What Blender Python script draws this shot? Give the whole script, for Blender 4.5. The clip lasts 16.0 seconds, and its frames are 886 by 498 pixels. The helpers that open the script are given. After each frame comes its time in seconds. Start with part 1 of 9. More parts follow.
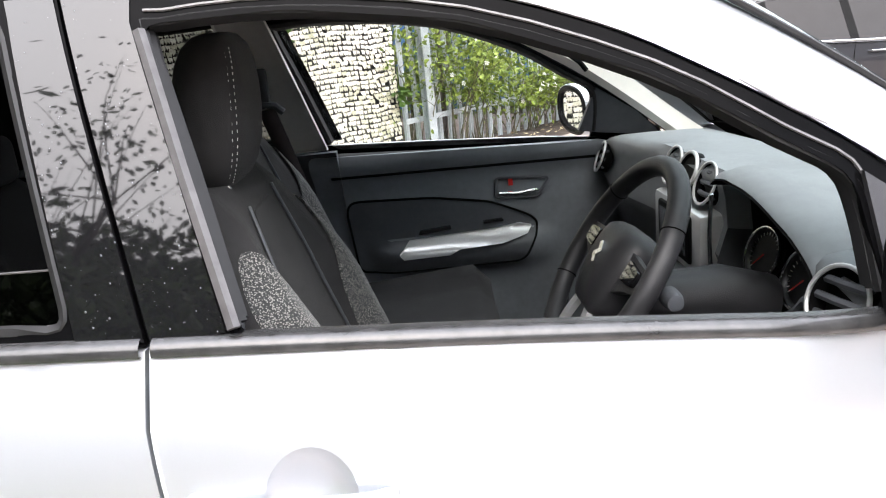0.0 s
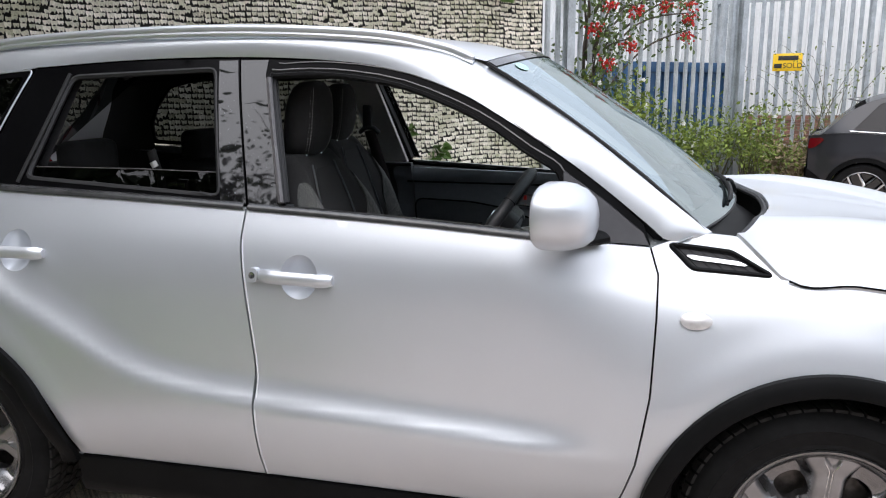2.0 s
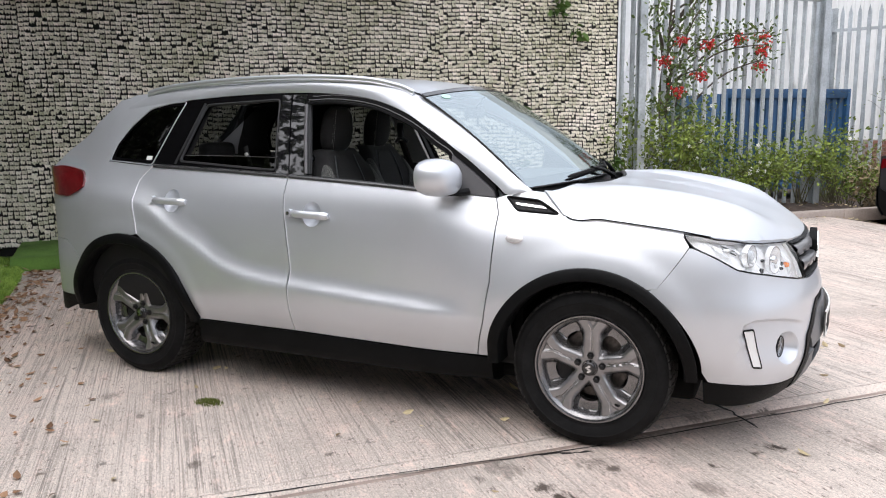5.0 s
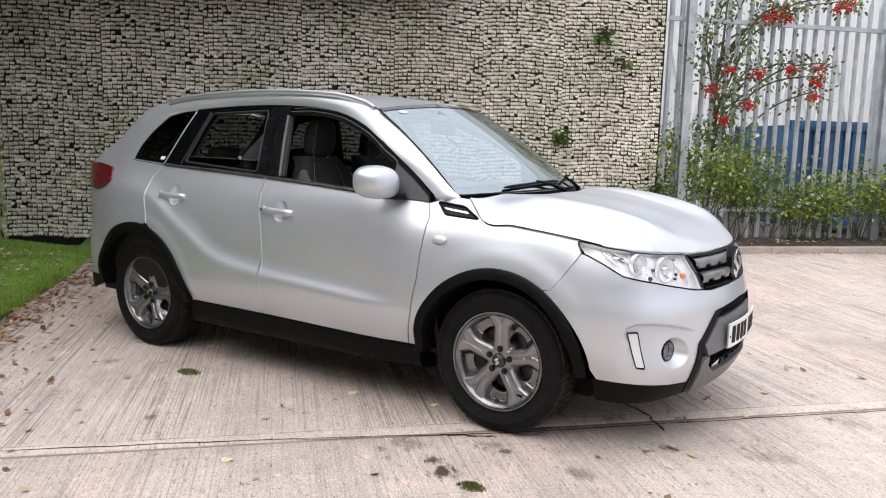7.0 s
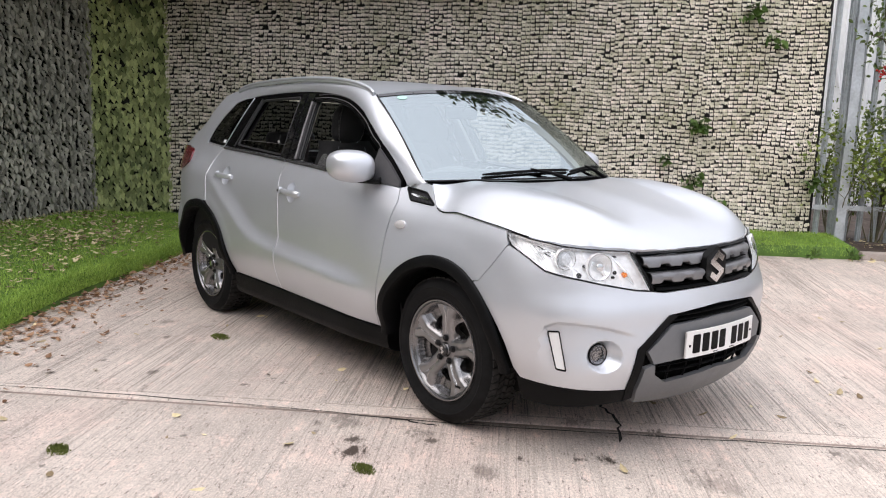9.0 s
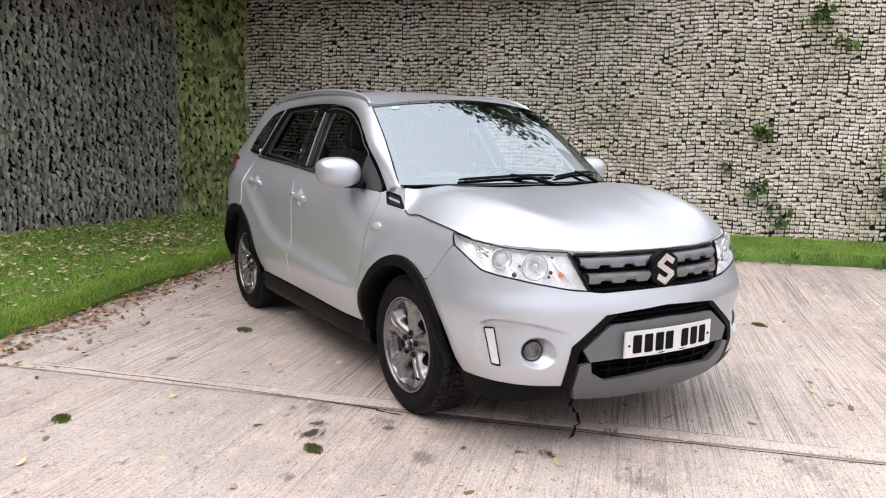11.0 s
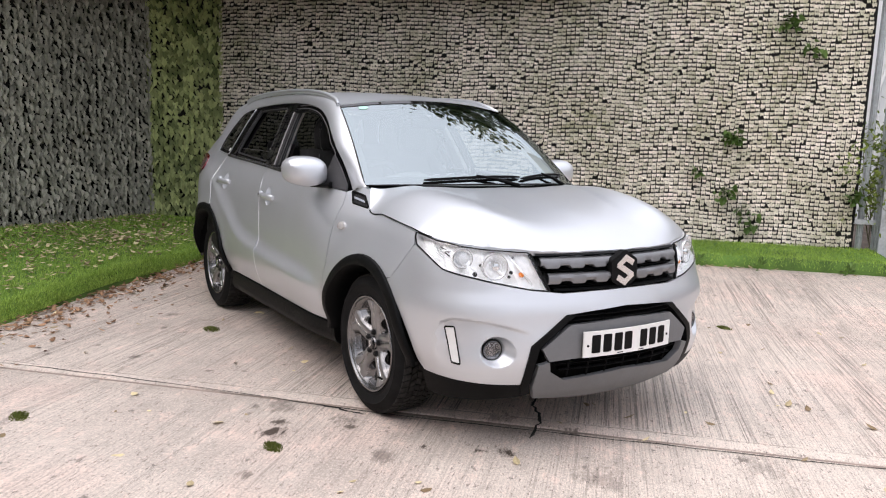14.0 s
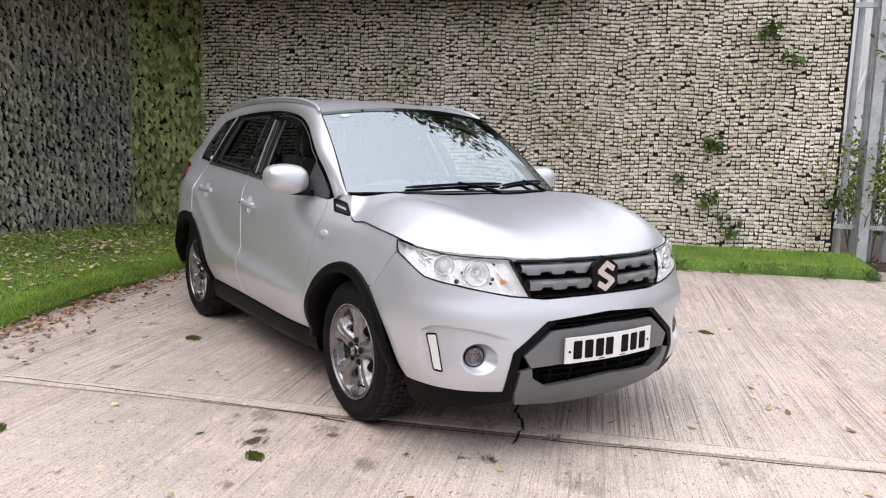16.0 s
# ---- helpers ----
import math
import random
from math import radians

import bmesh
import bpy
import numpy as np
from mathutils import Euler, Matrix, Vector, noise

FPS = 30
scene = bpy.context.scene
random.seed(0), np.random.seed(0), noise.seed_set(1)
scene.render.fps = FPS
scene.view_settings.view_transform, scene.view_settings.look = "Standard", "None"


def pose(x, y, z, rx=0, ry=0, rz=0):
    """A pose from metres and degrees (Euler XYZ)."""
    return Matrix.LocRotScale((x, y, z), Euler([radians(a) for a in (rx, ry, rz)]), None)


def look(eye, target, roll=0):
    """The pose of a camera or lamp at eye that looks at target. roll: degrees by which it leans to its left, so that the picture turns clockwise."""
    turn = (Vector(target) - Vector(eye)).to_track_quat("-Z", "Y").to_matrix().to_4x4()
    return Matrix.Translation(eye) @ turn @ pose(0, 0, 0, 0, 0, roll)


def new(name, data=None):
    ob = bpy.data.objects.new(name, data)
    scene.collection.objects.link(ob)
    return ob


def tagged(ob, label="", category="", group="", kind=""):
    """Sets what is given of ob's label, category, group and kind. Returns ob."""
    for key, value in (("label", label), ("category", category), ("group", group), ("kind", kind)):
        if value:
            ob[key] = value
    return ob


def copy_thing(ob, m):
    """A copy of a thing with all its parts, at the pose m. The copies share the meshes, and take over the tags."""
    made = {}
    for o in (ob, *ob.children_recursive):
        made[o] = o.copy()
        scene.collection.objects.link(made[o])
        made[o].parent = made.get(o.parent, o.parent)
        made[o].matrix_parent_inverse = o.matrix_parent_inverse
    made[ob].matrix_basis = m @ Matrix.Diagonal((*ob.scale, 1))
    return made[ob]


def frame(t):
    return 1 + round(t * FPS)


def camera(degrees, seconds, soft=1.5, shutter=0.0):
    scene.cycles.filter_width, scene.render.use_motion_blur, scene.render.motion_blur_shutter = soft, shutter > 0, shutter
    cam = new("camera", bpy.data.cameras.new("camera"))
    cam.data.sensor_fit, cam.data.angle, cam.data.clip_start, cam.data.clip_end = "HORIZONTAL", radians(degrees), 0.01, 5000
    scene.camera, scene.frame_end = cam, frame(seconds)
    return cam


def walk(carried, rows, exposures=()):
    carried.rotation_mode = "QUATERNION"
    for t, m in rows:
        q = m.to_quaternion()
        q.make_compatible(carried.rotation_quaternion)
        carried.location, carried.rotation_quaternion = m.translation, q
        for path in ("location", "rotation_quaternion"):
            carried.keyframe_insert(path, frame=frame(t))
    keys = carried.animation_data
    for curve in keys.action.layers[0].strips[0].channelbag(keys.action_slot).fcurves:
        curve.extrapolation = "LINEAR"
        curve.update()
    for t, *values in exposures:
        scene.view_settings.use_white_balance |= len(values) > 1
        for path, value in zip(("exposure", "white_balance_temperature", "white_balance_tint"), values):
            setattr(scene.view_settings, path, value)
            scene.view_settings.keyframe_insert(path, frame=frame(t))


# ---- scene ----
# ---- camera and walk ----
cam = camera(60.1, 16.0, 1.1)
PATH = [
    (0.0, (0.09, -1.567, 1.415), (0.115, 0.351, 0.853), -5.6),
    (0.3, (0.193, -1.755, 1.391), (0.067, 0.176, 0.901), -4.8),
    (0.5, (0.262, -1.892, 1.383), (0.052, 0.041, 0.911), -4.5),
    (1, (0.382, -2.236, 1.407), (0.073, -0.308, 0.975), -3.9),
    (1.5, (0.523, -2.454, 1.445), (0.166, -0.529, 1.033), -1.7),
    (2, (0.73, -2.641, 1.404), (0.295, -0.732, 0.998), -0.4),
    (2.5, (0.877, -2.832, 1.409), (0.35, -0.948, 0.994), -0.2),
    (3, (1.082, -3.042, 1.413), (0.449, -1.192, 0.993), -0.4),
    (3.5, (1.357, -3.166, 1.406), (0.633, -1.349, 0.987), -0.7),
    (3.7, (1.459, -3.218, 1.396), (0.707, -1.412, 0.981), -0.9),
    (5.8, (2.307, -4.02, 1.314), (1.424, -2.248, 1.031), 0.3),
    (6, (2.393, -4.023, 1.305), (1.489, -2.262, 1.026), 0.6),
    (6.5, (2.624, -3.98, 1.31), (1.647, -2.257, 1.039), 1.1),
    (7, (2.853, -3.779, 1.305), (1.784, -2.111, 1.033), 1.4),
    (7.5, (3.112, -3.59, 1.316), (1.938, -1.995, 1.035), 1.6),
    (8, (3.36, -3.4, 1.315), (2.071, -1.9, 1.019), 1.5),
    (8.5, (3.565, -3.13, 1.302), (2.164, -1.737, 0.992), 1.7),
    (9, (3.772, -2.952, 1.324), (2.265, -1.675, 1.007), 1.8),
    (9.5, (4.014, -2.818, 1.326), (2.424, -1.649, 1.003), 1.8),
    (9.7, (4.087, -2.755, 1.344), (2.469, -1.626, 1.019), 1.7),
    (12, (4.4, -2.449, 1.328), (2.705, -1.432, 1.029), 1.1),
    (12.5, (4.4, -2.445, 1.325), (2.715, -1.41, 1.029), 1.4),
    (13, (4.399, -2.436, 1.319), (2.722, -1.387, 1.025), 1.5),
    (13.5, (4.407, -2.443, 1.323), (2.738, -1.382, 1.029), 1.7),
    (14, (4.412, -2.444, 1.322), (2.749, -1.372, 1.031), 1.9),
    (14.5, (4.416, -2.439, 1.323), (2.759, -1.356, 1.038), 2.1),
    (15, (4.422, -2.444, 1.323), (2.77, -1.351, 1.045), 2.1),
    (15.5, (4.427, -2.447, 1.333), (2.78, -1.346, 1.059), 2.0),
    (16, (4.423, -2.434, 1.326), (2.779, -1.328, 1.053), 1.7),
]
EXPOSURES = [(0.0, 1.52, 6480, 13), (0.4, 0.66, 6250, 12), (1.0, 0.16, 6230, 12), (1.5, 0.08, 6230, 12), (3.7, 0.18, 6280, 12), (6.0, 0.05, 6450, 13), (9.0, 0.02, 6550, 14), (16.0, 0.0, 6580, 15)]
walk(cam, [(t, look(eye, target, roll)) for t, eye, target, roll in PATH], EXPOSURES)

# ---- sky and sun: bright overcast ----
SUN_UP, SUN_TURN = 58.0, 190.0
world = bpy.data.worlds.new("overcast_sky")
scene.world = world
world.use_nodes = True
wn, wl = world.node_tree.nodes, world.node_tree.links
sky = wn.new("ShaderNodeTexSky")
sky.sky_type, sky.sun_disc = "NISHITA", False
sky.sun_elevation, sky.sun_rotation = radians(SUN_UP), radians(SUN_TURN)
sky.air_density, sky.dust_density, sky.ozone_density = 1.0, 4.0, 1.0
grey = wn.new("ShaderNodeMix")
grey.data_type = "RGBA"
grey.inputs["Factor"].default_value = 0.75
grey.inputs["B"].default_value = (9.5, 9.8, 10.4, 1)
wl.new(sky.outputs["Color"], grey.inputs["A"])
# an overcast sky is about three times as bright overhead as at the horizon
way = wn.new("ShaderNodeTexCoord")
split = wn.new("ShaderNodeSeparateXYZ")
wl.new(way.outputs["Generated"], split.inputs["Vector"])
climb = wn.new("ShaderNodeMapRange")
climb.inputs["From Min"].default_value, climb.inputs["From Max"].default_value = 0.0, 1.0
climb.inputs["To Min"].default_value, climb.inputs["To Max"].default_value = 0.62, 1.42
wl.new(split.outputs["Z"], climb.inputs["Value"])
shade = wn.new("ShaderNodeVectorMath")
shade.operation = "SCALE"
wl.new(grey.outputs["Result"], shade.inputs[0])
wl.new(climb.outputs["Result"], shade.inputs["Scale"])
back = wn["Background"]
back.inputs["Strength"].default_value = 0.169
wl.new(shade.outputs["Vector"], back.inputs["Color"])
sun_data = bpy.data.lights.new("sun", "SUN")
sun_data.energy, sun_data.angle, sun_data.color = 1.2, radians(70), (1.0, 0.96, 0.9)
sun = new("sun", sun_data)
a, e = radians(SUN_TURN), radians(SUN_UP)
sun.matrix_world = look((0, 0, 20), (-20 * math.sin(a) * math.cos(e), -20 * math.cos(a) * math.cos(e), 20 - 20 * math.sin(e)))
# ---- tools ----
from mathutils.geometry import delaunay_2d_cdt

YARD = radians(44.8)
YC, YS = math.cos(YARD), math.sin(YARD)


def yard(u, v, z=0.0):
    """A point of the yard: u along the back wall, v towards it."""
    return Vector((u * YC - v * YS, u * YS + v * YC, z))


def mesh_object(name, bm, material, sharp=38):
    me = bpy.data.meshes.new(name)
    bm.to_mesh(me)
    bm.free()
    if material:
        for m in (material if isinstance(material, (list, tuple)) else [material]):
            me.materials.append(m)
    me.polygons.foreach_set("use_smooth", [sharp > 0] * len(me.polygons))
    if 0 < sharp < 180:
        me.set_sharp_from_angle(angle=radians(sharp))
    return new(name, me)


PANES = []


def part(name, bm, material, parent=None, label="", sharp=38):
    ob = mesh_object(name, bm, material, sharp)
    ob.parent = parent
    if label:
        tagged(ob, label=label)
    if material in PANES:
        ob.visible_shadow = False
    return ob


def thing(name, place=(0, 0, 0), turn=0.0):
    ob = new(name)
    ob.matrix_world = pose(*place, 0, 0, turn)
    ob.empty_display_size = 0.1
    return ob


def flipped(bm):
    """The mirror image across the car's middle."""
    b = bm.copy()
    for v in b.verts:
        v.co.y = -v.co.y
    bmesh.ops.reverse_faces(b, faces=b.faces[:])
    return b


def both(name, bm, material, parents, label="", sharp=38):
    """The part on the right-hand and on the left-hand side."""
    b = flipped(bm)
    return part(name, bm, material, parents[0], label, sharp), part(name, b, material, parents[1], label, sharp)


def box(bm, x0, x1, y0, y1, z0, z1, bevel=0.0, m=None, seg=2):
    b = bmesh.new()
    bmesh.ops.create_cube(b, size=1.0)
    for v in b.verts:
        v.co = Vector(((x0 + x1) / 2 + v.co.x * (x1 - x0), (y0 + y1) / 2 + v.co.y * (y1 - y0), (z0 + z1) / 2 + v.co.z * (z1 - z0)))
    if bevel:
        bmesh.ops.bevel(b, geom=b.edges[:], offset=bevel, segments=seg, profile=0.5, affect="EDGES")
    if m:
        b.transform(m)
    append(bm, b)
    return bm


def append(bm, b):
    me = bpy.data.meshes.new("tmp")
    b.to_mesh(me)
    b.free()
    bm.from_mesh(me)
    bpy.data.meshes.remove(me)


def tube(bm, pts, r, n=8, closed=False, caps=True, flat=None):
    """A round bar along pts; r one radius or one for each point; flat squashes it along one direction."""
    pts = [Vector(p) for p in pts]
    k = len(pts)
    rs = r if isinstance(r, (list, tuple)) else [r] * k
    up = None
    rings = []
    for i, p in enumerate(pts):
        q0 = pts[(i - 1) % k] if closed or i else p
        q1 = pts[(i + 1) % k] if closed or i < k - 1 else p
        d = (q1 - q0).normalized()
        if up is None:
            up = d.orthogonal().normalized() if flat is None else Vector(flat)
        up = (up - d * up.dot(d)).normalized()
        w = d.cross(up)
        f = 1.0 if flat is None else 0.5
        rings.append([bm.verts.new(p + (up * math.cos(a) * f + w * math.sin(a)) * rs[i]) for a in (2 * math.pi * j / n for j in range(n))])
    for i in range(k if closed else k - 1):
        a, b = rings[i], rings[(i + 1) % k]
        for j in range(n):
            bm.faces.new((a[j], a[(j + 1) % n], b[(j + 1) % n], b[j]))
    if caps and not closed:
        bm.faces.new(rings[0][::-1])
        bm.faces.new(rings[-1])
    return bm


def lathe(bm, prof, m=None, n=32, arc=None):
    """Turns the profile (radius, height) round the local z axis."""
    m = m or Matrix()
    rings = []
    for r, h in prof:
        rings.append([bm.verts.new(m @ Vector((r * math.cos(2 * math.pi * j / n), r * math.sin(2 * math.pi * j / n), h))) for j in range(n)] if r > 1e-6
                     else [bm.verts.new(m @ Vector((0, 0, h)))])
    for a, b in zip(rings, rings[1:]):
        for j in range(n):
            q = [a[j % len(a)], a[(j + 1) % len(a)], b[(j + 1) % len(b)], b[j % len(b)]]
            q = list(dict.fromkeys(q))
            if len(q) > 2:
                bm.faces.new(q)
    return bm


def loft(bm, rows, close=False):
    vs = [[bm.verts.new(p) for p in r] for r in rows]
    n = len(vs[0])
    for a, b in zip(vs, vs[1:]):
        for j in range(n if close else n - 1):
            try:
                bm.faces.new((a[j], a[(j + 1) % n], b[(j + 1) % n], b[j]))
            except ValueError:
                pass
    return vs


def poly_prism(bm, outline, fn, d0, d1):
    """A plate with the given outline between the depths d0 and d1; fn(a, b, d) gives the point."""
    lo = [bm.verts.new(fn(a, b, d0)) for a, b in outline]
    hi = [bm.verts.new(fn(a, b, d1)) for a, b in outline]
    n = len(outline)
    for i in range(n):
        bm.faces.new((lo[i], lo[(i + 1) % n], hi[(i + 1) % n], hi[i]))
    faces = [bm.faces.new(hi), bm.faces.new(lo[::-1])]
    bmesh.ops.triangulate(bm, faces=faces)
    return bm


def rounded(pts, r=0.02, n=4):
    """An outline with its corners rounded."""
    out = []
    k = len(pts)
    for i in range(k):
        p, a, b = Vector(pts[i]), Vector(pts[i - 1]), Vector(pts[(i + 1) % k])
        ra, rb = min(r, (a - p).length * 0.45), min(r, (b - p).length * 0.45)
        q0, q1 = p + (a - p).normalized() * ra, p + (b - p).normalized() * rb
        for j in range(n + 1):
            t = j / n
            out.append(tuple(q0 * (1 - t) ** 2 + p * 2 * t * (1 - t) + q1 * t * t))
    return out


def spline(pts, n=8, closed=False):
    """Points of a smooth line through pts."""
    pts = [Vector(p) for p in pts]
    k = len(pts)
    out = []
    for i in range(k if closed else k - 1):
        p0 = pts[(i - 1) % k] if closed or i else pts[0] * 2 - pts[1]
        p1, p2 = pts[i], pts[(i + 1) % k]
        p3 = pts[(i + 2) % k] if closed or i < k - 2 else p2 * 2 - p1
        for j in range(n):
            t = j / n
            out.append(0.5 * (2 * p1 + (p2 - p0) * t + (2 * p0 - 5 * p1 + 4 * p2 - p3) * t * t + (3 * p1 - p0 - 3 * p2 + p3) * t ** 3))
    if not closed:
        out.append(pts[-1])
    return out


def inside(poly, q):
    """Which of the points q lie inside the outline."""
    res = np.zeros(len(q), bool)
    for (x0, y0), (x1, y1) in zip(poly, np.roll(poly, -1, axis=0)):
        if y0 == y1:
            continue
        c = ((y0 > q[:, 1]) != (y1 > q[:, 1])) & (q[:, 0] < (x1 - x0) * (q[:, 1] - y0) / (y1 - y0) + x0)
        res ^= c
    return res


def finely(loop, step):
    out = []
    k = len(loop)
    for i in range(k):
        a, b = np.array(loop[i], float), np.array(loop[(i + 1) % k], float)
        m = max(1, int(math.ceil(np.linalg.norm(b - a) / step)))
        out += [a + (b - a) * j / m for j in range(m)]
    return np.array(out)


def patch(outline, fn, step=0.03, holes=(), rim=0.012, dense=(), bm=None, rim_holes=None):
    """A sheet over the outline (a, b), bent by fn(a, b, out), with its rims turned inwards by rim."""
    bm = bm or bmesh.new()
    loops = [finely(l, step) for l in [outline, *holes]]
    lo, hi = loops[0].min(axis=0), loops[0].max(axis=0)
    grid = []
    areas = [(lo[0], hi[0], lo[1], hi[1], step, None)] + [(c[0] - c[2], c[0] + c[2], c[1] - c[2], c[1] + c[2], c[3], c) for c in dense]
    for a0, a1, b0, b1, st, c in areas:
        for i, bb in enumerate(np.arange(b0 + st * 0.37, b1, st * 0.87)):
            row = [(aa, bb) for aa in np.arange(a0 + st * (0.2 + 0.5 * (i % 2)), a1, st)]
            if c is not None:
                row = [p for p in row if math.hypot(p[0] - c[0], p[1] - c[1]) < c[2]]
            else:
                row = [p for p in row if all(math.hypot(p[0] - q[0], p[1] - q[1]) > q[2] for q in dense)]
            grid += row
    grid = np.array(grid) if grid else np.zeros((0, 2))
    if len(grid):
        keep = inside(loops[0], grid)
        for h in loops[1:]:
            keep &= ~inside(h, grid)
        for l in loops:
            a, b = l, np.roll(l, -1, axis=0)
            d = b - a
            t = ((grid[:, None, :] - a[None]) * d[None]).sum(-1) / np.maximum((d * d).sum(-1), 1e-12)[None]
            t = np.clip(t, 0, 1)
            near = np.linalg.norm(grid[:, None, :] - (a[None] + t[..., None] * d[None]), axis=-1).min(axis=1)
            keep &= near > step * 0.4
        grid = grid[keep]
    pts, edges = [], []
    for l in loops:
        o = len(pts)
        pts += [tuple(p) for p in l]
        edges += [(o + i, o + (i + 1) % len(l)) for i in range(len(l))]
    pts += [tuple(p) for p in grid]
    vs, _, fs, _, _, _ = delaunay_2d_cdt([Vector(p) for p in pts], edges, [], 0, 1e-6)
    va = np.array([tuple(v) for v in vs])
    fs = [f for f in fs if len(f) == 3]
    mid = np.array([va[list(f)].mean(axis=0) for f in fs])
    keep = inside(loops[0], mid)
    for h in loops[1:]:
        keep &= ~inside(h, mid)

    def normal(a, b):
        e = 0.004
        return (fn(a + e, b, 0) - fn(a - e, b, 0)).cross(fn(a, b + e, 0) - fn(a, b - e, 0)).normalized()
    bv = [bm.verts.new(fn(a, b, 0.0)) for a, b in va]
    probe = va[fs[int(np.argmax(keep))][0]] if len(fs) else loops[0][0]
    outward = fn(probe[0], probe[1], 0.02) - fn(probe[0], probe[1], 0.0)
    sign = 1 if normal(*probe).dot(outward) > 0 else -1
    for f, k in zip(fs, keep):
        if k:
            a, b, c = (va[i] for i in f)
            ccw = (b[0] - a[0]) * (c[1] - a[1]) - (b[1] - a[1]) * (c[0] - a[0]) > 0
            bm.faces.new([bv[i] for i in (f if ccw == (sign > 0) else f[::-1])])
    for v in [v for v in bv if not v.link_faces]:
        bm.verts.remove(v)
    if rim:
        for i, l in enumerate(loops):
            depth = rim if i == 0 or rim_holes is None else rim_holes
            top = [bm.verts.new(fn(a, b, 0.0)) for a, b in l]
            low = [bm.verts.new(fn(a, b, -depth)) for a, b in l]
            area = sum(l[j][0] * l[(j + 1) % len(l)][1] - l[(j + 1) % len(l)][0] * l[j][1] for j in range(len(l)))
            turn = (area > 0) == (sign > 0)
            if i:
                turn = not turn
            for j in range(len(l)):
                k = (j + 1) % len(l)
                q = (top[j], low[j], low[k], top[k])
                bm.faces.new(q if turn else q[::-1])
    return bm


def ring2(cx, cz, rx, rz=None, n=24, a0=0.0, a1=360.0):
    rz = rz or rx
    full = abs(a1 - a0) >= 360
    k = n if full else n + 1
    return [(cx + rx * math.cos(radians(a0 + (a1 - a0) * i / n)), cz + rz * math.sin(radians(a0 + (a1 - a0) * i / n))) for i in range(k)]


# ---- materials ----
def mat(name, color, rough=0.5, metal=0.0, coat=0.0, var=0.12, scale=6.0, fine=60.0, bump=0.0, bump_scale=200.0, dark=None, spec=0.5, island=0.0, per_object=0.0, sheen=0.0, coat_rough=0.03):
    """A surface with two scales of variation, an optional second colour in stains, and fine relief."""
    m = bpy.data.materials.new(name)
    m.use_nodes = True
    n, l = m.node_tree.nodes, m.node_tree.links
    b = n["Principled BSDF"]
    b.inputs["Roughness"].default_value = rough
    b.inputs["Metallic"].default_value = metal
    b.inputs["Coat Weight"].default_value = coat
    b.inputs["Coat Roughness"].default_value = coat_rough
    b.inputs["Specular IOR Level"].default_value = spec
    b.inputs["Sheen Weight"].default_value = sheen
    geo = n.new("ShaderNodeNewGeometry")
    big, small = n.new("ShaderNodeTexNoise"), n.new("ShaderNodeTexNoise")
    for t, s, d in ((big, scale, 4), (small, fine, 3)):
        t.inputs["Scale"].default_value = s
        t.inputs["Detail"].default_value = d
        l.new(geo.outputs["Position"], t.inputs["Vector"])
    add = n.new("ShaderNodeMath")
    add.operation = "MULTIPLY_ADD"
    l.new(small.outputs["Fac"], add.inputs[0])
    add.inputs[1].default_value = 0.5
    l.new(big.outputs["Fac"], add.inputs[2])
    ramp = n.new("ShaderNodeMapRange")
    ramp.inputs["From Min"].default_value, ramp.inputs["From Max"].default_value = 0.45, 1.05
    l.new(add.outputs[0], ramp.inputs["Value"])
    last = ramp.outputs["Result"]
    mix = n.new("ShaderNodeMix")
    mix.data_type = "RGBA"
    d = dark or tuple(c * (1 - 2 * var) for c in color)
    mix.inputs["A"].default_value = (*d, 1)
    mix.inputs["B"].default_value = (*(min(c * (1 + var), 1) for c in color), 1)
    l.new(last, mix.inputs["Factor"])
    out = mix.outputs["Result"]
    for amount, source in ((island, geo.outputs["Random Per Island"]), (per_object, None)):
        if amount:
            if source is None:
                source = n.new("ShaderNodeObjectInfo").outputs["Random"]
            r = n.new("ShaderNodeMapRange")
            r.inputs["To Min"].default_value, r.inputs["To Max"].default_value = 1 - amount, 1 + amount
            l.new(source, r.inputs["Value"])
            h = n.new("ShaderNodeVectorMath")
            h.operation = "SCALE"
            l.new(out, h.inputs[0])
            l.new(r.outputs["Result"], h.inputs["Scale"])
            out = h.outputs["Vector"]
    l.new(out, b.inputs["Base Color"])
    if bump:
        t = n.new("ShaderNodeTexNoise")
        t.inputs["Scale"].default_value = bump_scale
        t.inputs["Detail"].default_value = 3
        l.new(geo.outputs["Position"], t.inputs["Vector"])
        k = n.new("ShaderNodeBump")
        k.inputs["Strength"].default_value = bump
        k.inputs["Distance"].default_value = 0.002
        l.new(t.outputs["Fac"], k.inputs["Height"])
        l.new(k.outputs["Normal"], b.inputs["Normal"])
    return m


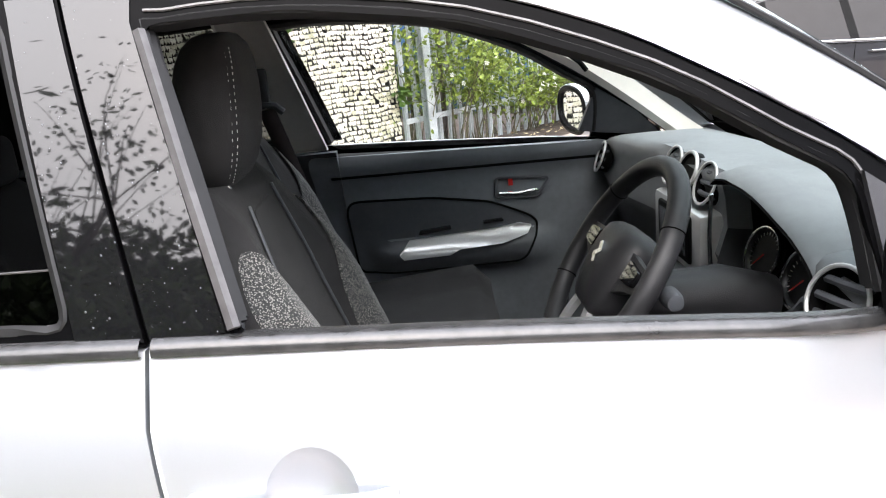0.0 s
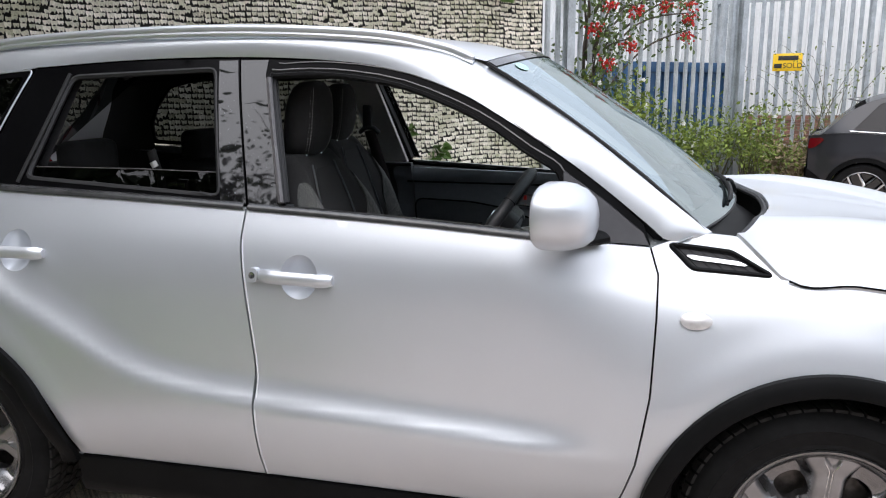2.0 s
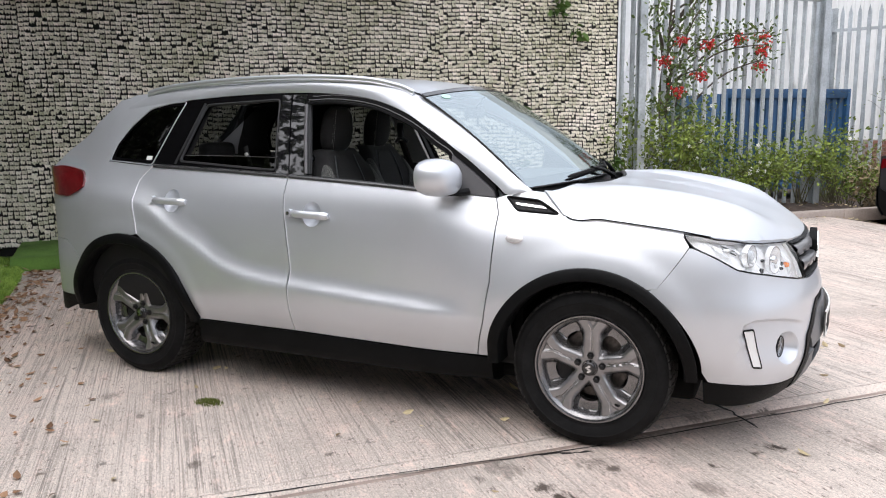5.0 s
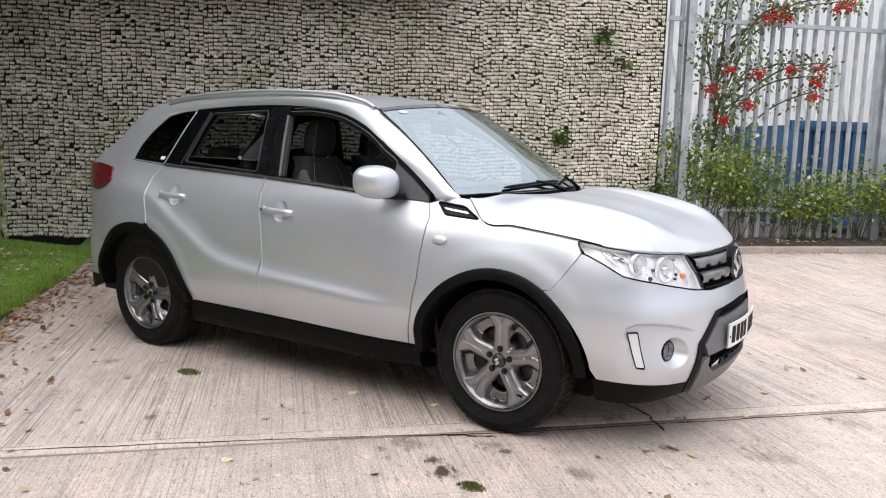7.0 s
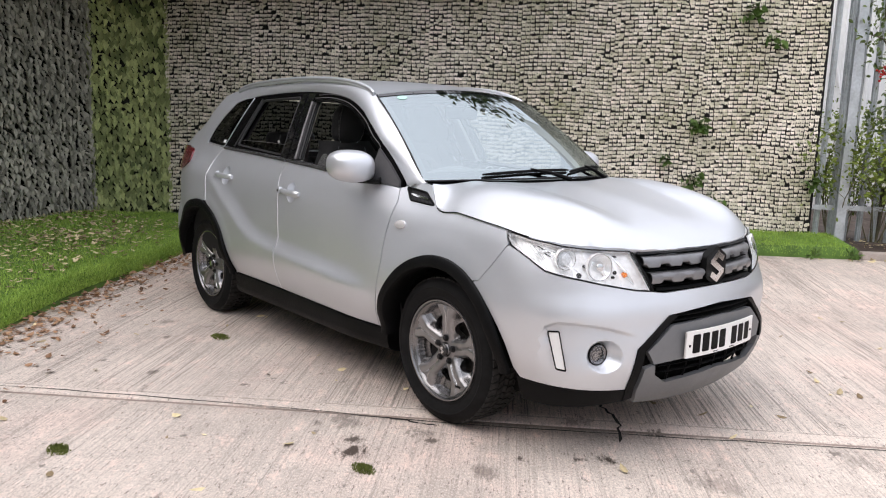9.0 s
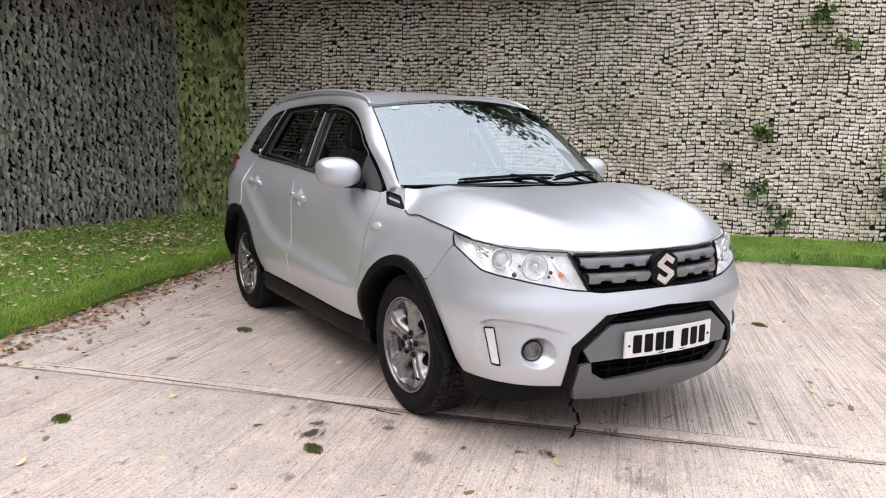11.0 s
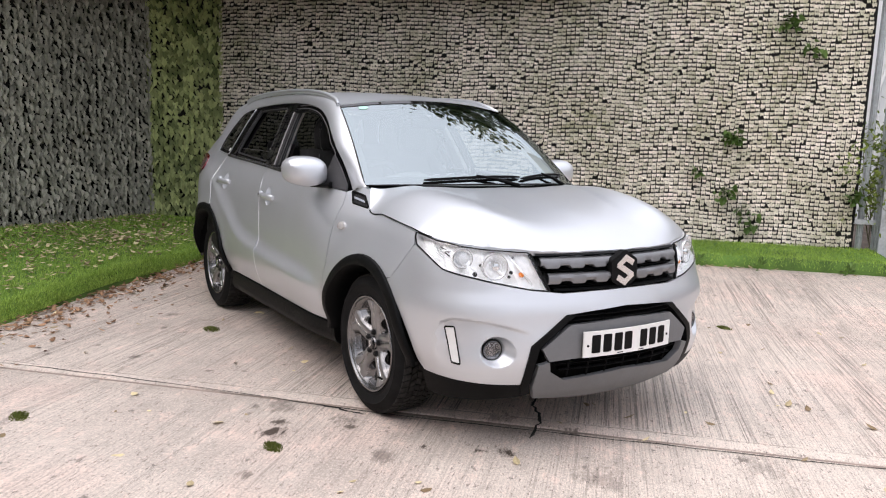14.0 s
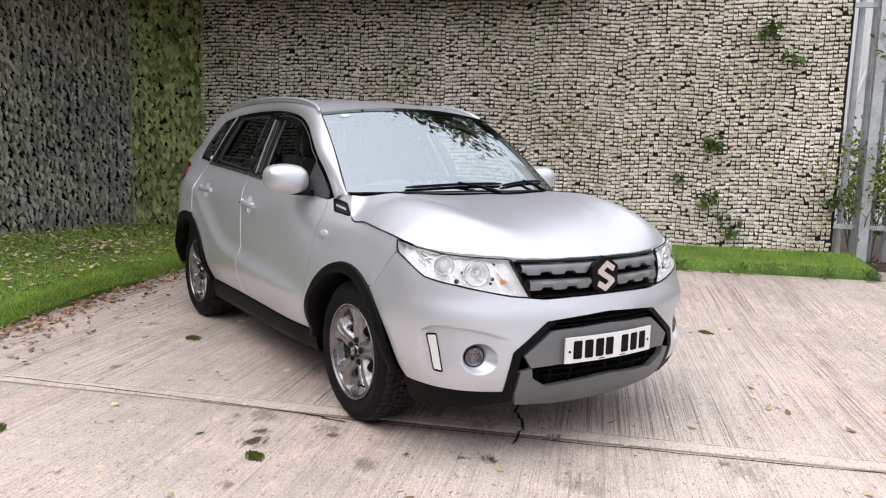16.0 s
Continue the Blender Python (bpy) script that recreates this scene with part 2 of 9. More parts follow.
def glass(name, tint, facing_sheen=0.05, rough=0.0, gleam=(1, 1, 1)):
    """A thin pane: clear with a tint, and a mirror sheen that grows towards grazing view."""
    m = bpy.data.materials.new(name)
    m.use_nodes = True
    n, l = m.node_tree.nodes, m.node_tree.links
    n.remove(n["Principled BSDF"])
    t, g, x, f = n.new("ShaderNodeBsdfTransparent"), n.new("ShaderNodeBsdfGlossy"), n.new("ShaderNodeMixShader"), n.new("ShaderNodeLayerWeight")
    t.inputs["Color"].default_value = (*tint, 1)
    g.inputs["Roughness"].default_value = rough
    g.inputs["Color"].default_value = (*gleam, 1)
    f.inputs["Blend"].default_value = 0.5
    p, r = n.new("ShaderNodeMath"), n.new("ShaderNodeMapRange")
    p.operation = "POWER"
    p.inputs[1].default_value = 4.5
    l.new(f.outputs["Facing"], p.inputs[0])
    r.inputs["To Min"].default_value = facing_sheen
    r.inputs["To Max"].default_value = 1.0
    l.new(p.outputs[0], r.inputs["Value"])
    l.new(r.outputs["Result"], x.inputs["Fac"])
    l.new(t.outputs["BSDF"], x.inputs[1])
    l.new(g.outputs["BSDF"], x.inputs[2])
    l.new(x.outputs["Shader"], n["Material Output"].inputs["Surface"])
    return m


def lamp_glow(name, color, strength):
    m = mat(name, color, 0.3)
    b = m.node_tree.nodes["Principled BSDF"]
    b.inputs["Emission Color"].default_value = (*color, 1)
    b.inputs["Emission Strength"].default_value = strength
    return m


PAINT = mat("silver_paint", (0.62, 0.645, 0.68), 0.385, 0.66, 0.45, var=0.02, scale=3, fine=900, coat_rough=0.05)
BLACK_GLOSS = mat("gloss_black", (0.008, 0.008, 0.009), 0.03, 0, 0.3, var=0.1, spec=0.5, coat_rough=0.02)
BLACK_GLOSS.node_tree.nodes["Principled BSDF"].inputs["Coat IOR"].default_value = 1.5
BLACK_PLASTIC = mat("black_plastic", (0.0045, 0.0047, 0.005), 0.5, spec=0.1, var=0.2, scale=9, bump=0.25, bump_scale=900)
DARK = mat("shadow_black", (0.005, 0.005, 0.005), 0.9, var=0.1, spec=0.1)
GREY_PLASTIC = mat("grey_plastic", (0.15, 0.153, 0.158), 0.5, 0.1, var=0.06, bump=0.12, bump_scale=700)
RUBBER_WORN = mat("worn_tread", (0.024, 0.023, 0.022), 0.75, spec=0.2, var=0.35, scale=30)
RUBBER = mat("tyre_rubber", (0.0095, 0.0095, 0.0098), 0.8, spec=0.15, var=0.25, scale=14, bump=0.3, bump_scale=300)
CHROME = mat("chrome", (0.75, 0.76, 0.77), 0.12, 1.0, var=0.03)
GUNMETAL = mat("gunmetal", (0.30, 0.296, 0.30), 0.30, 0.85, var=0.08, scale=20)
ALLOY = mat("alloy_grey", (0.235, 0.232, 0.235), 0.26, 0.9, 0.0, var=0.08, scale=20, coat_rough=0.2)
ALLOY_DARK = mat("alloy_dark", (0.02, 0.02, 0.021), 0.5, 0.4, var=0.1)
BRAKE = mat("brake_steel", (0.13, 0.115, 0.105), 0.45, 0.8, var=0.3, scale=30)
CLEAR = glass("clear_glass", (0.93, 0.955, 0.945), 0.05)
SCREEN_GLASS = glass("windscreen_glass", (0.46, 0.52, 0.51), 0.36, 0.0, (0.84, 0.94, 0.97))
PRIVACY = glass("privacy_glass", (0.095, 0.10, 0.10), 0.025)
LENS = glass("lamp_lens", (0.97, 0.98, 0.985), 0.04)
RED_LENS = mat("red_lens", (0.11, 0.002, 0.005), 0.15, 0, 0.6, var=0.15)
AMBER = mat("amber_lens", (0.8, 0.22, 0.02), 0.25, var=0.1)
WHITE_LENS = mat("white_lens", (0.72, 0.72, 0.71), 0.25, 0, 0.4, var=0.04)
WHITE = mat("white_plate", (0.82, 0.82, 0.80), 0.35, var=0.03)
PANES += [CLEAR, SCREEN_GLASS, PRIVACY, LENS]
# ---- the silver car: its skin as numbers ----
def smooth_curve(pts):
    """A smooth function through the given (a, b) points."""
    a = np.array([p[0] for p in pts], float)
    b = np.array([p[1] for p in pts], float)
    h = np.diff(a)
    d = np.diff(b) / h
    m = np.concatenate(([d[0]], (d[1:] * h[:-1] + d[:-1] * h[1:]) / (h[1:] + h[:-1]), [d[-1]]))
    for i in range(len(d)):
        if i and d[i] * d[i - 1] <= 0:
            m[i] = 0

    def f(x):
        x = float(min(max(x, a[0]), a[-1]))
        i = int(min(max(np.searchsorted(a, x) - 1, 0), len(h) - 1))
        t = (x - a[i]) / h[i]
        return float((2 * t ** 3 - 3 * t ** 2 + 1) * b[i] + (t ** 3 - 2 * t ** 2 + t) * h[i] * m[i]
                     + (3 * t ** 2 - 2 * t ** 3) * b[i + 1] + (t ** 3 - t ** 2) * h[i] * m[i + 1])
    return f


def ease(a, b, x):
    t = min(max((x - a) / (b - a), 0.0), 1.0)
    return t * t * (3 - 2 * t)


# half outline in plan at bumper height, nose to side and side to tail (x, half width)
NOSE = [(1.5, 0.875), (1.65, 0.866), (1.77, 0.838), (1.87, 0.786), (1.95, 0.705), (2.02, 0.582), (2.07, 0.435), (2.105, 0.28), (2.125, 0.14), (2.13, 0.0)]
TAIL = [(-1.5, 0.875), (-1.65, 0.862), (-1.8, 0.825), (-1.9, 0.76), (-1.97, 0.66), (-2.01, 0.5), (-2.03, 0.3), (-2.04, 0.15), (-2.04, 0.0)]


def arc_table(pts):
    p = np.array(pts, float)
    s = np.concatenate(([0], np.cumsum(np.linalg.norm(np.diff(p, axis=0), axis=1))))
    fx, fy = smooth_curve(list(zip(s, p[:, 0]))), smooth_curve(list(zip(s, p[:, 1])))
    t = np.linspace(0, s[-1], 200)
    return t, np.array([fx(v) for v in t]), np.array([fy(v) for v in t])


NT, NX, NY = arc_table(NOSE)
TT, TX, TY = arc_table(TAIL)
S_NOSE, S_TAIL = 1.5 + NT[-1], -1.5 - TT[-1]


def plan(s):
    """Place and outward normal of the plan outline at s; s is x along the straight side and runs on round the corners."""
    if -1.5 <= s <= 1.5:
        return s, 0.875, 0.0, 1.0
    t, xs, ys, k = (NT, NX, NY, s - 1.5) if s > 0 else (TT, TX, TY, -1.5 - s)
    over = max(k - t[-1], 0.0)
    k = min(k, t[-1])
    x, y = np.interp(k, t, xs), np.interp(k, t, ys)
    e = 0.02
    dx = np.interp(min(k + e, t[-1]), t, xs) - np.interp(max(k - e, 0), t, xs)
    dy = np.interp(min(k + e, t[-1]), t, ys) - np.interp(max(k - e, 0), t, ys)
    if k > t[-1] - e:
        f = (t[-1] - k) / e
        dx *= f
    n = math.hypot(dx, dy)
    nx, ny = -dy / n, dx / n
    if s < 0:
        return x, y - over, nx * 1.0, -ny if ny < 0 else ny * 1.0
    return x, y - over, nx, ny


side_in = smooth_curve([(0.1, 0.17), (0.18, 0.125), (0.26, 0.10), (0.34, 0.092), (0.42, 0.058), (0.5, 0.036), (0.58, 0.03), (0.7, 0.03), (0.82, 0.035), (0.92, 0.044),
                        (0.98, 0.056), (1.02, 0.07), (1.06, 0.088), (1.1, 0.107), (1.2, 0.155), (1.3, 0.205), (1.4, 0.258), (1.46, 0.294), (1.52, 0.34), (1.56, 0.40)])
fender_in = smooth_curve([(0.1, 0.17), (0.2, 0.12), (0.34, 0.085), (0.42, 0.05), (0.5, 0.03), (0.6, 0.022), (0.7, 0.032), (0.8, 0.052), (0.86, 0.07), (0.92, 0.098),
                          (0.96, 0.125), (1.0, 0.148), (1.04, 0.17), (1.1, 0.20), (1.2, 0.25)])
nose_in = smooth_curve([(0.12, 0.22), (0.2, 0.12), (0.25, 0.065), (0.3, 0.035), (0.36, 0.012), (0.42, 0.0), (0.5, 0.004), (0.57, 0.014), (0.63, 0.02), (0.7, 0.045), (0.78, 0.062),
                        (0.84, 0.09), (0.88, 0.125), (0.92, 0.17), (1.0, 0.28)])
tail_in = smooth_curve([(0.12, 0.2), (0.25, 0.06), (0.35, 0.01), (0.5, 0.0), (0.66, 0.02), (0.72, 0.06), (0.85, 0.07), (1.0, 0.085), (1.1, 0.125), (1.2, 0.24), (1.3, 0.36), (1.46, 0.54), (1.56, 0.68)])
swoop = smooth_curve([(-1.6, 1.0), (-1.25, 0.975), (-1.06, 0.912), (-0.955, 0.842), (-0.755, 0.734), (-0.64, 0.667), (-0.52, 0.624), (-0.424, 0.606), (-0.187, 0.582), (0.15, 0.557), (0.477, 0.534), (0.771, 0.516), (1.0, 0.505)])
CUPS = [(-0.07, 0.928), (-0.935, 0.965)]


def skin_in(s, z):
    a = side_in(z)
    # ledge: rises gently to a crisp crease, upright below it
    over, deep = z - swoop(s), 0.085 + 0.045 * ease(-0.4, -0.75, s)
    rise = max(0.0, 1 - max(0.0, over + 0.004) / deep) ** 2
    haunch = 0.036 * (rise - 0.06 * ease(0.012, -0.012, over)) * (1 - ease(0.58, 0.92, s)) * (1 - ease(-1.35, -1.7, s))
    a -= haunch
    a += 0.035 * ease(-0.9, -1.7, s) * ease(0.9, 1.2, z)
    if s > 0.45:
        a += (fender_in(z) - a) * ease(0.45, 0.95, s)
    # flared lip round each wheel arch
    for cx in (1.25, -1.25):
        a -= 0.007 * ease(0.545, 0.485, math.hypot(s - cx, z - 0.325)) * ease(0.30, 0.45, z)
    if s > 1.55:
        a += (nose_in(z) - a) * ease(1.55, 2.15, s)
    if s < -1.55:
        a += (tail_in(z) - a) * ease(-1.55, -2.1, s)
    return a


def skin(s, z, out=0.0):
    """The point of the car's right-hand skin at s and height z, moved outwards by out."""
    x, y, nx, ny = plan(s)
    d = out - skin_in(s, z)
    return Vector((x + nx * d, -(y + ny * d), z))


def s_at(y):
    """s on the nose at half width y."""
    return 1.5 + float(np.interp(-y, -NY, NT))
# ---- the silver car: body ----
car = tagged(thing("car"), "clean silver compact SUV parked on concrete with its driver's window down", "car")
sk = skin
belt = smooth_curve([(-1.5, 1.146), (-1.131, 1.135), (-0.24, 1.098), (0.46, 1.055), (0.82, 1.022), (1.0, 1.005)])
SILL_Z = smooth_curve([(-1.0, 0.356), (-0.2, 0.352), (0.75, 0.334), (1.0, 0.33)])

# wheel arches
ARCH_F, ARCH_R = (1.25, 0.325), (-1.25, 0.325)


def arch(c, r, a0, a1, n=20):
    return [(c[0] + r * math.cos(radians(a0 + (a1 - a0) * i / n)), c[1] + r * math.sin(radians(a0 + (a1 - a0) * i / n))) for i in range(n + 1)]


B_TOP, B_BELT = -0.34, -0.238
G = 0.0025


def top_line(pts, n=5):
    return [tuple(p) for p in spline([Vector((*p, 0)).to_2d() for p in pts], n)]


FRAME_TOP_F = top_line([(0.80, 1.075), (0.70, 1.157), (0.58, 1.243), (0.44, 1.328), (0.313, 1.395), (0.144, 1.452), (-0.05, 1.482), (B_TOP + G, 1.497)])
FRAME_TOP_R = top_line([(B_TOP - G, 1.497), (-0.674, 1.494), (-1.015, 1.475)])

# front door panel
gap_b = [(-0.238, 1.098), (-0.241, 1.02), (-0.23, 0.93), (-0.2, 0.70), (-0.198, 0.52), (-0.198, 0.353)]
gap_f = [(0.818, 1.022), (0.838, 0.96), (0.836, 0.86), (0.828, 0.675), (0.80, 0.5), (0.752, 0.336)]
front_outline = [(x + G, z) for x, z in gap_b] + [(0.2, SILL_Z(0.2))] + [(x - G, z) for x, z in gap_f[::-1]] + [(0.46, 1.055), (0.1, belt(0.1))]
front_doors = both("front_door", patch(front_outline, sk, 0.021, holes=[ring2(*CUPS[0], 0.052, 0.058, 30)], rim=0.02, rim_holes=0.001), PAINT, (car, car))
# rear door panel, cut by the wheel arch
gap_r = [(-1.131, 1.135), (-1.195, 1.065), (-1.185, 0.97), (-1.158, 0.86), (-1.14, 0.79)]
arch_piece = [p for p in arch(ARCH_R, 0.462, 76, 2, 14)]
rear_outline = [(x + G, z) for x, z in gap_r] + arch_piece[1:] + [(-0.80, 0.356)] + [(x - G, z) for x, z in gap_b[::-1]] + [(-0.6, belt(-0.6))]
rear_doors = both("rear_door", patch(rear_outline, sk, 0.021, holes=[ring2(*CUPS[1], 0.052, 0.058, 30)], rim=0.02, rim_holes=0.001), PAINT, (car, car))

# thin bright bead just ahead of each door's rear gap
EDGE_LINE = mat("edge_line", (0.80, 0.81, 0.83), 0.3, 0.2, 0.5, var=0.03)
both("edge_line", tube(bmesh.new(), [skin(x + 0.0045, z, 0.0006) for x, z in spline([Vector(q) for q in gap_b[1:]], 4)], 0.002, 5), EDGE_LINE, front_doors, "thin bright line along the door edge")
both("edge_line", tube(bmesh.new(), [skin(x + 0.0045, z, 0.0006) for x, z in spline([Vector(q) for q in gap_r], 4)], 0.002, 5), EDGE_LINE, rear_doors, "thin bright line along the door edge")

# door frames, gloss black, with the window openings
OPEN_F = rounded([(-0.140, 1.101), (-0.238, 1.448), (-0.06, 1.45), (0.152, 1.418), (0.367, 1.336), (0.508, 1.25), (0.59, 1.20), (0.605, 1.050), (0.46, 1.060)], 0.025, 3)
UPPER_F = top_line([(-0.142, 1.108), (-0.19, 1.28), (-0.236, 1.435), (-0.215, 1.449), (-0.06, 1.450), (0.152, 1.418), (0.367, 1.336), (0.508, 1.25), (0.585, 1.203), (0.603, 1.15), (0.605, 1.07)], 3)
OPEN_R = rounded([(-0.325, 1.122), (-0.41, 1.468), (-0.88, 1.45), (-0.955, 1.16)], 0.025, 3)


FRAME_BLACK = mat("satin_black", (0.004, 0.004, 0.0044), 0.16, spec=0.03, var=0.15, scale=12)


def frame_fn(a, b, out=0.0):
    return skin(a, b, out - 0.004)


front_frame = FRAME_TOP_F + [(-0.238 + G, 1.101)] + [(0.1, belt(0.1) + 0.003), (0.46, 1.058), (0.818, 1.026)]
OPEN_L = [(x - 0.042 * ease(0.2, -0.14, x), z - 0.022 * ease(1.2, 1.1, z)) for x, z in OPEN_F]
UPPER_L = [(x - 0.042 * ease(0.2, -0.14, x), z) for x, z in UPPER_F]
part("window_frame", patch(front_frame, frame_fn, 0.05, [OPEN_F], rim=0.03, rim_holes=0.012), FRAME_BLACK, front_doors[0], "satin black door frame")
left_frame = [(x, z - 0.03 * ease(1.13, 1.1, z)) for x, z in front_frame]
part("window_frame", flipped(patch(left_frame, frame_fn, 0.05, [OPEN_L], rim=0.03, rim_holes=0.012)), FRAME_BLACK, front_doors[1], "satin black door frame")
rear_frame = FRAME_TOP_R + [(-1.128, 1.139), (-0.6, belt(-0.6) + 0.003), (-0.238 - G, 1.101)]
both("window_frame", patch(rear_frame, frame_fn, 0.05, [OPEN_R], rim=0.03, rim_holes=0.03), FRAME_BLACK, rear_doors, "satin black door frame")
pillar_f = [(B_TOP + G + 0.002, 1.492), (-0.238 + G + 0.001, 1.106), (-0.150, 1.108), (-0.20, 1.285), (-0.249, 1.452), (-0.25, 1.492)]
pillar_r = [(B_TOP - G - 0.002, 1.492), (-0.238 - G - 0.001, 1.106), (-0.318, 1.112), (-0.398, 1.47), (-0.404, 1.492)]
pillars = both("pillar_cover", patch(pillar_f, lambda a, b, o=0: skin(a, b, o - 0.0015), 0.04, rim=0.002), BLACK_GLOSS, front_doors, "gloss black door pillar cover with rain drops")
pillars += both("pillar_cover", patch(pillar_r, lambda a, b, o=0: skin(a, b, o - 0.0015), 0.04, rim=0.002), BLACK_GLOSS, rear_doors, "gloss black door pillar cover with rain drops")
# rain drops on the two covers by the driver
DROP = mat("rain_drop", (0.25, 0.26, 0.28), 0.08, 0.4, 1.0, var=0.1)
rnd = random.Random(8)
for cover, outline in ((pillars[0], pillar_f), (pillars[2], pillar_r)):
    bm = bmesh.new()
    poly = np.array(outline)
    for k in range(300):
        q = (rnd.uniform(-0.41, -0.15), 1.11 + 0.38 * rnd.random() ** 1.4)
        if inside(poly, np.array([q]))[0]:
            r = 0.0004 + 0.0011 * rnd.random() ** 3
            c = skin(*q, -0.0012)
            bmesh.ops.create_icosphere(bm, subdivisions=1, radius=r, matrix=Matrix.Translation(c) @ Matrix.Diagonal((1, 0.55, 1.25, 1)))
    tagged(part("rain_drop", bm, DROP, cover, "", 180), kind="stuff")


# seals round the openings, belt mouldings, division bar
def along(pts, out, r, n=6, flat=None, closed=False):
    return tube(bmesh.new(), [skin(a, b, out) for a, b in pts], r, n, closed)


SEAL = mat("rubber_seal", (0.012, 0.012, 0.013), 0.6, var=0.2, scale=20)
FRAME_GLINT = mat("frame_glint_grey", (0.16, 0.155, 0.157), 0.35, 0.1, var=0.2, scale=30)
GREY_SEAL = mat("grey_seal", (0.11, 0.105, 0.107), 0.38, 0.1, var=0.15, scale=30)
for door, line, side_ in ((front_doors[0], UPPER_F, lambda b: b), (front_doors[1], UPPER_L, flipped)):
    part("window_seal", side_(along(line, -0.014, 0.009, 6)), SEAL, door)
    part("window_seal", side_(along(line, -0.042, 0.010, 6)), SEAL, door)
    part("window_channel", side_(tube(bmesh.new(), [skin(q[0], q[1], -0.028) for q in line], 0.012, 6)), SEAL, door)
both("window_seal", along(finely(OPEN_R, 0.04), -0.012, 0.009, 6, closed=True), SEAL, rear_doors)
part("frame_trim", along([(-0.140, 1.112), (-0.19, 1.282), (-0.236, 1.44)], 0.001, 0.0085, 6), GREY_SEAL, front_doors[0], "grey rubber edge of the window channel")
# two thin grey tubes stand in for glossy highlights along the frame
part("glint_line", along([(x + 0.006, z + 0.014) for x, z in UPPER_F[7:-4]], -0.002, 0.0022, 5), FRAME_GLINT, front_doors[0], "thin grey line painted as the door frame's glint")
part("glint_line", along([(x + 0.018, z + 0.032) for x, z in UPPER_F[8:-6]], -0.002, 0.0018, 5), FRAME_GLINT, front_doors[0], "thin grey line painted as the door frame's glint")
both("frame_trim", along([(-0.972, 1.15), (-0.925, 1.30), (-0.885, 1.46)], 0.002, 0.006, 6), SEAL, rear_doors)


def moulding(x0, x1, n=24):
    bm = bmesh.new()
    rows = []
    for i in range(n + 1):
        x = x0 + (x1 - x0) * i / n
        z = belt(x)
        rows.append([skin(x, z + dz, o) for dz, o in ((-0.006, -0.004), (-0.005, 0.006), (0.001, 0.009), (0.007, 0.009), (0.011, 0.004), (0.013, -0.004), (0.012, -0.016), (-0.004, -0.016))])
    loft(bm, rows, True)
    bmesh.ops.recalc_face_normals(bm, faces=bm.faces[:])
    return bm


MOULDING = mat("glossy_rubber", (0.045, 0.045, 0.046), 0.24, spec=0.8, var=0.3, scale=20)
part("belt_moulding", moulding(-0.232, 0.62), MOULDING, front_doors[0], "black rubber belt moulding")
both("belt_moulding", moulding(-1.12, -0.245), MOULDING, rear_doors, "black rubber belt moulding")

# sail panel before the mirror
sail = [(0.607, 1.055), (0.60, 1.205), (0.70, 1.135), (0.80, 1.055), (0.814, 1.028), (0.61, 1.045)]
both("sail_panel", patch(sail, lambda a, b, o=0: skin(a, b, o + 0.006), 0.05, rim=0.02), mat("sail_plastic", (0.04, 0.039, 0.042), 0.45, spec=0.4, var=0.12, bump=0.2, bump_scale=900), front_doors, "dark grey triangular mirror base panel")

# panes; the driver's front window is wound down
rear_pane = patch([(a, b) for a, b in OPEN_R], lambda a, b, o=0: skin(a, b, o - 0.02), 0.08, rim=0)
part("window_pane", flipped(rear_pane), PRIVACY, rear_doors[1], "dark tinted glass", 180)
low_pane = [(-0.325, 1.11), (-0.338, 1.185), (-0.947, 1.192), (-0.957, 1.15)]
rp = part("window_pane", patch(low_pane, lambda a, b, o=0: skin(a, b, o - 0.02), 0.08, rim=0), PRIVACY, rear_doors[0], "dark tinted glass wound most of the way down", 180)
part("pane_edge", along([low_pane[1], (-0.6, 1.191), low_pane[2]], -0.02, 0.0014, 5), GREY_SEAL, rp, "bright ground edge of the glass")
part("window_pane", flipped(patch(OPEN_L, lambda a, b, o=0: skin(a, b, o - 0.02), 0.08, rim=0)), CLEAR, front_doors[1], "clear glass", 180)

# quarter window and D pillar
QWIN = rounded([(-1.474, 1.162), (-1.137, 1.142), (-1.022, 1.474), (-1.15, 1.465), (-1.279, 1.438), (-1.39, 1.34), (-1.455, 1.25)], 0.02, 3)
qc = Vector((-1.26, 1.30))
QIN = [tuple(qc + (Vector(p) - qc) * 0.88) for p in QWIN]
qws = both("quarter_window", patch(QWIN, lambda a, b, o=0: skin(a, b, o - 0.004), 0.05, [QIN], rim=0.01), FRAME_BLACK, (car, car), "black quarter window surround")
both("quarter_pane", patch(QIN, lambda a, b, o=0: skin(a, b, o - 0.005), 0.05, rim=0), PRIVACY, qws, "dark tinted quarter glass", 180)
part("window_sticker", poly_prism(bmesh.new(), [(-1.195, 1.168), (-1.155, 1.168), (-1.155, 1.188), (-1.195, 1.188)], lambda a, b, d: skin(a, b, d - 0.004), 0.001, 0.0025), WHITE, qws[0], "small white sticker")
both("quarter_trim", along(finely(QWIN, 0.05), 0.0, 0.003, 5, closed=True), PAINT, (car, car))

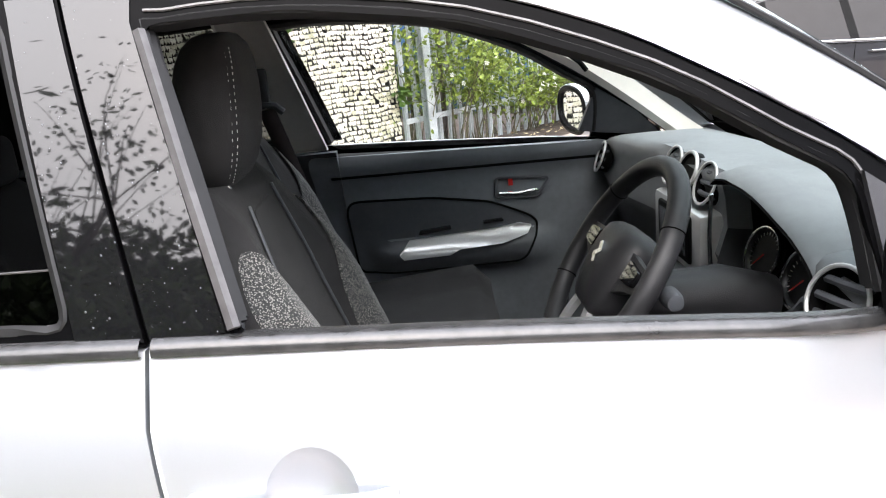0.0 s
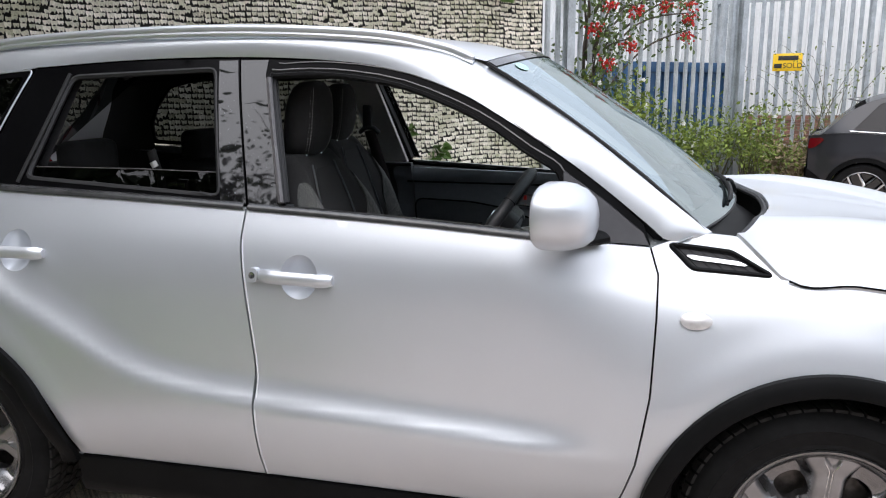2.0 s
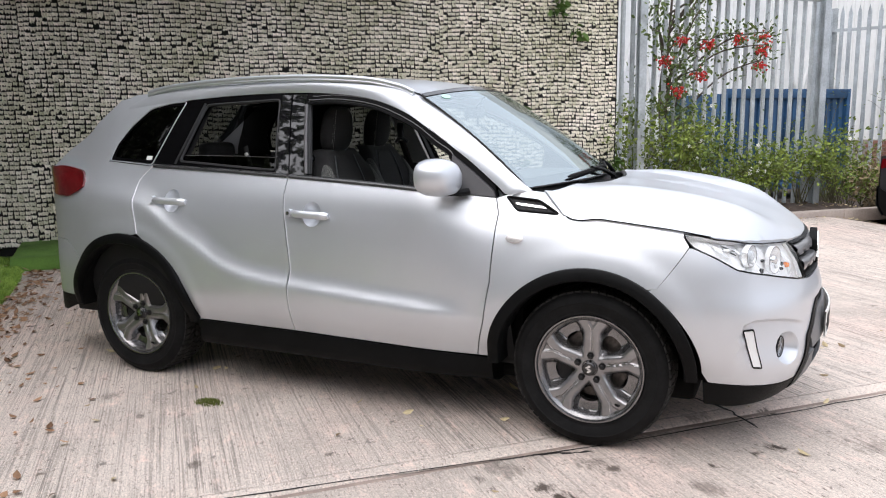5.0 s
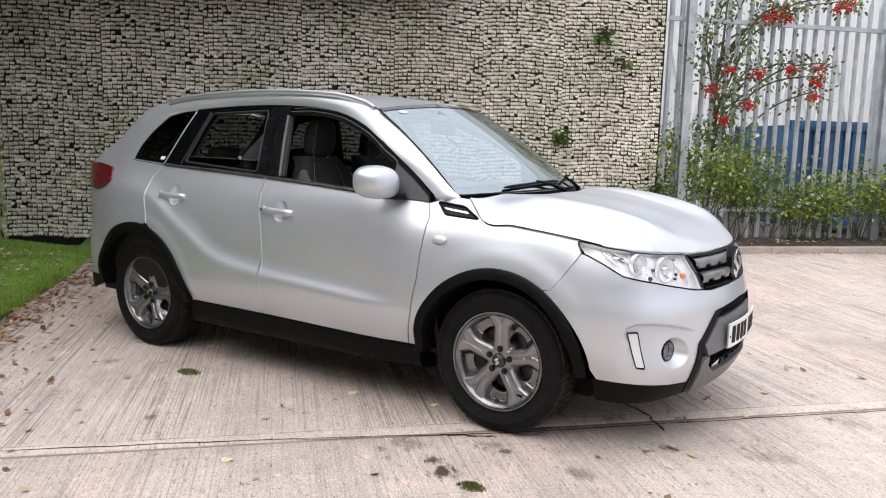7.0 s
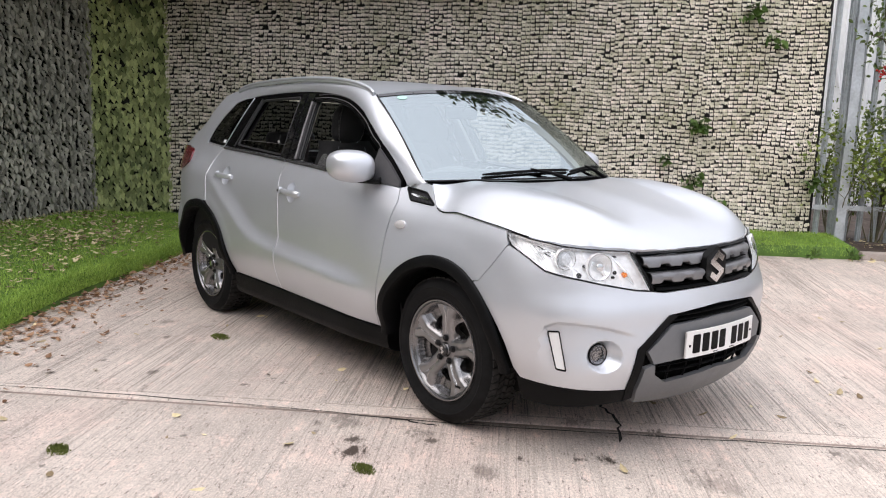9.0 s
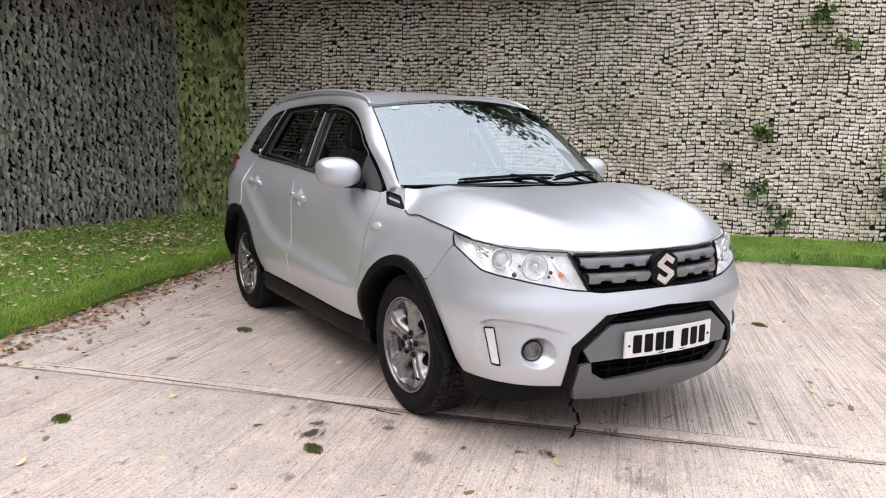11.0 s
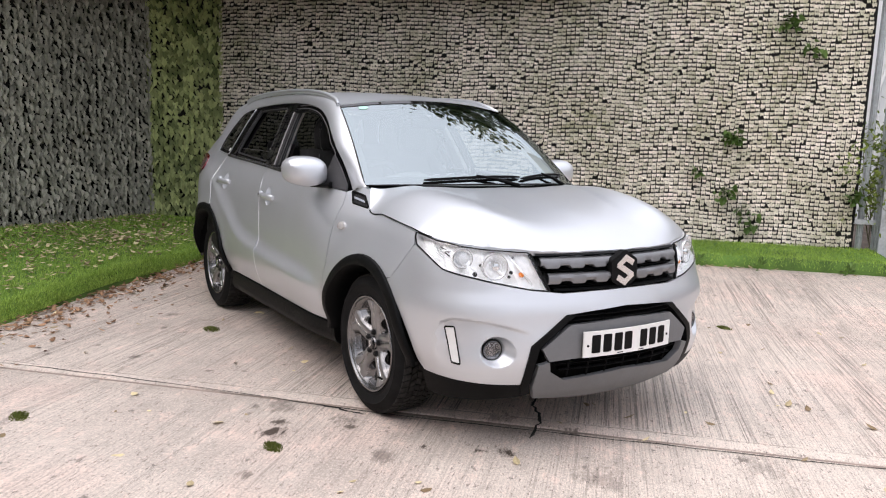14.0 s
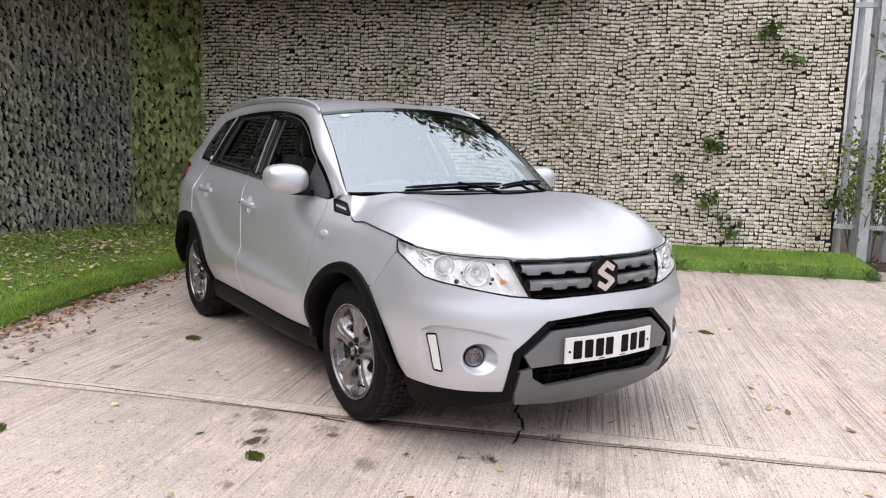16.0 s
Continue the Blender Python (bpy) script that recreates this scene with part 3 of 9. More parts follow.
# rear quarter panel: round the wheel, up the D pillar and on to the tailgate
S_GATE = -2.02
qp = [(-1.02 - G, 1.478), (-1.15, 1.468), (-1.279, 1.442), (-1.39, 1.345), (-1.458, 1.252), (-1.482, 1.155), (-1.137, 1.133)]
qp += [(x - G, z) for x, z in gap_r[1:]] + arch(ARCH_R, 0.462, 76, 140, 12)[1:] + [(-1.66, 0.66), (-1.75, 0.72), (S_GATE, 0.72), (S_GATE, 1.05), (-1.86, 1.16), (-1.71, 1.30), (-1.60, 1.42), (-1.53, 1.49), (-1.44, 1.52), (-1.2, 1.535), (-1.02, 1.54)]
both("rear_quarter_panel", patch(qp, sk, 0.035, rim=0.015), PAINT, (car, car))
# tail lamp
tl = rounded([(-1.585, 1.02), (-1.635, 1.105), (-1.80, 1.13), (-2.1, 1.11), (-2.1, 0.99), (-1.85, 0.965), (-1.70, 0.965)], 0.03)
both("tail_lamp", patch(tl, lambda a, b, o=0: skin(a, b, o + 0.014), 0.03, rim=0.03), RED_LENS, (car, car), "dark red tail lamp")
# rear bumper
rb = [(-1.66 - G, 0.655), (-1.75, 0.715), (-2.0, 0.715), (S_TAIL, 0.71), (S_TAIL, 0.42), (-1.8, 0.40), (-1.70, 0.40)] + arch(ARCH_R, 0.462, 171, 141, 8)
both("rear_bumper", patch(rb, sk, 0.04, rim=0.015), PAINT, (car, car))
rl = [(-1.70, 0.395), (-1.8, 0.395), (S_TAIL, 0.415), (S_TAIL, 0.27), (-1.85, 0.29), (-1.71, 0.345)]
both("rear_bumper_lip", patch(rl, sk, 0.05, rim=0.02), BLACK_PLASTIC, (car, car))
# tailgate
tg = [(S_GATE - G, 0.72), (S_TAIL, 0.72), (S_TAIL, 1.08), (S_GATE - G, 1.08)]
both("tailgate", patch(tg, sk, 0.05, rim=0.01), PAINT, (car, car))
bm = bmesh.new()
rows = []
for i in range(9):
    t = i / 8
    hw = 0.54 - 0.10 * t
    x0 = skin(S_TAIL, 1.08).x + 0.03
    rows.append([Vector((x0 + 0.16 + (-1.44 - x0 - 0.06) * t - 0.04 * (1 - a * a), a * hw, 1.08 + 0.39 * t)) for a in np.linspace(-1, 1, 13)])
loft(bm, rows)
part("rear_window", bm, PRIVACY, car, "dark tinted tailgate glass", 180)

# front fender with its top vent
HOOD_EDGE = [(1.022, 1.052), (1.066, 1.012), (1.118, 0.962), (1.288, 0.947), (1.467, 0.93), (1.61, 0.914)]
VENT = [(0.862, 1.030), (1.008, 1.016), (1.100, 0.966), (0.918, 0.975)]
fender = [(x + G, z) for x, z in gap_f] + [(0.80, 0.335)] + arch(ARCH_F, 0.44, 178, 58, 22) + [(1.521 - 0.0008, 0.703), (1.637 - 0.0008, 0.865), (1.61, 0.90)]
fender += [(x, z - 0.003) for x, z in HOOD_EDGE[::-1]] + [(0.94, 1.056), (0.86, 1.035)]
both("front_fender", patch(fender, sk, 0.032, [rounded(VENT, 0.012)], rim=0.015), PAINT, (car, car))
VENT_GREY = mat("vent_plastic", (0.028, 0.028, 0.03), 0.5, spec=0.3, var=0.12)
vents = both("fender_vent", patch(rounded(VENT, 0.012), lambda a, b, o=0: skin(a, b, o - 0.005), 0.05, rim=0.01), VENT_GREY, (car, car), "dark grey fender top vent with a silver bar")


def vent_at(a, b, o=0.0):
    """a runs along the vent, b across it, both 0 to 1."""
    p = [Vector(q) for q in VENT]
    q = (p[0] * (1 - a) + p[1] * a) * b + (p[3] * (1 - a) + p[2] * a) * (1 - b)
    return skin(q[0], q[1], o)


both("vent_bar", poly_prism(bmesh.new(), rounded([(0.15, 0.42), (0.84, 0.36), (0.90, 0.42), (0.86, 0.56), (0.17, 0.62), (0.10, 0.58)], 0.05), vent_at, -0.006, 0.003), CHROME, vents, "satin silver bar")
for k in range(6):
    a = 0.08 + 0.168 * k
    both("vent_rib", poly_prism(bmesh.new(), [(a, 0.08), (a + 0.016, 0.08), (a + 0.016, 0.92), (a, 0.92)], vent_at, -0.006, -0.0042), DARK, vents)
bm = bmesh.new()
for q in (rounded(VENT, 0.012),):
    tube(bm, [skin(a, b, 0.0) for a, b in finely(q, 0.03)], 0.006, 6, True)
both("vent_frame", bm, BLACK_PLASTIC, vents)
ind = both("side_indicator", patch(ring2(0.927, 0.864, 0.037, 0.019, 20), lambda a, b, o=0: skin(a, b, o + 0.010 + 0.006 * (1 - min(1, math.hypot((a - 0.927) / 0.037, (b - 0.864) / 0.019)) ** 2)), 0.012, rim=0.012), mat("clear_lens", (0.60, 0.58, 0.57), 0.25, 0.3, 0.5, var=0.1, scale=60), (car, car), "clear oval side indicator lens")

# cladding: arches and sill
for c, r, a0, a1, nm in ((ARCH_F, 0.438, 181, 2, "front"), (ARCH_R, 0.46, 176, 2, "rear")):
    bm = bmesh.new()
    rows = []
    for i in range(41):
        a = radians(a0 + (a1 - a0) * i / 40)
        row = []
        for rr, o in ((r + 0.003, -0.004), (r + 0.001, 0.012), (r - 0.008, 0.017), (r - 0.036, 0.019), (r - 0.046, 0.016), (r - 0.052, 0.004), (r - 0.054, -0.05), (r - 0.045, -0.22)):
            s, z = c[0] + rr * math.cos(a), c[1] + rr * math.sin(a)
            p = skin(s, max(z, 0.36), o + (0.012 if z < 0.5 else 0.012 * ease(0.62, 0.5, z)))
            p.z = z
            row.append(p)
        rows.append(row)
    loft(bm, rows)
    bmesh.ops.recalc_face_normals(bm, faces=bm.faces[:])
    both("wheel_arch_cladding", bm, BLACK_PLASTIC, (car, car), "black textured plastic arch cladding")
    for sgn in (-1, 1):
        bm = bmesh.new()
        arcs = np.linspace(radians(3), radians(177), 24)
        loft(bm, [[Vector((c[0] + (r - 0.05) * math.cos(q), sgn * y, c[1] + (r - 0.05) * math.sin(q))) for q in arcs] for y in (0.82, 0.6, 0.45)] + [[Vector((c[0] + 0.02 * math.cos(q), sgn * 0.45, c[1] + 0.02 * math.sin(q))) for q in arcs]])
        part("wheel_well", bm, DARK, car)
bm = bmesh.new()
rows = []
for i in range(31):
    x = -0.80 + 1.62 * i / 30
    rows.append([skin(x, z, o) for z, o in ((SILL_Z(x) - 0.003, -0.025), (SILL_Z(x) - 0.006, 0.008), (SILL_Z(x) - 0.014, 0.012), (0.30, 0.011), (0.27, 0.015), (0.262, 0.015), (0.232, 0.010), (0.222, 0.0), (0.20, -0.06), (0.2, -0.3))])
loft(bm, rows)
bm.verts.ensure_lookup_table()
for end in (bm.verts[:10], bm.verts[-10:]):
    bm.faces.new(end)
bmesh.ops.recalc_face_normals(bm, faces=bm.faces[:])
both("sill_cladding", bm, BLACK_PLASTIC, (car, car), "black plastic sill cladding with scuffs")

# roof side: a painted band from the screen pillar's foot over the doors to the tail
lower = [(0.93, 1.045), (0.86, 1.038), (0.81, 1.075), (0.70, 1.162), (0.58, 1.248), (0.44, 1.333), (0.313, 1.40), (0.144, 1.457), (-0.05, 1.487), (-0.34, 1.502), (-0.674, 1.499), (-1.015, 1.48), (-1.25, 1.462), (-1.46, 1.44)]
upper3 = [(0.965, 0.69, 1.058), (0.925, 0.688, 1.085), (0.865, 0.678, 1.13), (0.775, 0.657, 1.20), (0.665, 0.632, 1.285), (0.54, 0.598, 1.372), (0.43, 0.568, 1.44), (0.30, 0.545, 1.50), (0.1, 0.54, 1.535), (-0.2, 0.54, 1.556), (-0.6, 0.54, 1.558), (-1.0, 0.535, 1.546), (-1.25, 0.525, 1.53), (-1.46, 0.50, 1.502)]
lo3 = spline([skin(a, b) for a, b in lower], 4)
up3 = spline([Vector((a, -b, c)) for a, b, c in upper3], 4)
bm = bmesh.new()
rows = []
for p, q in zip(lo3, up3):
    d = q - p
    out = Vector((0, -0.75, 0.65)) * d.length * 0.16
    rows.append([p - Vector((0, -0.02, 0.0))] + [p + d * t + out * 4 * t * (1 - t) * 0.6 for t in (0, 0.12, 0.3, 0.5, 0.7, 0.88, 1.0)])
loft(bm, rows)
bmesh.ops.recalc_face_normals(bm, faces=bm.faces[:])
both("roof_side_panel", bm, PAINT, (car, car), "", 60)
# roof skin
bm = bmesh.new()
rows = []
roof_top = up3[28:]
rows.append([Vector((0.378 + 0.085 * (1 - a * a), -a * 0.566 * -1, 1.479 + 0.046 * (1 - a * a))) for a in np.linspace(-1, 1, 21)])
for p in roof_top:
    rows.append([Vector((p.x + 0.075 * (1 - a * a) * ease(-0.2, 0.3, p.x) - 0.16 * (1 - a * a) * ease(-1.0, -1.46, p.x), p.y * -a, p.z + 0.034 * (1 - abs(a) ** 2.2))) for a in np.linspace(-1, 1, 21)])
loft(bm, rows)
bmesh.ops.recalc_face_normals(bm, faces=bm.faces[:])
part("roof", bm, PAINT, car)
bm = bmesh.new()
loft(bm, [[Vector((p.x, p.y * -a * 0.97, p.z - 0.03 + 0.03 * (1 - a * a))) for a in np.linspace(-1, 1, 9)] for p in roof_top])
HEADLINER = mat("headliner_fabric", (0.36, 0.355, 0.34), 0.9, var=0.05, bump=0.2, bump_scale=500)
part("headliner", bm, HEADLINER, car, "pale grey roof lining")
# roof rails
rail = spline([(0.345, -0.565, 1.487), (0.25, -0.548, 1.522), (0.05, -0.55, 1.560), (-0.35, -0.552, 1.582), (-0.8, -0.548, 1.578), (-1.15, -0.54, 1.558), (-1.34, -0.53, 1.53)], 6)
both("roof_rail", tube(bmesh.new(), rail, [0.007] + [0.0115] * (len(rail) - 2) + [0.007], 10), PAINT, (car, car), "satin silver roof rail")
foot = [Vector((p.x, p.y, p.z - 0.014)) for p in rail]
both("rail_base", tube(bmesh.new(), foot, 0.009, 8), PAINT, (car, car))

# bonnet
hood_ye = smooth_curve([(0.98, 0.68), (1.022, 0.700), (1.118, 0.752), (1.288, 0.762), (1.467, 0.772), (1.605, 0.772), (1.71, 0.748), (1.81, 0.688), (1.91, 0.542), (1.955, 0.445), (2.0, 0.30), (2.022, 0.14), (2.03, 0.0)])
hood_ze = smooth_curve([(0.98, 1.068), (1.022, 1.058), (1.065, 1.02), (1.118, 0.966), (1.288, 0.949), (1.467, 0.932), (1.605, 0.916), (1.71, 0.897), (1.81, 0.881), (1.91, 0.868), (1.955, 0.862), (2.0, 0.855), (2.03, 0.853)])
hood_zc = smooth_curve([(0.98, 1.075), (1.2, 1.068), (1.4, 1.05), (1.6, 1.018), (1.75, 0.982), (1.86, 0.945), (1.94, 0.908), (1.99, 0.88), (2.03, 0.853)])


def hood(x, y, out=0.0):
    ye = max(hood_ye(x), 0.05)
    t = min(abs(y) / ye, 1.0)
    zc, ze = hood_zc(x), hood_ze(x)
    ridge = 0.034 * math.exp(-((abs(y) - (0.63 - 0.14 * ease(1.0, 1.95, x))) / 0.12) ** 2) * ease(2.0, 1.75, x) * ease(1.05, 1.35, x)
    dish = -0.006 * math.exp(-((abs(y) - 0.2) / 0.16) ** 2) * ease(2.0, 1.7, x)
    # a crisp crease that fades towards the nose
    off = abs(y) - (0.49 - 0.16 * ease(1.1, 1.8, x))
    step = 0.007 * ease(-0.014, 0.006, off) * math.exp(-(max(off, 0.0) / 0.10) ** 2) * ease(1.85, 1.5, x)
    return Vector((x + out * 0.2, y, zc - (zc - ze) * t ** 7 + ridge * (1 - t ** 6) + dish + step + out))


right = [(1.022, 0.695)] + [(x, hood_ye(x) - 0.003) for x in (1.06, 1.118, 1.2, 1.288, 1.38, 1.467, 1.54, 1.605, 1.66, 1.71, 1.76, 1.81, 1.86, 1.91, 1.955, 1.98, 2.0, 2.015)] + [(2.026, 0.06)]
rear = [(1.022 + 0.17 * (1 - (y / 0.708) ** 2), y) for y in np.linspace(-0.66, 0.66, 17)]
part("bonnet", patch([(x, -y) for x, y in right] + [(x, y) for x, y in right[::-1]] + [(x, y) for x, y in rear[::-1]], hood, 0.022, rim=0.02), PAINT, car, "silver bonnet with two faint creases", 50)
for sg in (-1, 1):
    part("bonnet_gap", tube(bmesh.new(), [Vector((x, sg * (hood_ye(x) + 0.001), hood(x, hood_ye(x) - 0.003).z + 0.001)) for x in np.linspace(1.135, 1.70, 24)], 0.0028, 6), DARK, car, "dark shut line beside the bonnet")

# windscreen and cowl
bm = bmesh.new()
rows = []
foot_y, head_y = 0.69, 0.572
for i in range(13):
    t = i / 12
    row = []
    for a in np.linspace(-1, 1, 21):
        w = 1 - a * a
        lo_p = Vector((0.945 + 0.15 * w, a * foot_y, 1.068 + 0.012 * w))
        hi_p = Vector((0.385 + 0.085 * w, a * head_y, 1.476 + 0.045 * w))
        p = lo_p.lerp(hi_p, t) + Vector((0.45, 0, 0.8)) * 0.02 * 4 * t * (1 - t)
        row.append(p)
    rows.append(row)
loft(bm, rows)
bmesh.ops.recalc_face_normals(bm, faces=bm.faces[:])
screen_ob = part("windscreen", bm, SCREEN_GLASS, car, "large laminated windscreen with a green sticker", 180)
screen_rows = rows
edge = [r[0] for r in rows] + rows[-1][1:] + [r[-1] for r in rows[::-1]][1:] + rows[0][::-1][1:-1]
bm = bmesh.new()
tube(bm, [p + Vector((0, 0, -0.004)) for p in edge], 0.0045, 6, True)
part("windscreen_seal", bm, SEAL, car, "black rubber screen surround")
bm = bmesh.new()
loft(bm, [[r[j] + Vector((0.002, 0, -0.006)) for j in range(21)] for r in rows[:2]])
part("screen_border", bm, BLACK_GLOSS, car, "black printed border of the screen")
for j0, j1 in ((0, 1), (20, 19)):
    bm = bmesh.new()
    loft(bm, [[r_[j0] - Vector((0, 0, 0.004)), r_[j0].lerp(r_[j1], 0.5) - Vector((0, 0, 0.004))] for r_ in rows])
    part("screen_border", bm, BLACK_GLOSS, car, "black printed border of the screen")
bm = bmesh.new()
loft(bm, [[p + Vector((0.001, 0, 0.003)) for p in rows[-1]], [p.lerp(q, 0.45) + Vector((0.001, 0, 0.003)) for p, q in zip(rows[-1], rows[-2])]])
part("screen_border", bm, BLACK_GLOSS, car, "black printed border of the screen")
bm = bmesh.new()
crow = []
for y in np.linspace(-0.67, 0.67, 23):
    w = 1 - (y / 0.69) ** 2
    crow.append([Vector((0.93 + 0.15 * w, y, 1.066)), Vector((0.99 + 0.13 * w, y, 1.022)), Vector((1.02 + 0.14 * w, y, 1.005)), Vector((1.05 + 0.16 * w, y, 0.97)), Vector((1.07 + 0.16 * w, y, min(1.03, hood(1.07 + 0.16 * w, y).z - 0.02)))])
loft(bm, crow)
part("cowl", bm, BLACK_PLASTIC, car, "black plastic scuttle panel below the screen")
part("bonnet_seal", tube(bmesh.new(), [Vector((x - 0.012, y, hood(x, y).z - 0.012)) for x, y in rear], 0.008, 6), SEAL, car)


def on_screen(a, t, out=0.0):
    w = 1 - a * a
    lo_p = Vector((0.945 + 0.15 * w, a * foot_y, 1.068 + 0.012 * w))
    hi_p = Vector((0.385 + 0.085 * w, a * head_y, 1.476 + 0.045 * w))
    return lo_p.lerp(hi_p, t) + Vector((0.45, 0, 0.8)) * (0.02 * 4 * t * (1 - t) + out)


for name, a0, a1, t0, t1, pivot in (("wiper", -0.58, 0.30, 0.02, 0.05, (0.22, 0.0)), ("wiper", 0.30, 0.88, 0.03, 0.08, (0.80, 0.0))):
    ln = [on_screen(a0 + (a1 - a0) * i / 14, t0 + (t1 - t0) * math.sin(math.pi * i / 14 * 0.6), 0.013) for i in range(15)]
    w = part(name, tube(bmesh.new(), ln, [0.004] + [0.0075] * 13 + [0.004], 6), BLACK_PLASTIC, car, "black windscreen wiper blade")
    mid = ln[7]
    pv = on_screen(pivot[0], -0.06, 0.0)
    part("wiper_arm", tube(bmesh.new(), [pv, pv + Vector((0, 0, 0.02)), (pv + mid) / 2 + Vector((0, 0, 0.022)), mid + Vector((0, 0, 0.010))], [0.014, 0.013, 0.009, 0.006], 8), BLACK_PLASTIC, w)
    part("wiper_rubber", tube(bmesh.new(), [p - Vector((0.004, 0, 0.012)) for p in ln], 0.004, 4), RUBBER, w)
bm = patch(ring2(-0.80, 0.925, 0.045, 0.026, 16), lambda a, b, o=0: on_screen(a, b, o + 0.0025), 0.03, rim=0)
part("screen_sticker", bm, mat("green_sticker", (0.42, 0.72, 0.60), 0.5), screen_ob, "small green round service sticker")

# ---- front end ----
SN = S_NOSE
lamp_low = [(1.655, 0.862), (1.70, 0.845), (1.756, 0.822), (1.838, 0.782), (1.92, 0.767), (2.004, 0.754), (2.09, 0.738), (2.166, 0.725), (2.256, 0.709), (2.334, 0.702)]
lamp_top = [(1.612, 0.912), (1.67, 0.906), (1.752, 0.892), (1.825, 0.886), (1.908, 0.876), (2.011, 0.868), (2.137, 0.861), (2.256, 0.855)]
bumper = arch(ARCH_F, 0.44, 2, 57, 12)
bumper = [(1.737, 0.335)] + [(x + 0.02 * (1 - ease(0.4, 0.68, z)), z) for x, z in bumper[1:]] + [(1.521 + 0.0008, 0.703), (1.637 + 0.0008, 0.86)]
bumper += [(s, z - 0.004) for s, z in lamp_low] + [(2.41, 0.690), (2.56, 0.694), (SN, 0.695), (SN, 0.625), (2.56, 0.616), (2.412, 0.604), (2.251, 0.483), (2.232, 0.40), (2.221, 0.312), (2.068, 0.318), (1.884, 0.329)]
FOG_C = (2.113, 0.456)


def bumper_fn(s, z, out=0.0):
    r = math.hypot((s - FOG_C[0]) / 0.074, (z - FOG_C[1]) / 0.062)
    cup = 0.045 * (1 - r * r) ** 0.8 if r < 1 else 0.0
    # brow over the fog lamp
    brow = smooth_curve([(1.80, 0.545), (1.864, 0.57), (1.916, 0.586), (2.027, 0.580), (2.294, 0.524)])(s)
    cut = 0.026 * ease(0.008, -0.008, z - brow) * ease(1.845, 1.865, s) * ease(2.27, 2.08, s) * ease(0.34, 0.5, z)
    return skin(s, z, out - cup - cut)


DRL = rounded([(1.868, 0.549), (1.918, 0.552), (1.955, 0.398), (1.915, 0.402)], 0.006, 2)
both("front_bumper", patch(bumper, bumper_fn, 0.032, [DRL], rim=0.015, dense=[(*FOG_C, 0.082, 0.006)] + [(q, w, 0.032, 0.007) for q, w in ((1.885, 0.577), (1.925, 0.587), (1.97, 0.587), (2.02, 0.58), (2.07, 0.572), (2.12, 0.562), (2.17, 0.551), (2.22, 0.54))]), PAINT, (car, car))
drl = both("daytime_lamp", patch(DRL, lambda a, b, o=0: bumper_fn(a, b, o - 0.004), 0.02, rim=0.01), BLACK_GLOSS, (car, car), "upright daytime running lamp, unlit")
c = Vector((1.914, 0.475))
both("lamp_strip", patch([tuple(c + (Vector(p) - c) * 0.93) for p in DRL], lambda a, b, o=0: bumper_fn(a, b, o + 0.002), 0.02, rim=0.006), WHITE_LENS, drl, "clear white lens")
both("bumper_slot_trim", tube(bmesh.new(), [bumper_fn(*p, 0.003) for p in finely(DRL, 0.03)], 0.0025, 5, True), BLACK_PLASTIC, drl)


def facing(p, n, spin=0.0):
    """A pose at p whose z axis points along n."""
    return Matrix.Translation(p) @ Vector(n).to_track_quat("Z", "Y").to_matrix().to_4x4()


fp = bumper_fn(2.090, 0.460, 0.014)
fogs = both("fog_lamp", lathe(bmesh.new(), [(0.0, 0.0), (0.028, 0.0), (0.03, 0.006), (0.04, 0.012), (0.043, 0.006), (0.043, -0.05)], facing(fp, (0.95, -0.25, 0)), 24), mat("fog_reflector", (0.20, 0.20, 0.21), 0.2, 0.8, var=0.3, scale=60), (car, car), "small round fog lamp")
both("fog_lens", lathe(bmesh.new(), [(0.0, 0.014), (0.02, 0.012), (0.036, 0.008)], facing(fp, (0.95, -0.25, 0)), 24), LENS, fogs)
both("fog_ring", lathe(bmesh.new(), [(0.039, 0.012), (0.042, 0.014), (0.0445, 0.010), (0.0445, -0.03)], facing(fp, (0.95, -0.25, 0)), 24), BLACK_PLASTIC, fogs)

# headlamp
LAMP = lamp_top[::-1] + [(1.625, 0.89)] + lamp_low + [(2.30, 0.768), (2.272, 0.825)]
LAMP_IN = mat("lamp_reflector", (0.92, 0.925, 0.93), 0.22, 0.35, var=0.08, scale=25)
LAMP_BODY = mat("lamp_housing", (0.96, 0.96, 0.96), 0.35, 0.1, var=0.12, scale=40)
lamps = both("headlamp", patch(LAMP, lambda a, b, o=0: skin(a, b, o - 0.034 - 0.008 * math.sin(a * 60 + b * 40)), 0.03, rim=0.0), LAMP_BODY, (car, car), "clear halogen headlamp with chrome reflectors")
bm = bmesh.new()
ll = finely(LAMP, 0.03)
loft(bm, [[skin(a, b, 0.0) for a, b in ll], [skin(a, b, -0.056) for a, b in ll]], True)
both("lamp_wall", bm, LAMP_IN, lamps)
both("lamp_lens", patch(LAMP, lambda a, b, o=0: skin(a, b, o + 0.002), 0.03, rim=0.0), LENS, lamps, "clear polycarbonate lens", 60)
both("lamp_gasket", tube(bmesh.new(), [skin(a, b, -0.002) for a, b in ll], 0.0032, 5, True), BLACK_PLASTIC, lamps)


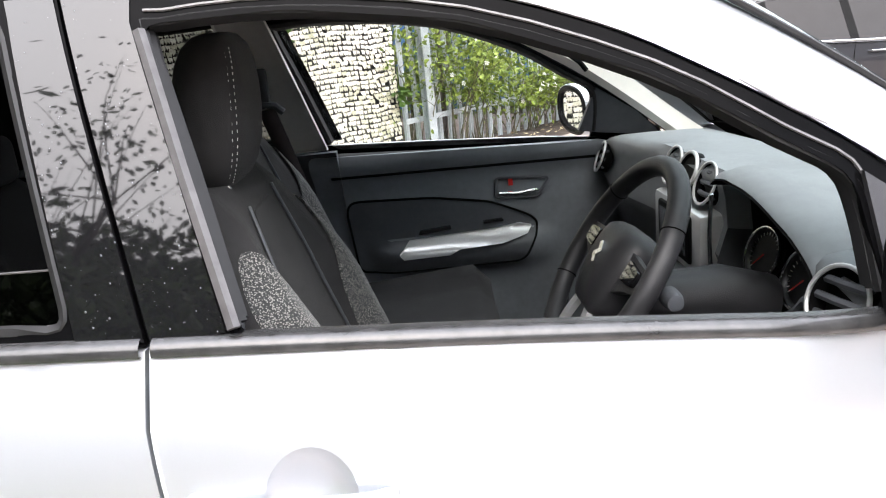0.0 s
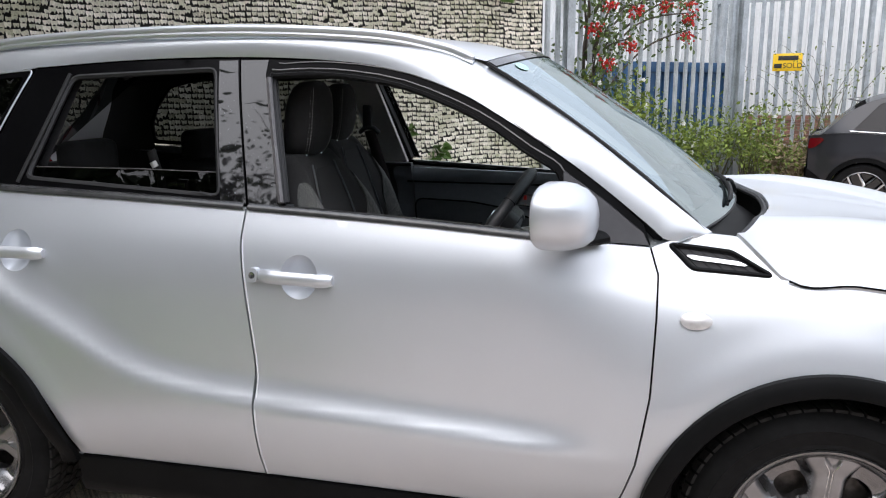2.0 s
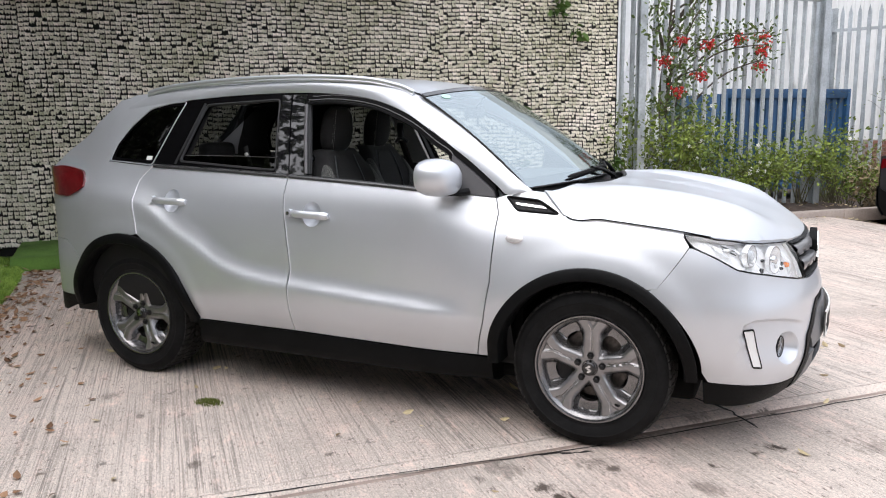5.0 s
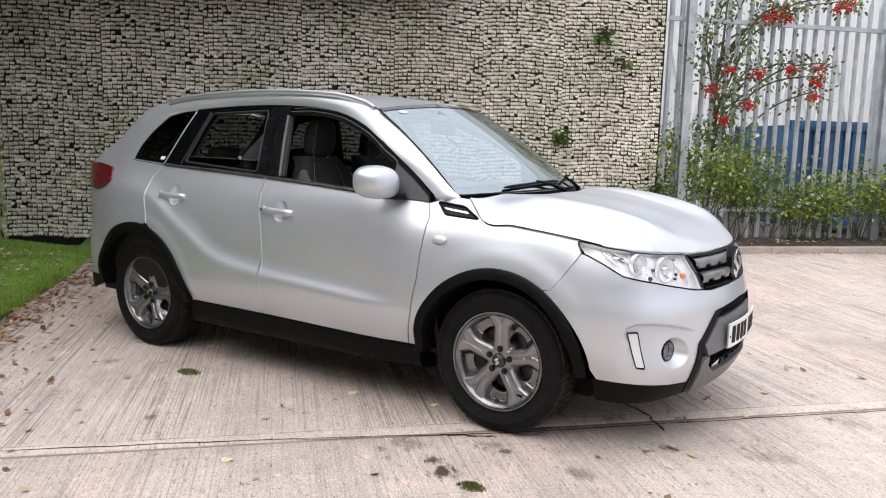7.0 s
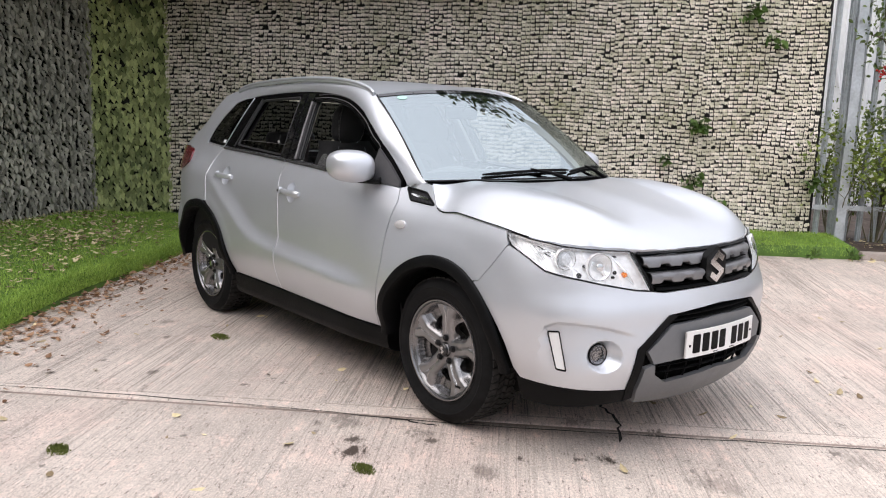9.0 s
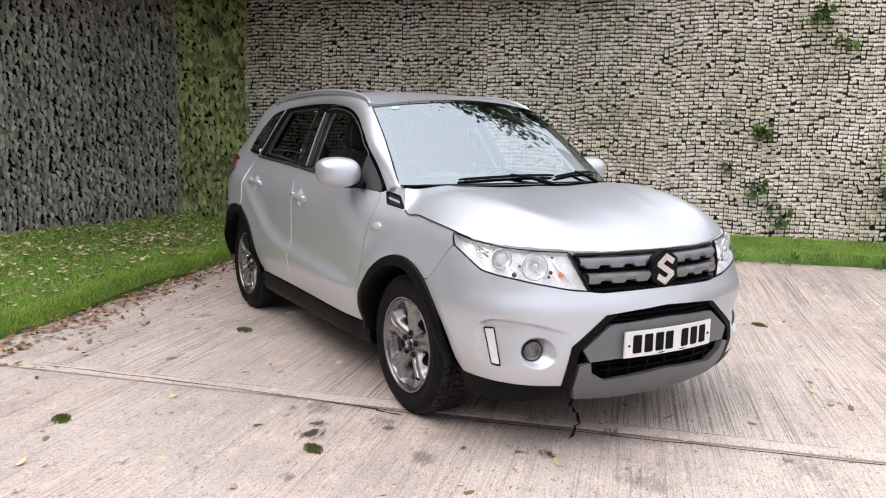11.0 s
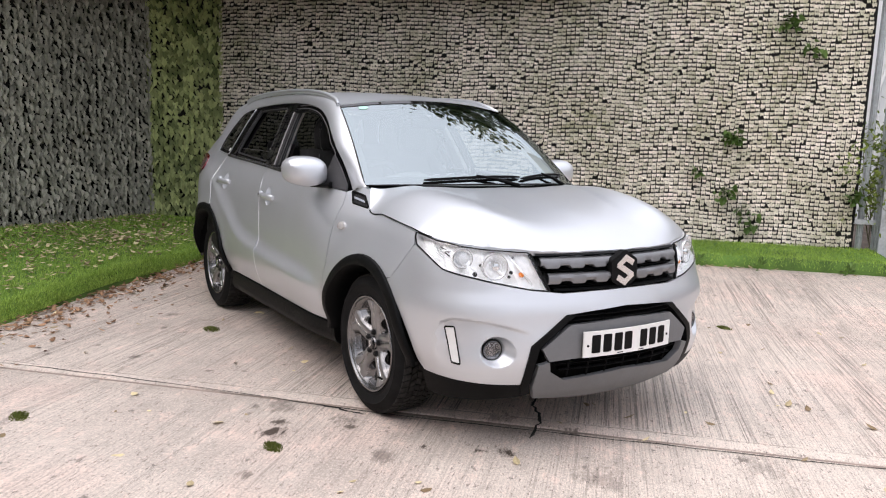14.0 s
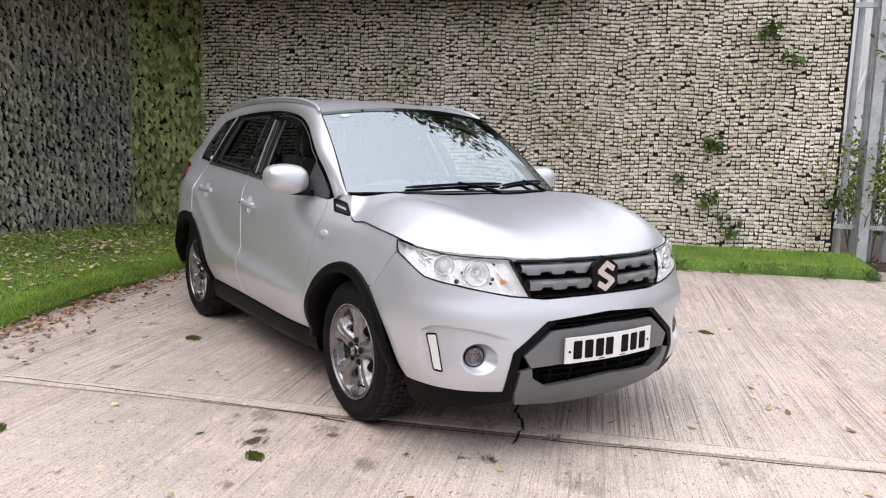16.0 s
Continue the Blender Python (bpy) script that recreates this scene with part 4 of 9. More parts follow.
def lamp_bowl(s, z, r, depth, inner):
    p = skin(s, z, -0.046)
    bm = lathe(bmesh.new(), [(0.0, 0.0), (r * 0.35, 0.0), (r * 0.6, depth * 0.35), (r * 0.9, depth * 0.85), (r, depth), (r * 1.08, depth), (r * 1.08, depth * 0.4)], facing(p, (0.9, -0.35, 0.05)), 28)
    b = both("reflector", bm, LAMP_IN, lamps, "round chrome reflector")
    both("bowl_ring", tube(bmesh.new(), [facing(p, (0.9, -0.35, 0.05)) @ Vector((r * 1.02 * math.cos(a), r * 1.02 * math.sin(a), depth)) for a in (2 * math.pi * i / 28 for i in range(28))], 0.0013, 5, True), ALLOY, b)
    both("bulb_cover", lathe(bmesh.new(), [(0.0, inner[1]), (inner[0] * 0.6, inner[1] * 0.9), (inner[0], inner[1] * 0.5), (inner[0], 0.0)], facing(p, (0.9, -0.35, 0.05)), 20), inner[2], b)


PROJECTOR = mat("projector_lens", (0.62, 0.65, 0.68), 0.06, 0.0, 1.0, var=0.1)
lamp_bowl(1.915, 0.825, 0.040, 0.036, (0.031, 0.042, PROJECTOR))
lamp_bowl(2.095, 0.797, 0.052, 0.030, (0.024, 0.036, CHROME))
p = skin(2.225, 0.765, -0.035)
both("indicator_bulb", lathe(bmesh.new(), [(0.0, 0.017), (0.008, 0.014), (0.011, 0.005), (0.010, -0.01)], facing(p, (0.95, -0.3, 0)), 16), AMBER, lamps, "amber indicator bulb")
for s0, z0, s1, z1 in ((1.70, 0.885, 1.86, 0.80), (1.80, 0.87, 2.03, 0.76), (2.02, 0.85, 2.17, 0.735), (2.17, 0.84, 2.28, 0.72), (1.74, 0.85, 1.88, 0.85)):
    both("lamp_fin", tube(bmesh.new(), [skin(s0, z0, -0.045), skin((s0 + s1) / 2, (z0 + z1) / 2, -0.02), skin(s1, z1, -0.045)], 0.006, 6), LAMP_IN, lamps)

# dark bulb sockets and slits between the reflectors
for s0, z0, r in ((2.0, 0.765, 0.010), (2.03, 0.80, 0.006), (2.175, 0.775, 0.008), (2.165, 0.757, 0.006), (2.19, 0.833, 0.004)):
    both("bulb_socket", lathe(bmesh.new(), [(0.0, 0.006), (r * 0.7, 0.006), (r, 0.002), (r, -0.01)], facing(skin(s0, z0, -0.030), (0.9, -0.35, 0.05)), 14), ALLOY_DARK, lamps, "dark bulb socket")
for s0, z0, s1, z1 in ((1.775, 0.868, 1.845, 0.846), (1.785, 0.856, 1.85, 0.832)):
    both("lamp_slit", tube(bmesh.new(), [skin(s0, z0, -0.024), skin(s1, z1, -0.024)], 0.0026, 5), ALLOY_DARK, lamps)

# grille
GR = [(2.262, 0.850), (2.412, 0.845), (2.56, 0.848), (SN, 0.85), (SN, 0.699), (2.56, 0.698), (2.41, 0.694), (2.345, 0.70), (2.306, 0.77)]
grille = part("grille", patch(GR, lambda a, b, o=0: skin(a, b, o - 0.05), 0.06, rim=0), DARK, car, "dark grey two-bar radiator grille")
bm = patch(GR, lambda a, b, o=0: Vector((1, -1, 1)) * 0 + Vector((skin(a, b, o - 0.05).x, -skin(a, b, o - 0.05).y, b)), 0.06, rim=0)
part("grille_backing", bm, DARK, grille)
GRILLE_BAR = mat("grille_grey", (0.19, 0.192, 0.20), 0.34, 0.45, 0.3, var=0.08)


def full_width(fn, y0=-1.0, y1=1.0, n=60):
    """Rows of a bar that runs right across the nose; fn(y, w) gives a list of (z, out); w is |y|."""
    rows = []
    for y in np.linspace(y0, y1, n):
        s = SN - abs(y)
        row = []
        for z, o in fn(y, abs(y)):
            p = skin(s, z, o)
            row.append(Vector((p.x, -p.y if y > 0 else p.y, z)))
        rows.append(row)
    bm = bmesh.new()
    loft(bm, rows, True)
    bmesh.ops.recalc_face_normals(bm, faces=bm.faces[:])
    return bm


def bar_profile(zc, h, notch, out=0.0):
    def f(y, w):
        k = (w % 0.125) / 0.125
        cut = notch * (ease(0.22, 0.34, k) - ease(0.66, 0.78, k))
        hi, lo = zc + h / 2, zc - h / 2 + cut
        return [(hi, out - 0.045), (hi, out - 0.004), (hi - 0.006, out + 0.004), ((hi + lo) / 2, out + 0.006), (lo + 0.004, out + 0.0), (lo, out - 0.008), (lo, out - 0.045)]
    return f


for zc, h, lim in ((0.812, 0.046, 0.432), (0.748, 0.044, 0.40)):
    part("grille_bar", full_width(bar_profile(zc, h, 0.012), -lim, lim, 160), GRILLE_BAR, grille, "satin grey bar with notched lower edge")
part("grille_bar", full_width(bar_profile(0.845, 0.012, 0.0), -0.45, 0.45, 60), BLACK_PLASTIC, grille)
part("grille_bar", full_width(bar_profile(0.703, 0.012, 0.0), -0.375, 0.375, 60), BLACK_PLASTIC, grille)
part("grille_bar", full_width(bar_profile(0.780, 0.01, 0.0, -0.02), -0.415, 0.415, 40), BLACK_PLASTIC, grille)
part("grille_bar", full_width(bar_profile(0.716, 0.008, 0.0, -0.02), -0.38, 0.38, 40), BLACK_PLASTIC, grille)
both("grille_frame", tube(bmesh.new(), [skin(a, b, -0.003) for a, b in ((2.262, 0.85), (2.30, 0.77), (2.34, 0.702))], 0.008, 6), BLACK_PLASTIC, (grille, grille))
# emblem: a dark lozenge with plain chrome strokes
EX = skin(SN, 0.775).x


def emblem_fn(a, b, d):
    return Vector((EX + 0.012 + d - 0.25 * (b) * 0.1, a, 0.775 + b))


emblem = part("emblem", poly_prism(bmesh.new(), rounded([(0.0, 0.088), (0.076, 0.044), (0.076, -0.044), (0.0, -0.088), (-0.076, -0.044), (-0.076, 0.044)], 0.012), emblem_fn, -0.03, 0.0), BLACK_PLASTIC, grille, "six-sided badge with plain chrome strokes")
badge_line = [Vector(q) * 0.86 for q in ((0.046, 0.038), (0.002, 0.062), (-0.046, 0.026), (0.046, -0.026), (-0.002, -0.062), (-0.046, -0.038))]
for k, (p, q) in enumerate(zip(badge_line, badge_line[1:])):
    d = (q - p).normalized()
    w = Vector((-d.y, d.x)) * 0.0128
    e = d * 0.008
    part("badge_stroke", poly_prism(bmesh.new(), [tuple(c) for c in (p - e - w, q + e - w, q + e + w, p - e + w)], emblem_fn, 0.0, 0.006 + 0.0006 * (k % 2)), CHROME, emblem)

# lower centre: black surround, grey insert, two meshes, plate
insert_edge = [(2.412, 0.603), (2.251, 0.483), (2.232, 0.40), (2.221, 0.311), (2.235, 0.25)]
inner_edge = [(2.272, 0.265), (2.259, 0.315), (2.269, 0.40), (2.287, 0.472), (2.42, 0.578), (2.46, 0.600)]
both("bumper_surround", patch(insert_edge + inner_edge, lambda a, b, o=0: skin(a, b, o + 0.006), 0.03, rim=0.03), BLACK_PLASTIC, (car, car), "black bumper surround", 70)
both("upper_intake", patch([(2.40, 0.555), (2.412, 0.603), (SN, 0.626), (SN, 0.55)], lambda a, b, o=0: skin(a, b, o - 0.04), 0.05, rim=0), DARK, (car, car))
part("intake_slat", full_width(bar_profile(0.598, 0.006, 0, -0.008), -0.29, 0.29, 30), BLACK_PLASTIC, car)
part("intake_slat", full_width(bar_profile(0.579, 0.006, 0, -0.008), -0.30, 0.30, 30), BLACK_PLASTIC, car)
grey_up = [(2.43, 0.560), (SN, 0.572), (SN, 0.428), (2.45, 0.42), (2.333, 0.414), (2.300, 0.468)]
both("bumper_insert", patch(grey_up, lambda a, b, o=0: skin(a, b, o + 0.004), 0.03, rim=0.025), GREY_PLASTIC, (car, car), "mid grey bumper insert behind the plate")
grey_low = [(2.333, 0.411), (2.342, 0.368), (2.415, 0.324), (2.56, 0.334), (SN, 0.345), (SN, 0.215), (2.5, 0.218), (2.30, 0.235), (2.274, 0.30), (2.284, 0.40)]
both("skid_plate", patch(grey_low, lambda a, b, o=0: skin(a, b, o + 0.010), 0.03, rim=0.03), GREY_PLASTIC, (car, car), "mid grey skid plate")
both("lower_intake", patch([(2.32, 0.42), (SN, 0.432), (SN, 0.335), (2.40, 0.315), (2.33, 0.36)], lambda a, b, o=0: skin(a, b, o - 0.05), 0.05, rim=0), DARK, (car, car))
for z, lim in ((0.40, 0.37), (0.37, 0.34)):
    part("intake_slat", full_width(bar_profile(z, 0.007, 0, -0.012), -lim, lim, 40), BLACK_PLASTIC, car)
for y in np.linspace(-0.30, 0.30, 7):
    s = SN - abs(y)
    q = [skin(s, z, -0.014) for z in (0.33, 0.425)]
    part("intake_rib", tube(bmesh.new(), [Vector((v.x, abs(v.y) * (1 if y > 0 else -1), v.z)) for v in q], 0.005, 5), BLACK_PLASTIC, car)
part("intake_backing", full_width(lambda y, w: [(0.64, -0.075), (0.64, -0.06), (0.29, -0.06), (0.29, -0.075)], -0.56, 0.56, 40), DARK, car)
lip = [(1.716, 0.333), (1.884, 0.325), (2.068, 0.314), (2.223, 0.308), (2.237, 0.25), (2.06, 0.232), (1.87, 0.228), (1.73, 0.236)]
both("bumper_lip", patch(lip, lambda a, b, o=0: skin(a, b, o + 0.002), 0.035, rim=0.03), BLACK_PLASTIC, (car, car), "black plastic lower bumper lip")
# number plate with plain bars
PX = skin(SN, 0.478).x + 0.022


def plate_fn(a, b, d):
    return Vector((PX + d - 0.02 * (a / 0.26) ** 2, a, 0.480 + b))


bm = bmesh.new()
rows = [[plate_fn(a, b, d) for b, d in ((-0.0555, -0.006), (-0.0555, 0.0), (0.0555, 0.0), (0.0555, -0.006))] for a in np.linspace(-0.26, 0.26, 17)]
loft(bm, rows, True)
bmesh.ops.recalc_face_normals(bm, faces=bm.faces[:])
plate = part("number_plate", bm, WHITE, car, "white front number plate with plain black bars")
for y in (-0.197, -0.137, -0.077, -0.02, 0.075, 0.135, 0.195):
    part("plate_bar", poly_prism(bmesh.new(), rounded([(y - 0.022, -0.039), (y + 0.022, -0.039), (y + 0.022, 0.039), (y - 0.022, 0.039)], 0.006, 2), plate_fn, 0.0003, 0.0018), BLACK_PLASTIC, plate)
part("plate_bar", poly_prism(bmesh.new(), [(-0.08, -0.051), (0.08, -0.051), (0.08, -0.047), (-0.08, -0.047)], plate_fn, 0.0003, 0.0012), BLACK_PLASTIC, plate)
for y in (-0.238, 0.238):
    part("plate_screw", lathe(bmesh.new(), [(0.006, 0), (0.005, 0.003), (0.0, 0.0035)], Matrix.Translation(plate_fn(y, -0.005, 0.0)) @ pose(0, 0, 0, 0, 90, 0), 10), BLACK_PLASTIC, plate)
# underbody and closing panels
bm = bmesh.new()
box(bm, -1.75, 1.66, -0.66, 0.66, 0.20, 0.30, 0.03)
part("underbody", bm, DARK, car)
bm = bmesh.new()
box(bm, 1.60, 1.86, -0.56, 0.56, 0.26, 0.80, 0.02)
box(bm, 0.92, 1.75, -0.42, 0.42, 0.30, 0.84, 0.02)
part("engine_bay", bm, DARK, car)

# ---- mirrors ----
def mirror_shell():
    bm = bmesh.new()
    rows = []
    # from the flat mirror side (rear) to the rounded nose (front)
    for x, k, dz in ((0.553, 0.93, 0.0), (0.548, 1.0, 0.0), (0.556, 1.04, 0.0), (0.585, 1.05, 0.0), (0.615, 1.0, -0.001), (0.643, 0.86, -0.003), (0.662, 0.62, -0.005), (0.670, 0.3, -0.006)):
        ring = []
        for i in range(28):
            a = 2 * math.pi * i / 28
            ca, sa = math.cos(a), math.sin(a)
            py = 0.108 * math.copysign(abs(ca) ** 0.72, ca) * k
            pz = 0.077 * math.copysign(abs(sa) ** 0.72, sa) * k
            if py < 0:
                pz *= 1 - 0.10 * (-py / 0.108)
            ring.append(Vector((0.022 + x + (0.22 - 0.14 * ease(0.553, 0.65, x)) * py, -0.872 + py, 1.116 + pz + dz + 0.06 * py * (-1))))
        rows.append(ring)
    loft(bm, rows, True)
    bm.faces.new([v for v in bm.verts[-28:]])
    bmesh.ops.recalc_face_normals(bm, faces=bm.faces[:])
    return bm


MIRROR = mat("mirror_silver", (0.9, 0.9, 0.9), 0.02, 1.0, var=0.0)
shells = both("door_mirror", mirror_shell(), PAINT, front_doors, "silver door mirror with black lower edge", 60)
bm = bmesh.new()
ring = []
for i in range(28):
    ca, sa = math.cos(2 * math.pi * i / 28), math.sin(2 * math.pi * i / 28)
    py, pz = 0.0955 * math.copysign(abs(ca) ** 0.72, ca), 0.0675 * math.copysign(abs(sa) ** 0.72, sa)
    pz *= 1 - 0.10 * max(0.0, -py / 0.108)
    ring.append(Vector((0.575 + 0.22 * py, -0.872 + py, 1.116 + pz - 0.06 * py)))
bm.faces.new([bm.verts.new(p) for p in ring])
both("mirror_glass", bm, MIRROR, shells, "mirror glass", 0)
bm = bmesh.new()
tube(bm, ring, 0.011, 8, True)
both("mirror_rim", bm, BLACK_PLASTIC, shells)
bm = bmesh.new()
tube(bm, [(0.62, -0.86, 1.05), (0.66, -0.80, 1.045), (0.70, -0.765, 1.05)], [0.028, 0.024, 0.034], 10, flat=(0, 0, 1))
both("mirror_arm", bm, BLACK_PLASTIC, shells, "black mirror arm")

# ---- handles ----
for (cx, cz), doors, keyed in ((CUPS[0], front_doors, True), (CUPS[1], rear_doors, False)):
    def cup(a, b, o=0.0):
        r = min(1.0, math.hypot((a - cx) / 0.052, (b - cz) / 0.058))
        return skin(a, b, o - 0.026 * (1 - r * r) ** 0.75)
    both("handle_cup", patch(ring2(cx, cz, 0.052, 0.058, 30), cup, 0.010, rim=0), PAINT, doors, "", 60)
    x0, x1 = cx - 0.108, cx + 0.096
    bm = bmesh.new()
    rows = []
    for i in range(15):
        t = i / 14
        x = x0 + (x1 - x0) * t
        z = cz + 0.002 - 0.006 * t
        h = 0.0175 if 0 < i < 14 else 0.013
        lift = 0.016 + 0.012 * ease(0, 0.2, t) * ease(1.0, 0.85, t)
        b = skin(x, z + 0.07, 0).lerp(skin(x, z - 0.07, 0), 0.5)
        rows.append([b + Vector((0, -lift + dy, dz)) for dz, dy in ((-h, 0.004), (-h * 0.6, -0.004), (0, -0.007), (h * 0.6, -0.004), (h, 0.004), (h * 0.7, 0.014), (-h * 0.7, 0.014))])
    loft(bm, rows, True)
    bm.faces.new([v for v in bm.verts[:7]])
    bm.faces.new([v for v in bm.verts[-7:]])
    bmesh.ops.recalc_face_normals(bm, faces=bm.faces[:])
    hs = both("door_handle", bm, PAINT, doors, "silver pull handle over a round finger cup", 50)
    bz = cz + 0.004
    both("handle_base", patch(rounded([(x0 - 0.03, bz - 0.017), (x0 - 0.002, bz - 0.019), (x0 - 0.002, bz + 0.019), (x0 - 0.03, bz + 0.017)], 0.012), lambda a, b, o=0: skin(a, b, o + 0.019), 0.02, rim=0.022), PAINT, hs)
    if keyed:
        p = skin(x0 - 0.016, bz, 0.0195)
        part("key_barrel", lathe(bmesh.new(), [(0.009, 0.0), (0.0085, 0.002), (0.004, 0.0015), (0.0, 0.0)], facing(p, (0, -1, 0.1)), 14), ALLOY, hs[0])

# ---- wheels ----
def wheel(name, label, side):
    """One wheel, its outer face towards local -y, hub at the origin."""
    root = new(name)
    tagged(root, label=label)
    turn = pose(0, 0, 0, 90, 0, 0)  # local z of the lathe to -y
    tyre = [(0.215, -0.10), (0.222, -0.012), (0.232, 0.006), (0.236, 0.011), (0.245, 0.010), (0.262, 0.017), (0.280, 0.020), (0.284, 0.023), (0.288, 0.020), (0.302, 0.015), (0.316, 0.004), (0.326, -0.012), (0.3325, -0.030)]
    tyre += [(0.327, -0.034), (0.327, -0.162), (0.3325, -0.166), (0.322, -0.19), (0.29, -0.205), (0.25, -0.20), (0.215, -0.18)]
    part("tyre", lathe(bmesh.new(), tyre, turn, 72), RUBBER, root, "black road tyre with worn tread", 25)
    # tread sipes as shallow blocks on the shoulders
    bm = bmesh.new()
    for k in range(60):
        a = 2 * math.pi * k / 60
        for h0, h1, skew in ((-0.004, -0.036, 0.010), (-0.042, -0.066, 0.012), (-0.072, -0.096, -0.008), (-0.102, -0.126, 0.008), (-0.132, -0.158, -0.012), (-0.162, -0.19, -0.010)):
            m = turn @ Matrix.Rotation(a + (0.05 if -0.1 < h0 < -0.05 else 0.0), 4, "Z")
            r0 = 0.3275 - 0.006 * (h0 > -0.01) - 0.0
            r1 = 0.3275 - 0.006 * (h1 < -0.18)
            c0, c1 = Vector((r0, -0.0135, h0)), Vector((r1, skew - 0.0135, h1))
            w = Vector((0, 0.027, 0))
            up = Vector((0.0075, 0, 0))
            vs = [bm.verts.new(m @ p) for p in (c0, c0 + w, c1 + w, c1, c0 + up, c0 + w + up, c1 + w + up, c1 + up)]
            for q in ((4, 5, 6, 7), (0, 1, 5, 4), (1, 2, 6, 5), (2, 3, 7, 6), (3, 0, 4, 7)):
                bm.faces.new([vs[i] for i in q])
    bmesh.ops.recalc_face_normals(bm, faces=bm.faces[:])
    tagged(part("tread", bm, RUBBER_WORN, root, "", 30), kind="stuff")
    rim = part("rim", lathe(bmesh.new(), [(0.232, 0.004), (0.228, 0.012), (0.222, 0.011), (0.218, 0.002), (0.212, -0.012), (0.205, -0.03)], turn, 64), ALLOY, root, "five-spoke alloy wheel in machined grey")
    part("rim_lip", lathe(bmesh.new(), [(0.2165, 0.003), (0.206, -0.004), (0.200, -0.016)], turn, 64), ALLOY, rim)
    part("brake_disc", lathe(bmesh.new(), [(0.0, -0.085), (0.075, -0.085), (0.078, -0.095), (0.145, -0.095), (0.146, -0.115), (0.07, -0.12)], turn, 40), BRAKE, root, "steel brake disc")
    part("inner_barrel", lathe(bmesh.new(), [(0.0, -0.12), (0.195, -0.12), (0.196, -0.10), (0.205, -0.03)], turn, 40), ALLOY_DARK, root)
    bm = bmesh.new()
    box(bm, -0.155, -0.085, 0.06, 0.13, -0.07, 0.07, 0.01)
    part("brake_caliper", bm, ALLOY_DARK, root)

    def local(a, b):
        """Distance along the nearest spoke and across it."""
        r = math.hypot(a, b)
        off = radians((math.degrees(math.atan2(b, a)) - 84 + 36) % 72 - 36)
        return r, r * math.cos(off), abs(r * math.sin(off))

    def dish(a, b):
        r, far_, across = local(a, b)
        half = 0.023 + 0.030 * ease(0.140, 0.205, far_)
        side = ease(half, half + 0.040, across)
        return r, far_, across, side * ease(0.040, 0.075, r) * (1 - ease(0.196, 0.2125, r))

    def face_at(a, b, d=0.0):
        r, far_, across, low_ = dish(a, b)
        fork = 0.007 * ease(0.0, 0.008, (far_ - 0.168) * 0.62 - across) * (1 - ease(0.204, 0.211, r))
        slot = 0.004 * ease(0.0055, 0.003, across) * ease(0.070, 0.078, far_) * ease(0.172, 0.164, far_)
        top = -0.010 - 0.010 * ease(0.13, 0.05, r) + 0.007 * ease(0.15, 0.21, r)
        return Vector((a, -(top - 0.046 * low_ - fork - slot + d), b))
    pockets = []
    for k in range(5):
        c = radians(84 + 36 + 72 * k)
        shape = [(0.088, 0.0), (0.100, 0.024), (0.122, 0.037), (0.146, 0.038), (0.158, 0.018), (0.158, -0.018), (0.146, -0.038), (0.122, -0.037), (0.100, -0.024)]
        pockets.append([(p * math.cos(c) - q * math.sin(c), p * math.sin(c) + q * math.cos(c)) for p, q in rounded(shape, 0.012, 2)])
    face = part("spoke_face", patch(ring2(0, 0, 0.2165, 0.2165, 72), face_at, 0.006, pockets, rim=0.004, rim_holes=0.03), [GUNMETAL, ALLOY], rim, "gunmetal spokes, dished windows coloured darker for their shade", 32)
    # recess shade put into the colour: deep faces take the darker alloy
    for f in face.data.polygons:
        if f.center.length and dish(f.center.x, f.center.z)[3] > 0.30:
            f.material_index = 1
    for k in range(5):
        c = radians(84 + 72 * k)
        for pts in (((0.074, 0.0045), (0.168, 0.0045), (0.194, 0.019)), ((0.074, -0.0045), (0.168, -0.0045), (0.194, -0.019))):
            part("spoke_groove", tube(bmesh.new(), [face_at(p * math.cos(c) - q * math.sin(c), p * math.sin(c) + q * math.cos(c), 0.0005) for p, q in pts], 0.0011, 5), CHROME, rim)
    part("hub", lathe(bmesh.new(), [(0.0, -0.008), (0.030, -0.008), (0.034, -0.014), (0.036, -0.03)], turn, 40), ALLOY, rim)
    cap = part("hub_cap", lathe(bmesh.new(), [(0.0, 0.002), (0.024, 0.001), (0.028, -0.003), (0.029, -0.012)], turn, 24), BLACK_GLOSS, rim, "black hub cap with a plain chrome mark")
    for q in ([(-0.014, 0.006), (0.002, 0.017), (0.010, 0.012), (-0.006, 0.001)], [(-0.012, 0.003), (-0.006, 0.008), (0.012, -0.003), (0.006, -0.008)], [(0.014, -0.006), (-0.002, -0.017), (-0.010, -0.012), (0.006, -0.001)]):
        part("cap_mark", poly_prism(bmesh.new(), q, lambda a, b, d: Vector((a, -d, b)), 0.002, 0.0035), CHROME, cap)
    for k in range(5):
        a = radians(84 + 72 * k)
        p = Vector((0.054 * math.cos(a), 0.014, 0.054 * math.sin(a)))
        m = Matrix.Translation(p) @ turn
        part("wheel_nut", lathe(bmesh.new(), [(0.0, 0.012), (0.006, 0.012), (0.0095, 0.009), (0.0095, 0.0), (0.015, 0.003), (0.016, -0.01)], m, 6), ALLOY_DARK, rim)
    part("valve", tube(bmesh.new(), [(0.19 * math.cos(5.4), -0.0, 0.19 * math.sin(5.4)), (0.175 * math.cos(5.4), -0.02, 0.175 * math.sin(5.4))], 0.005, 8), RUBBER, rim)
    root.parent = car
    return root


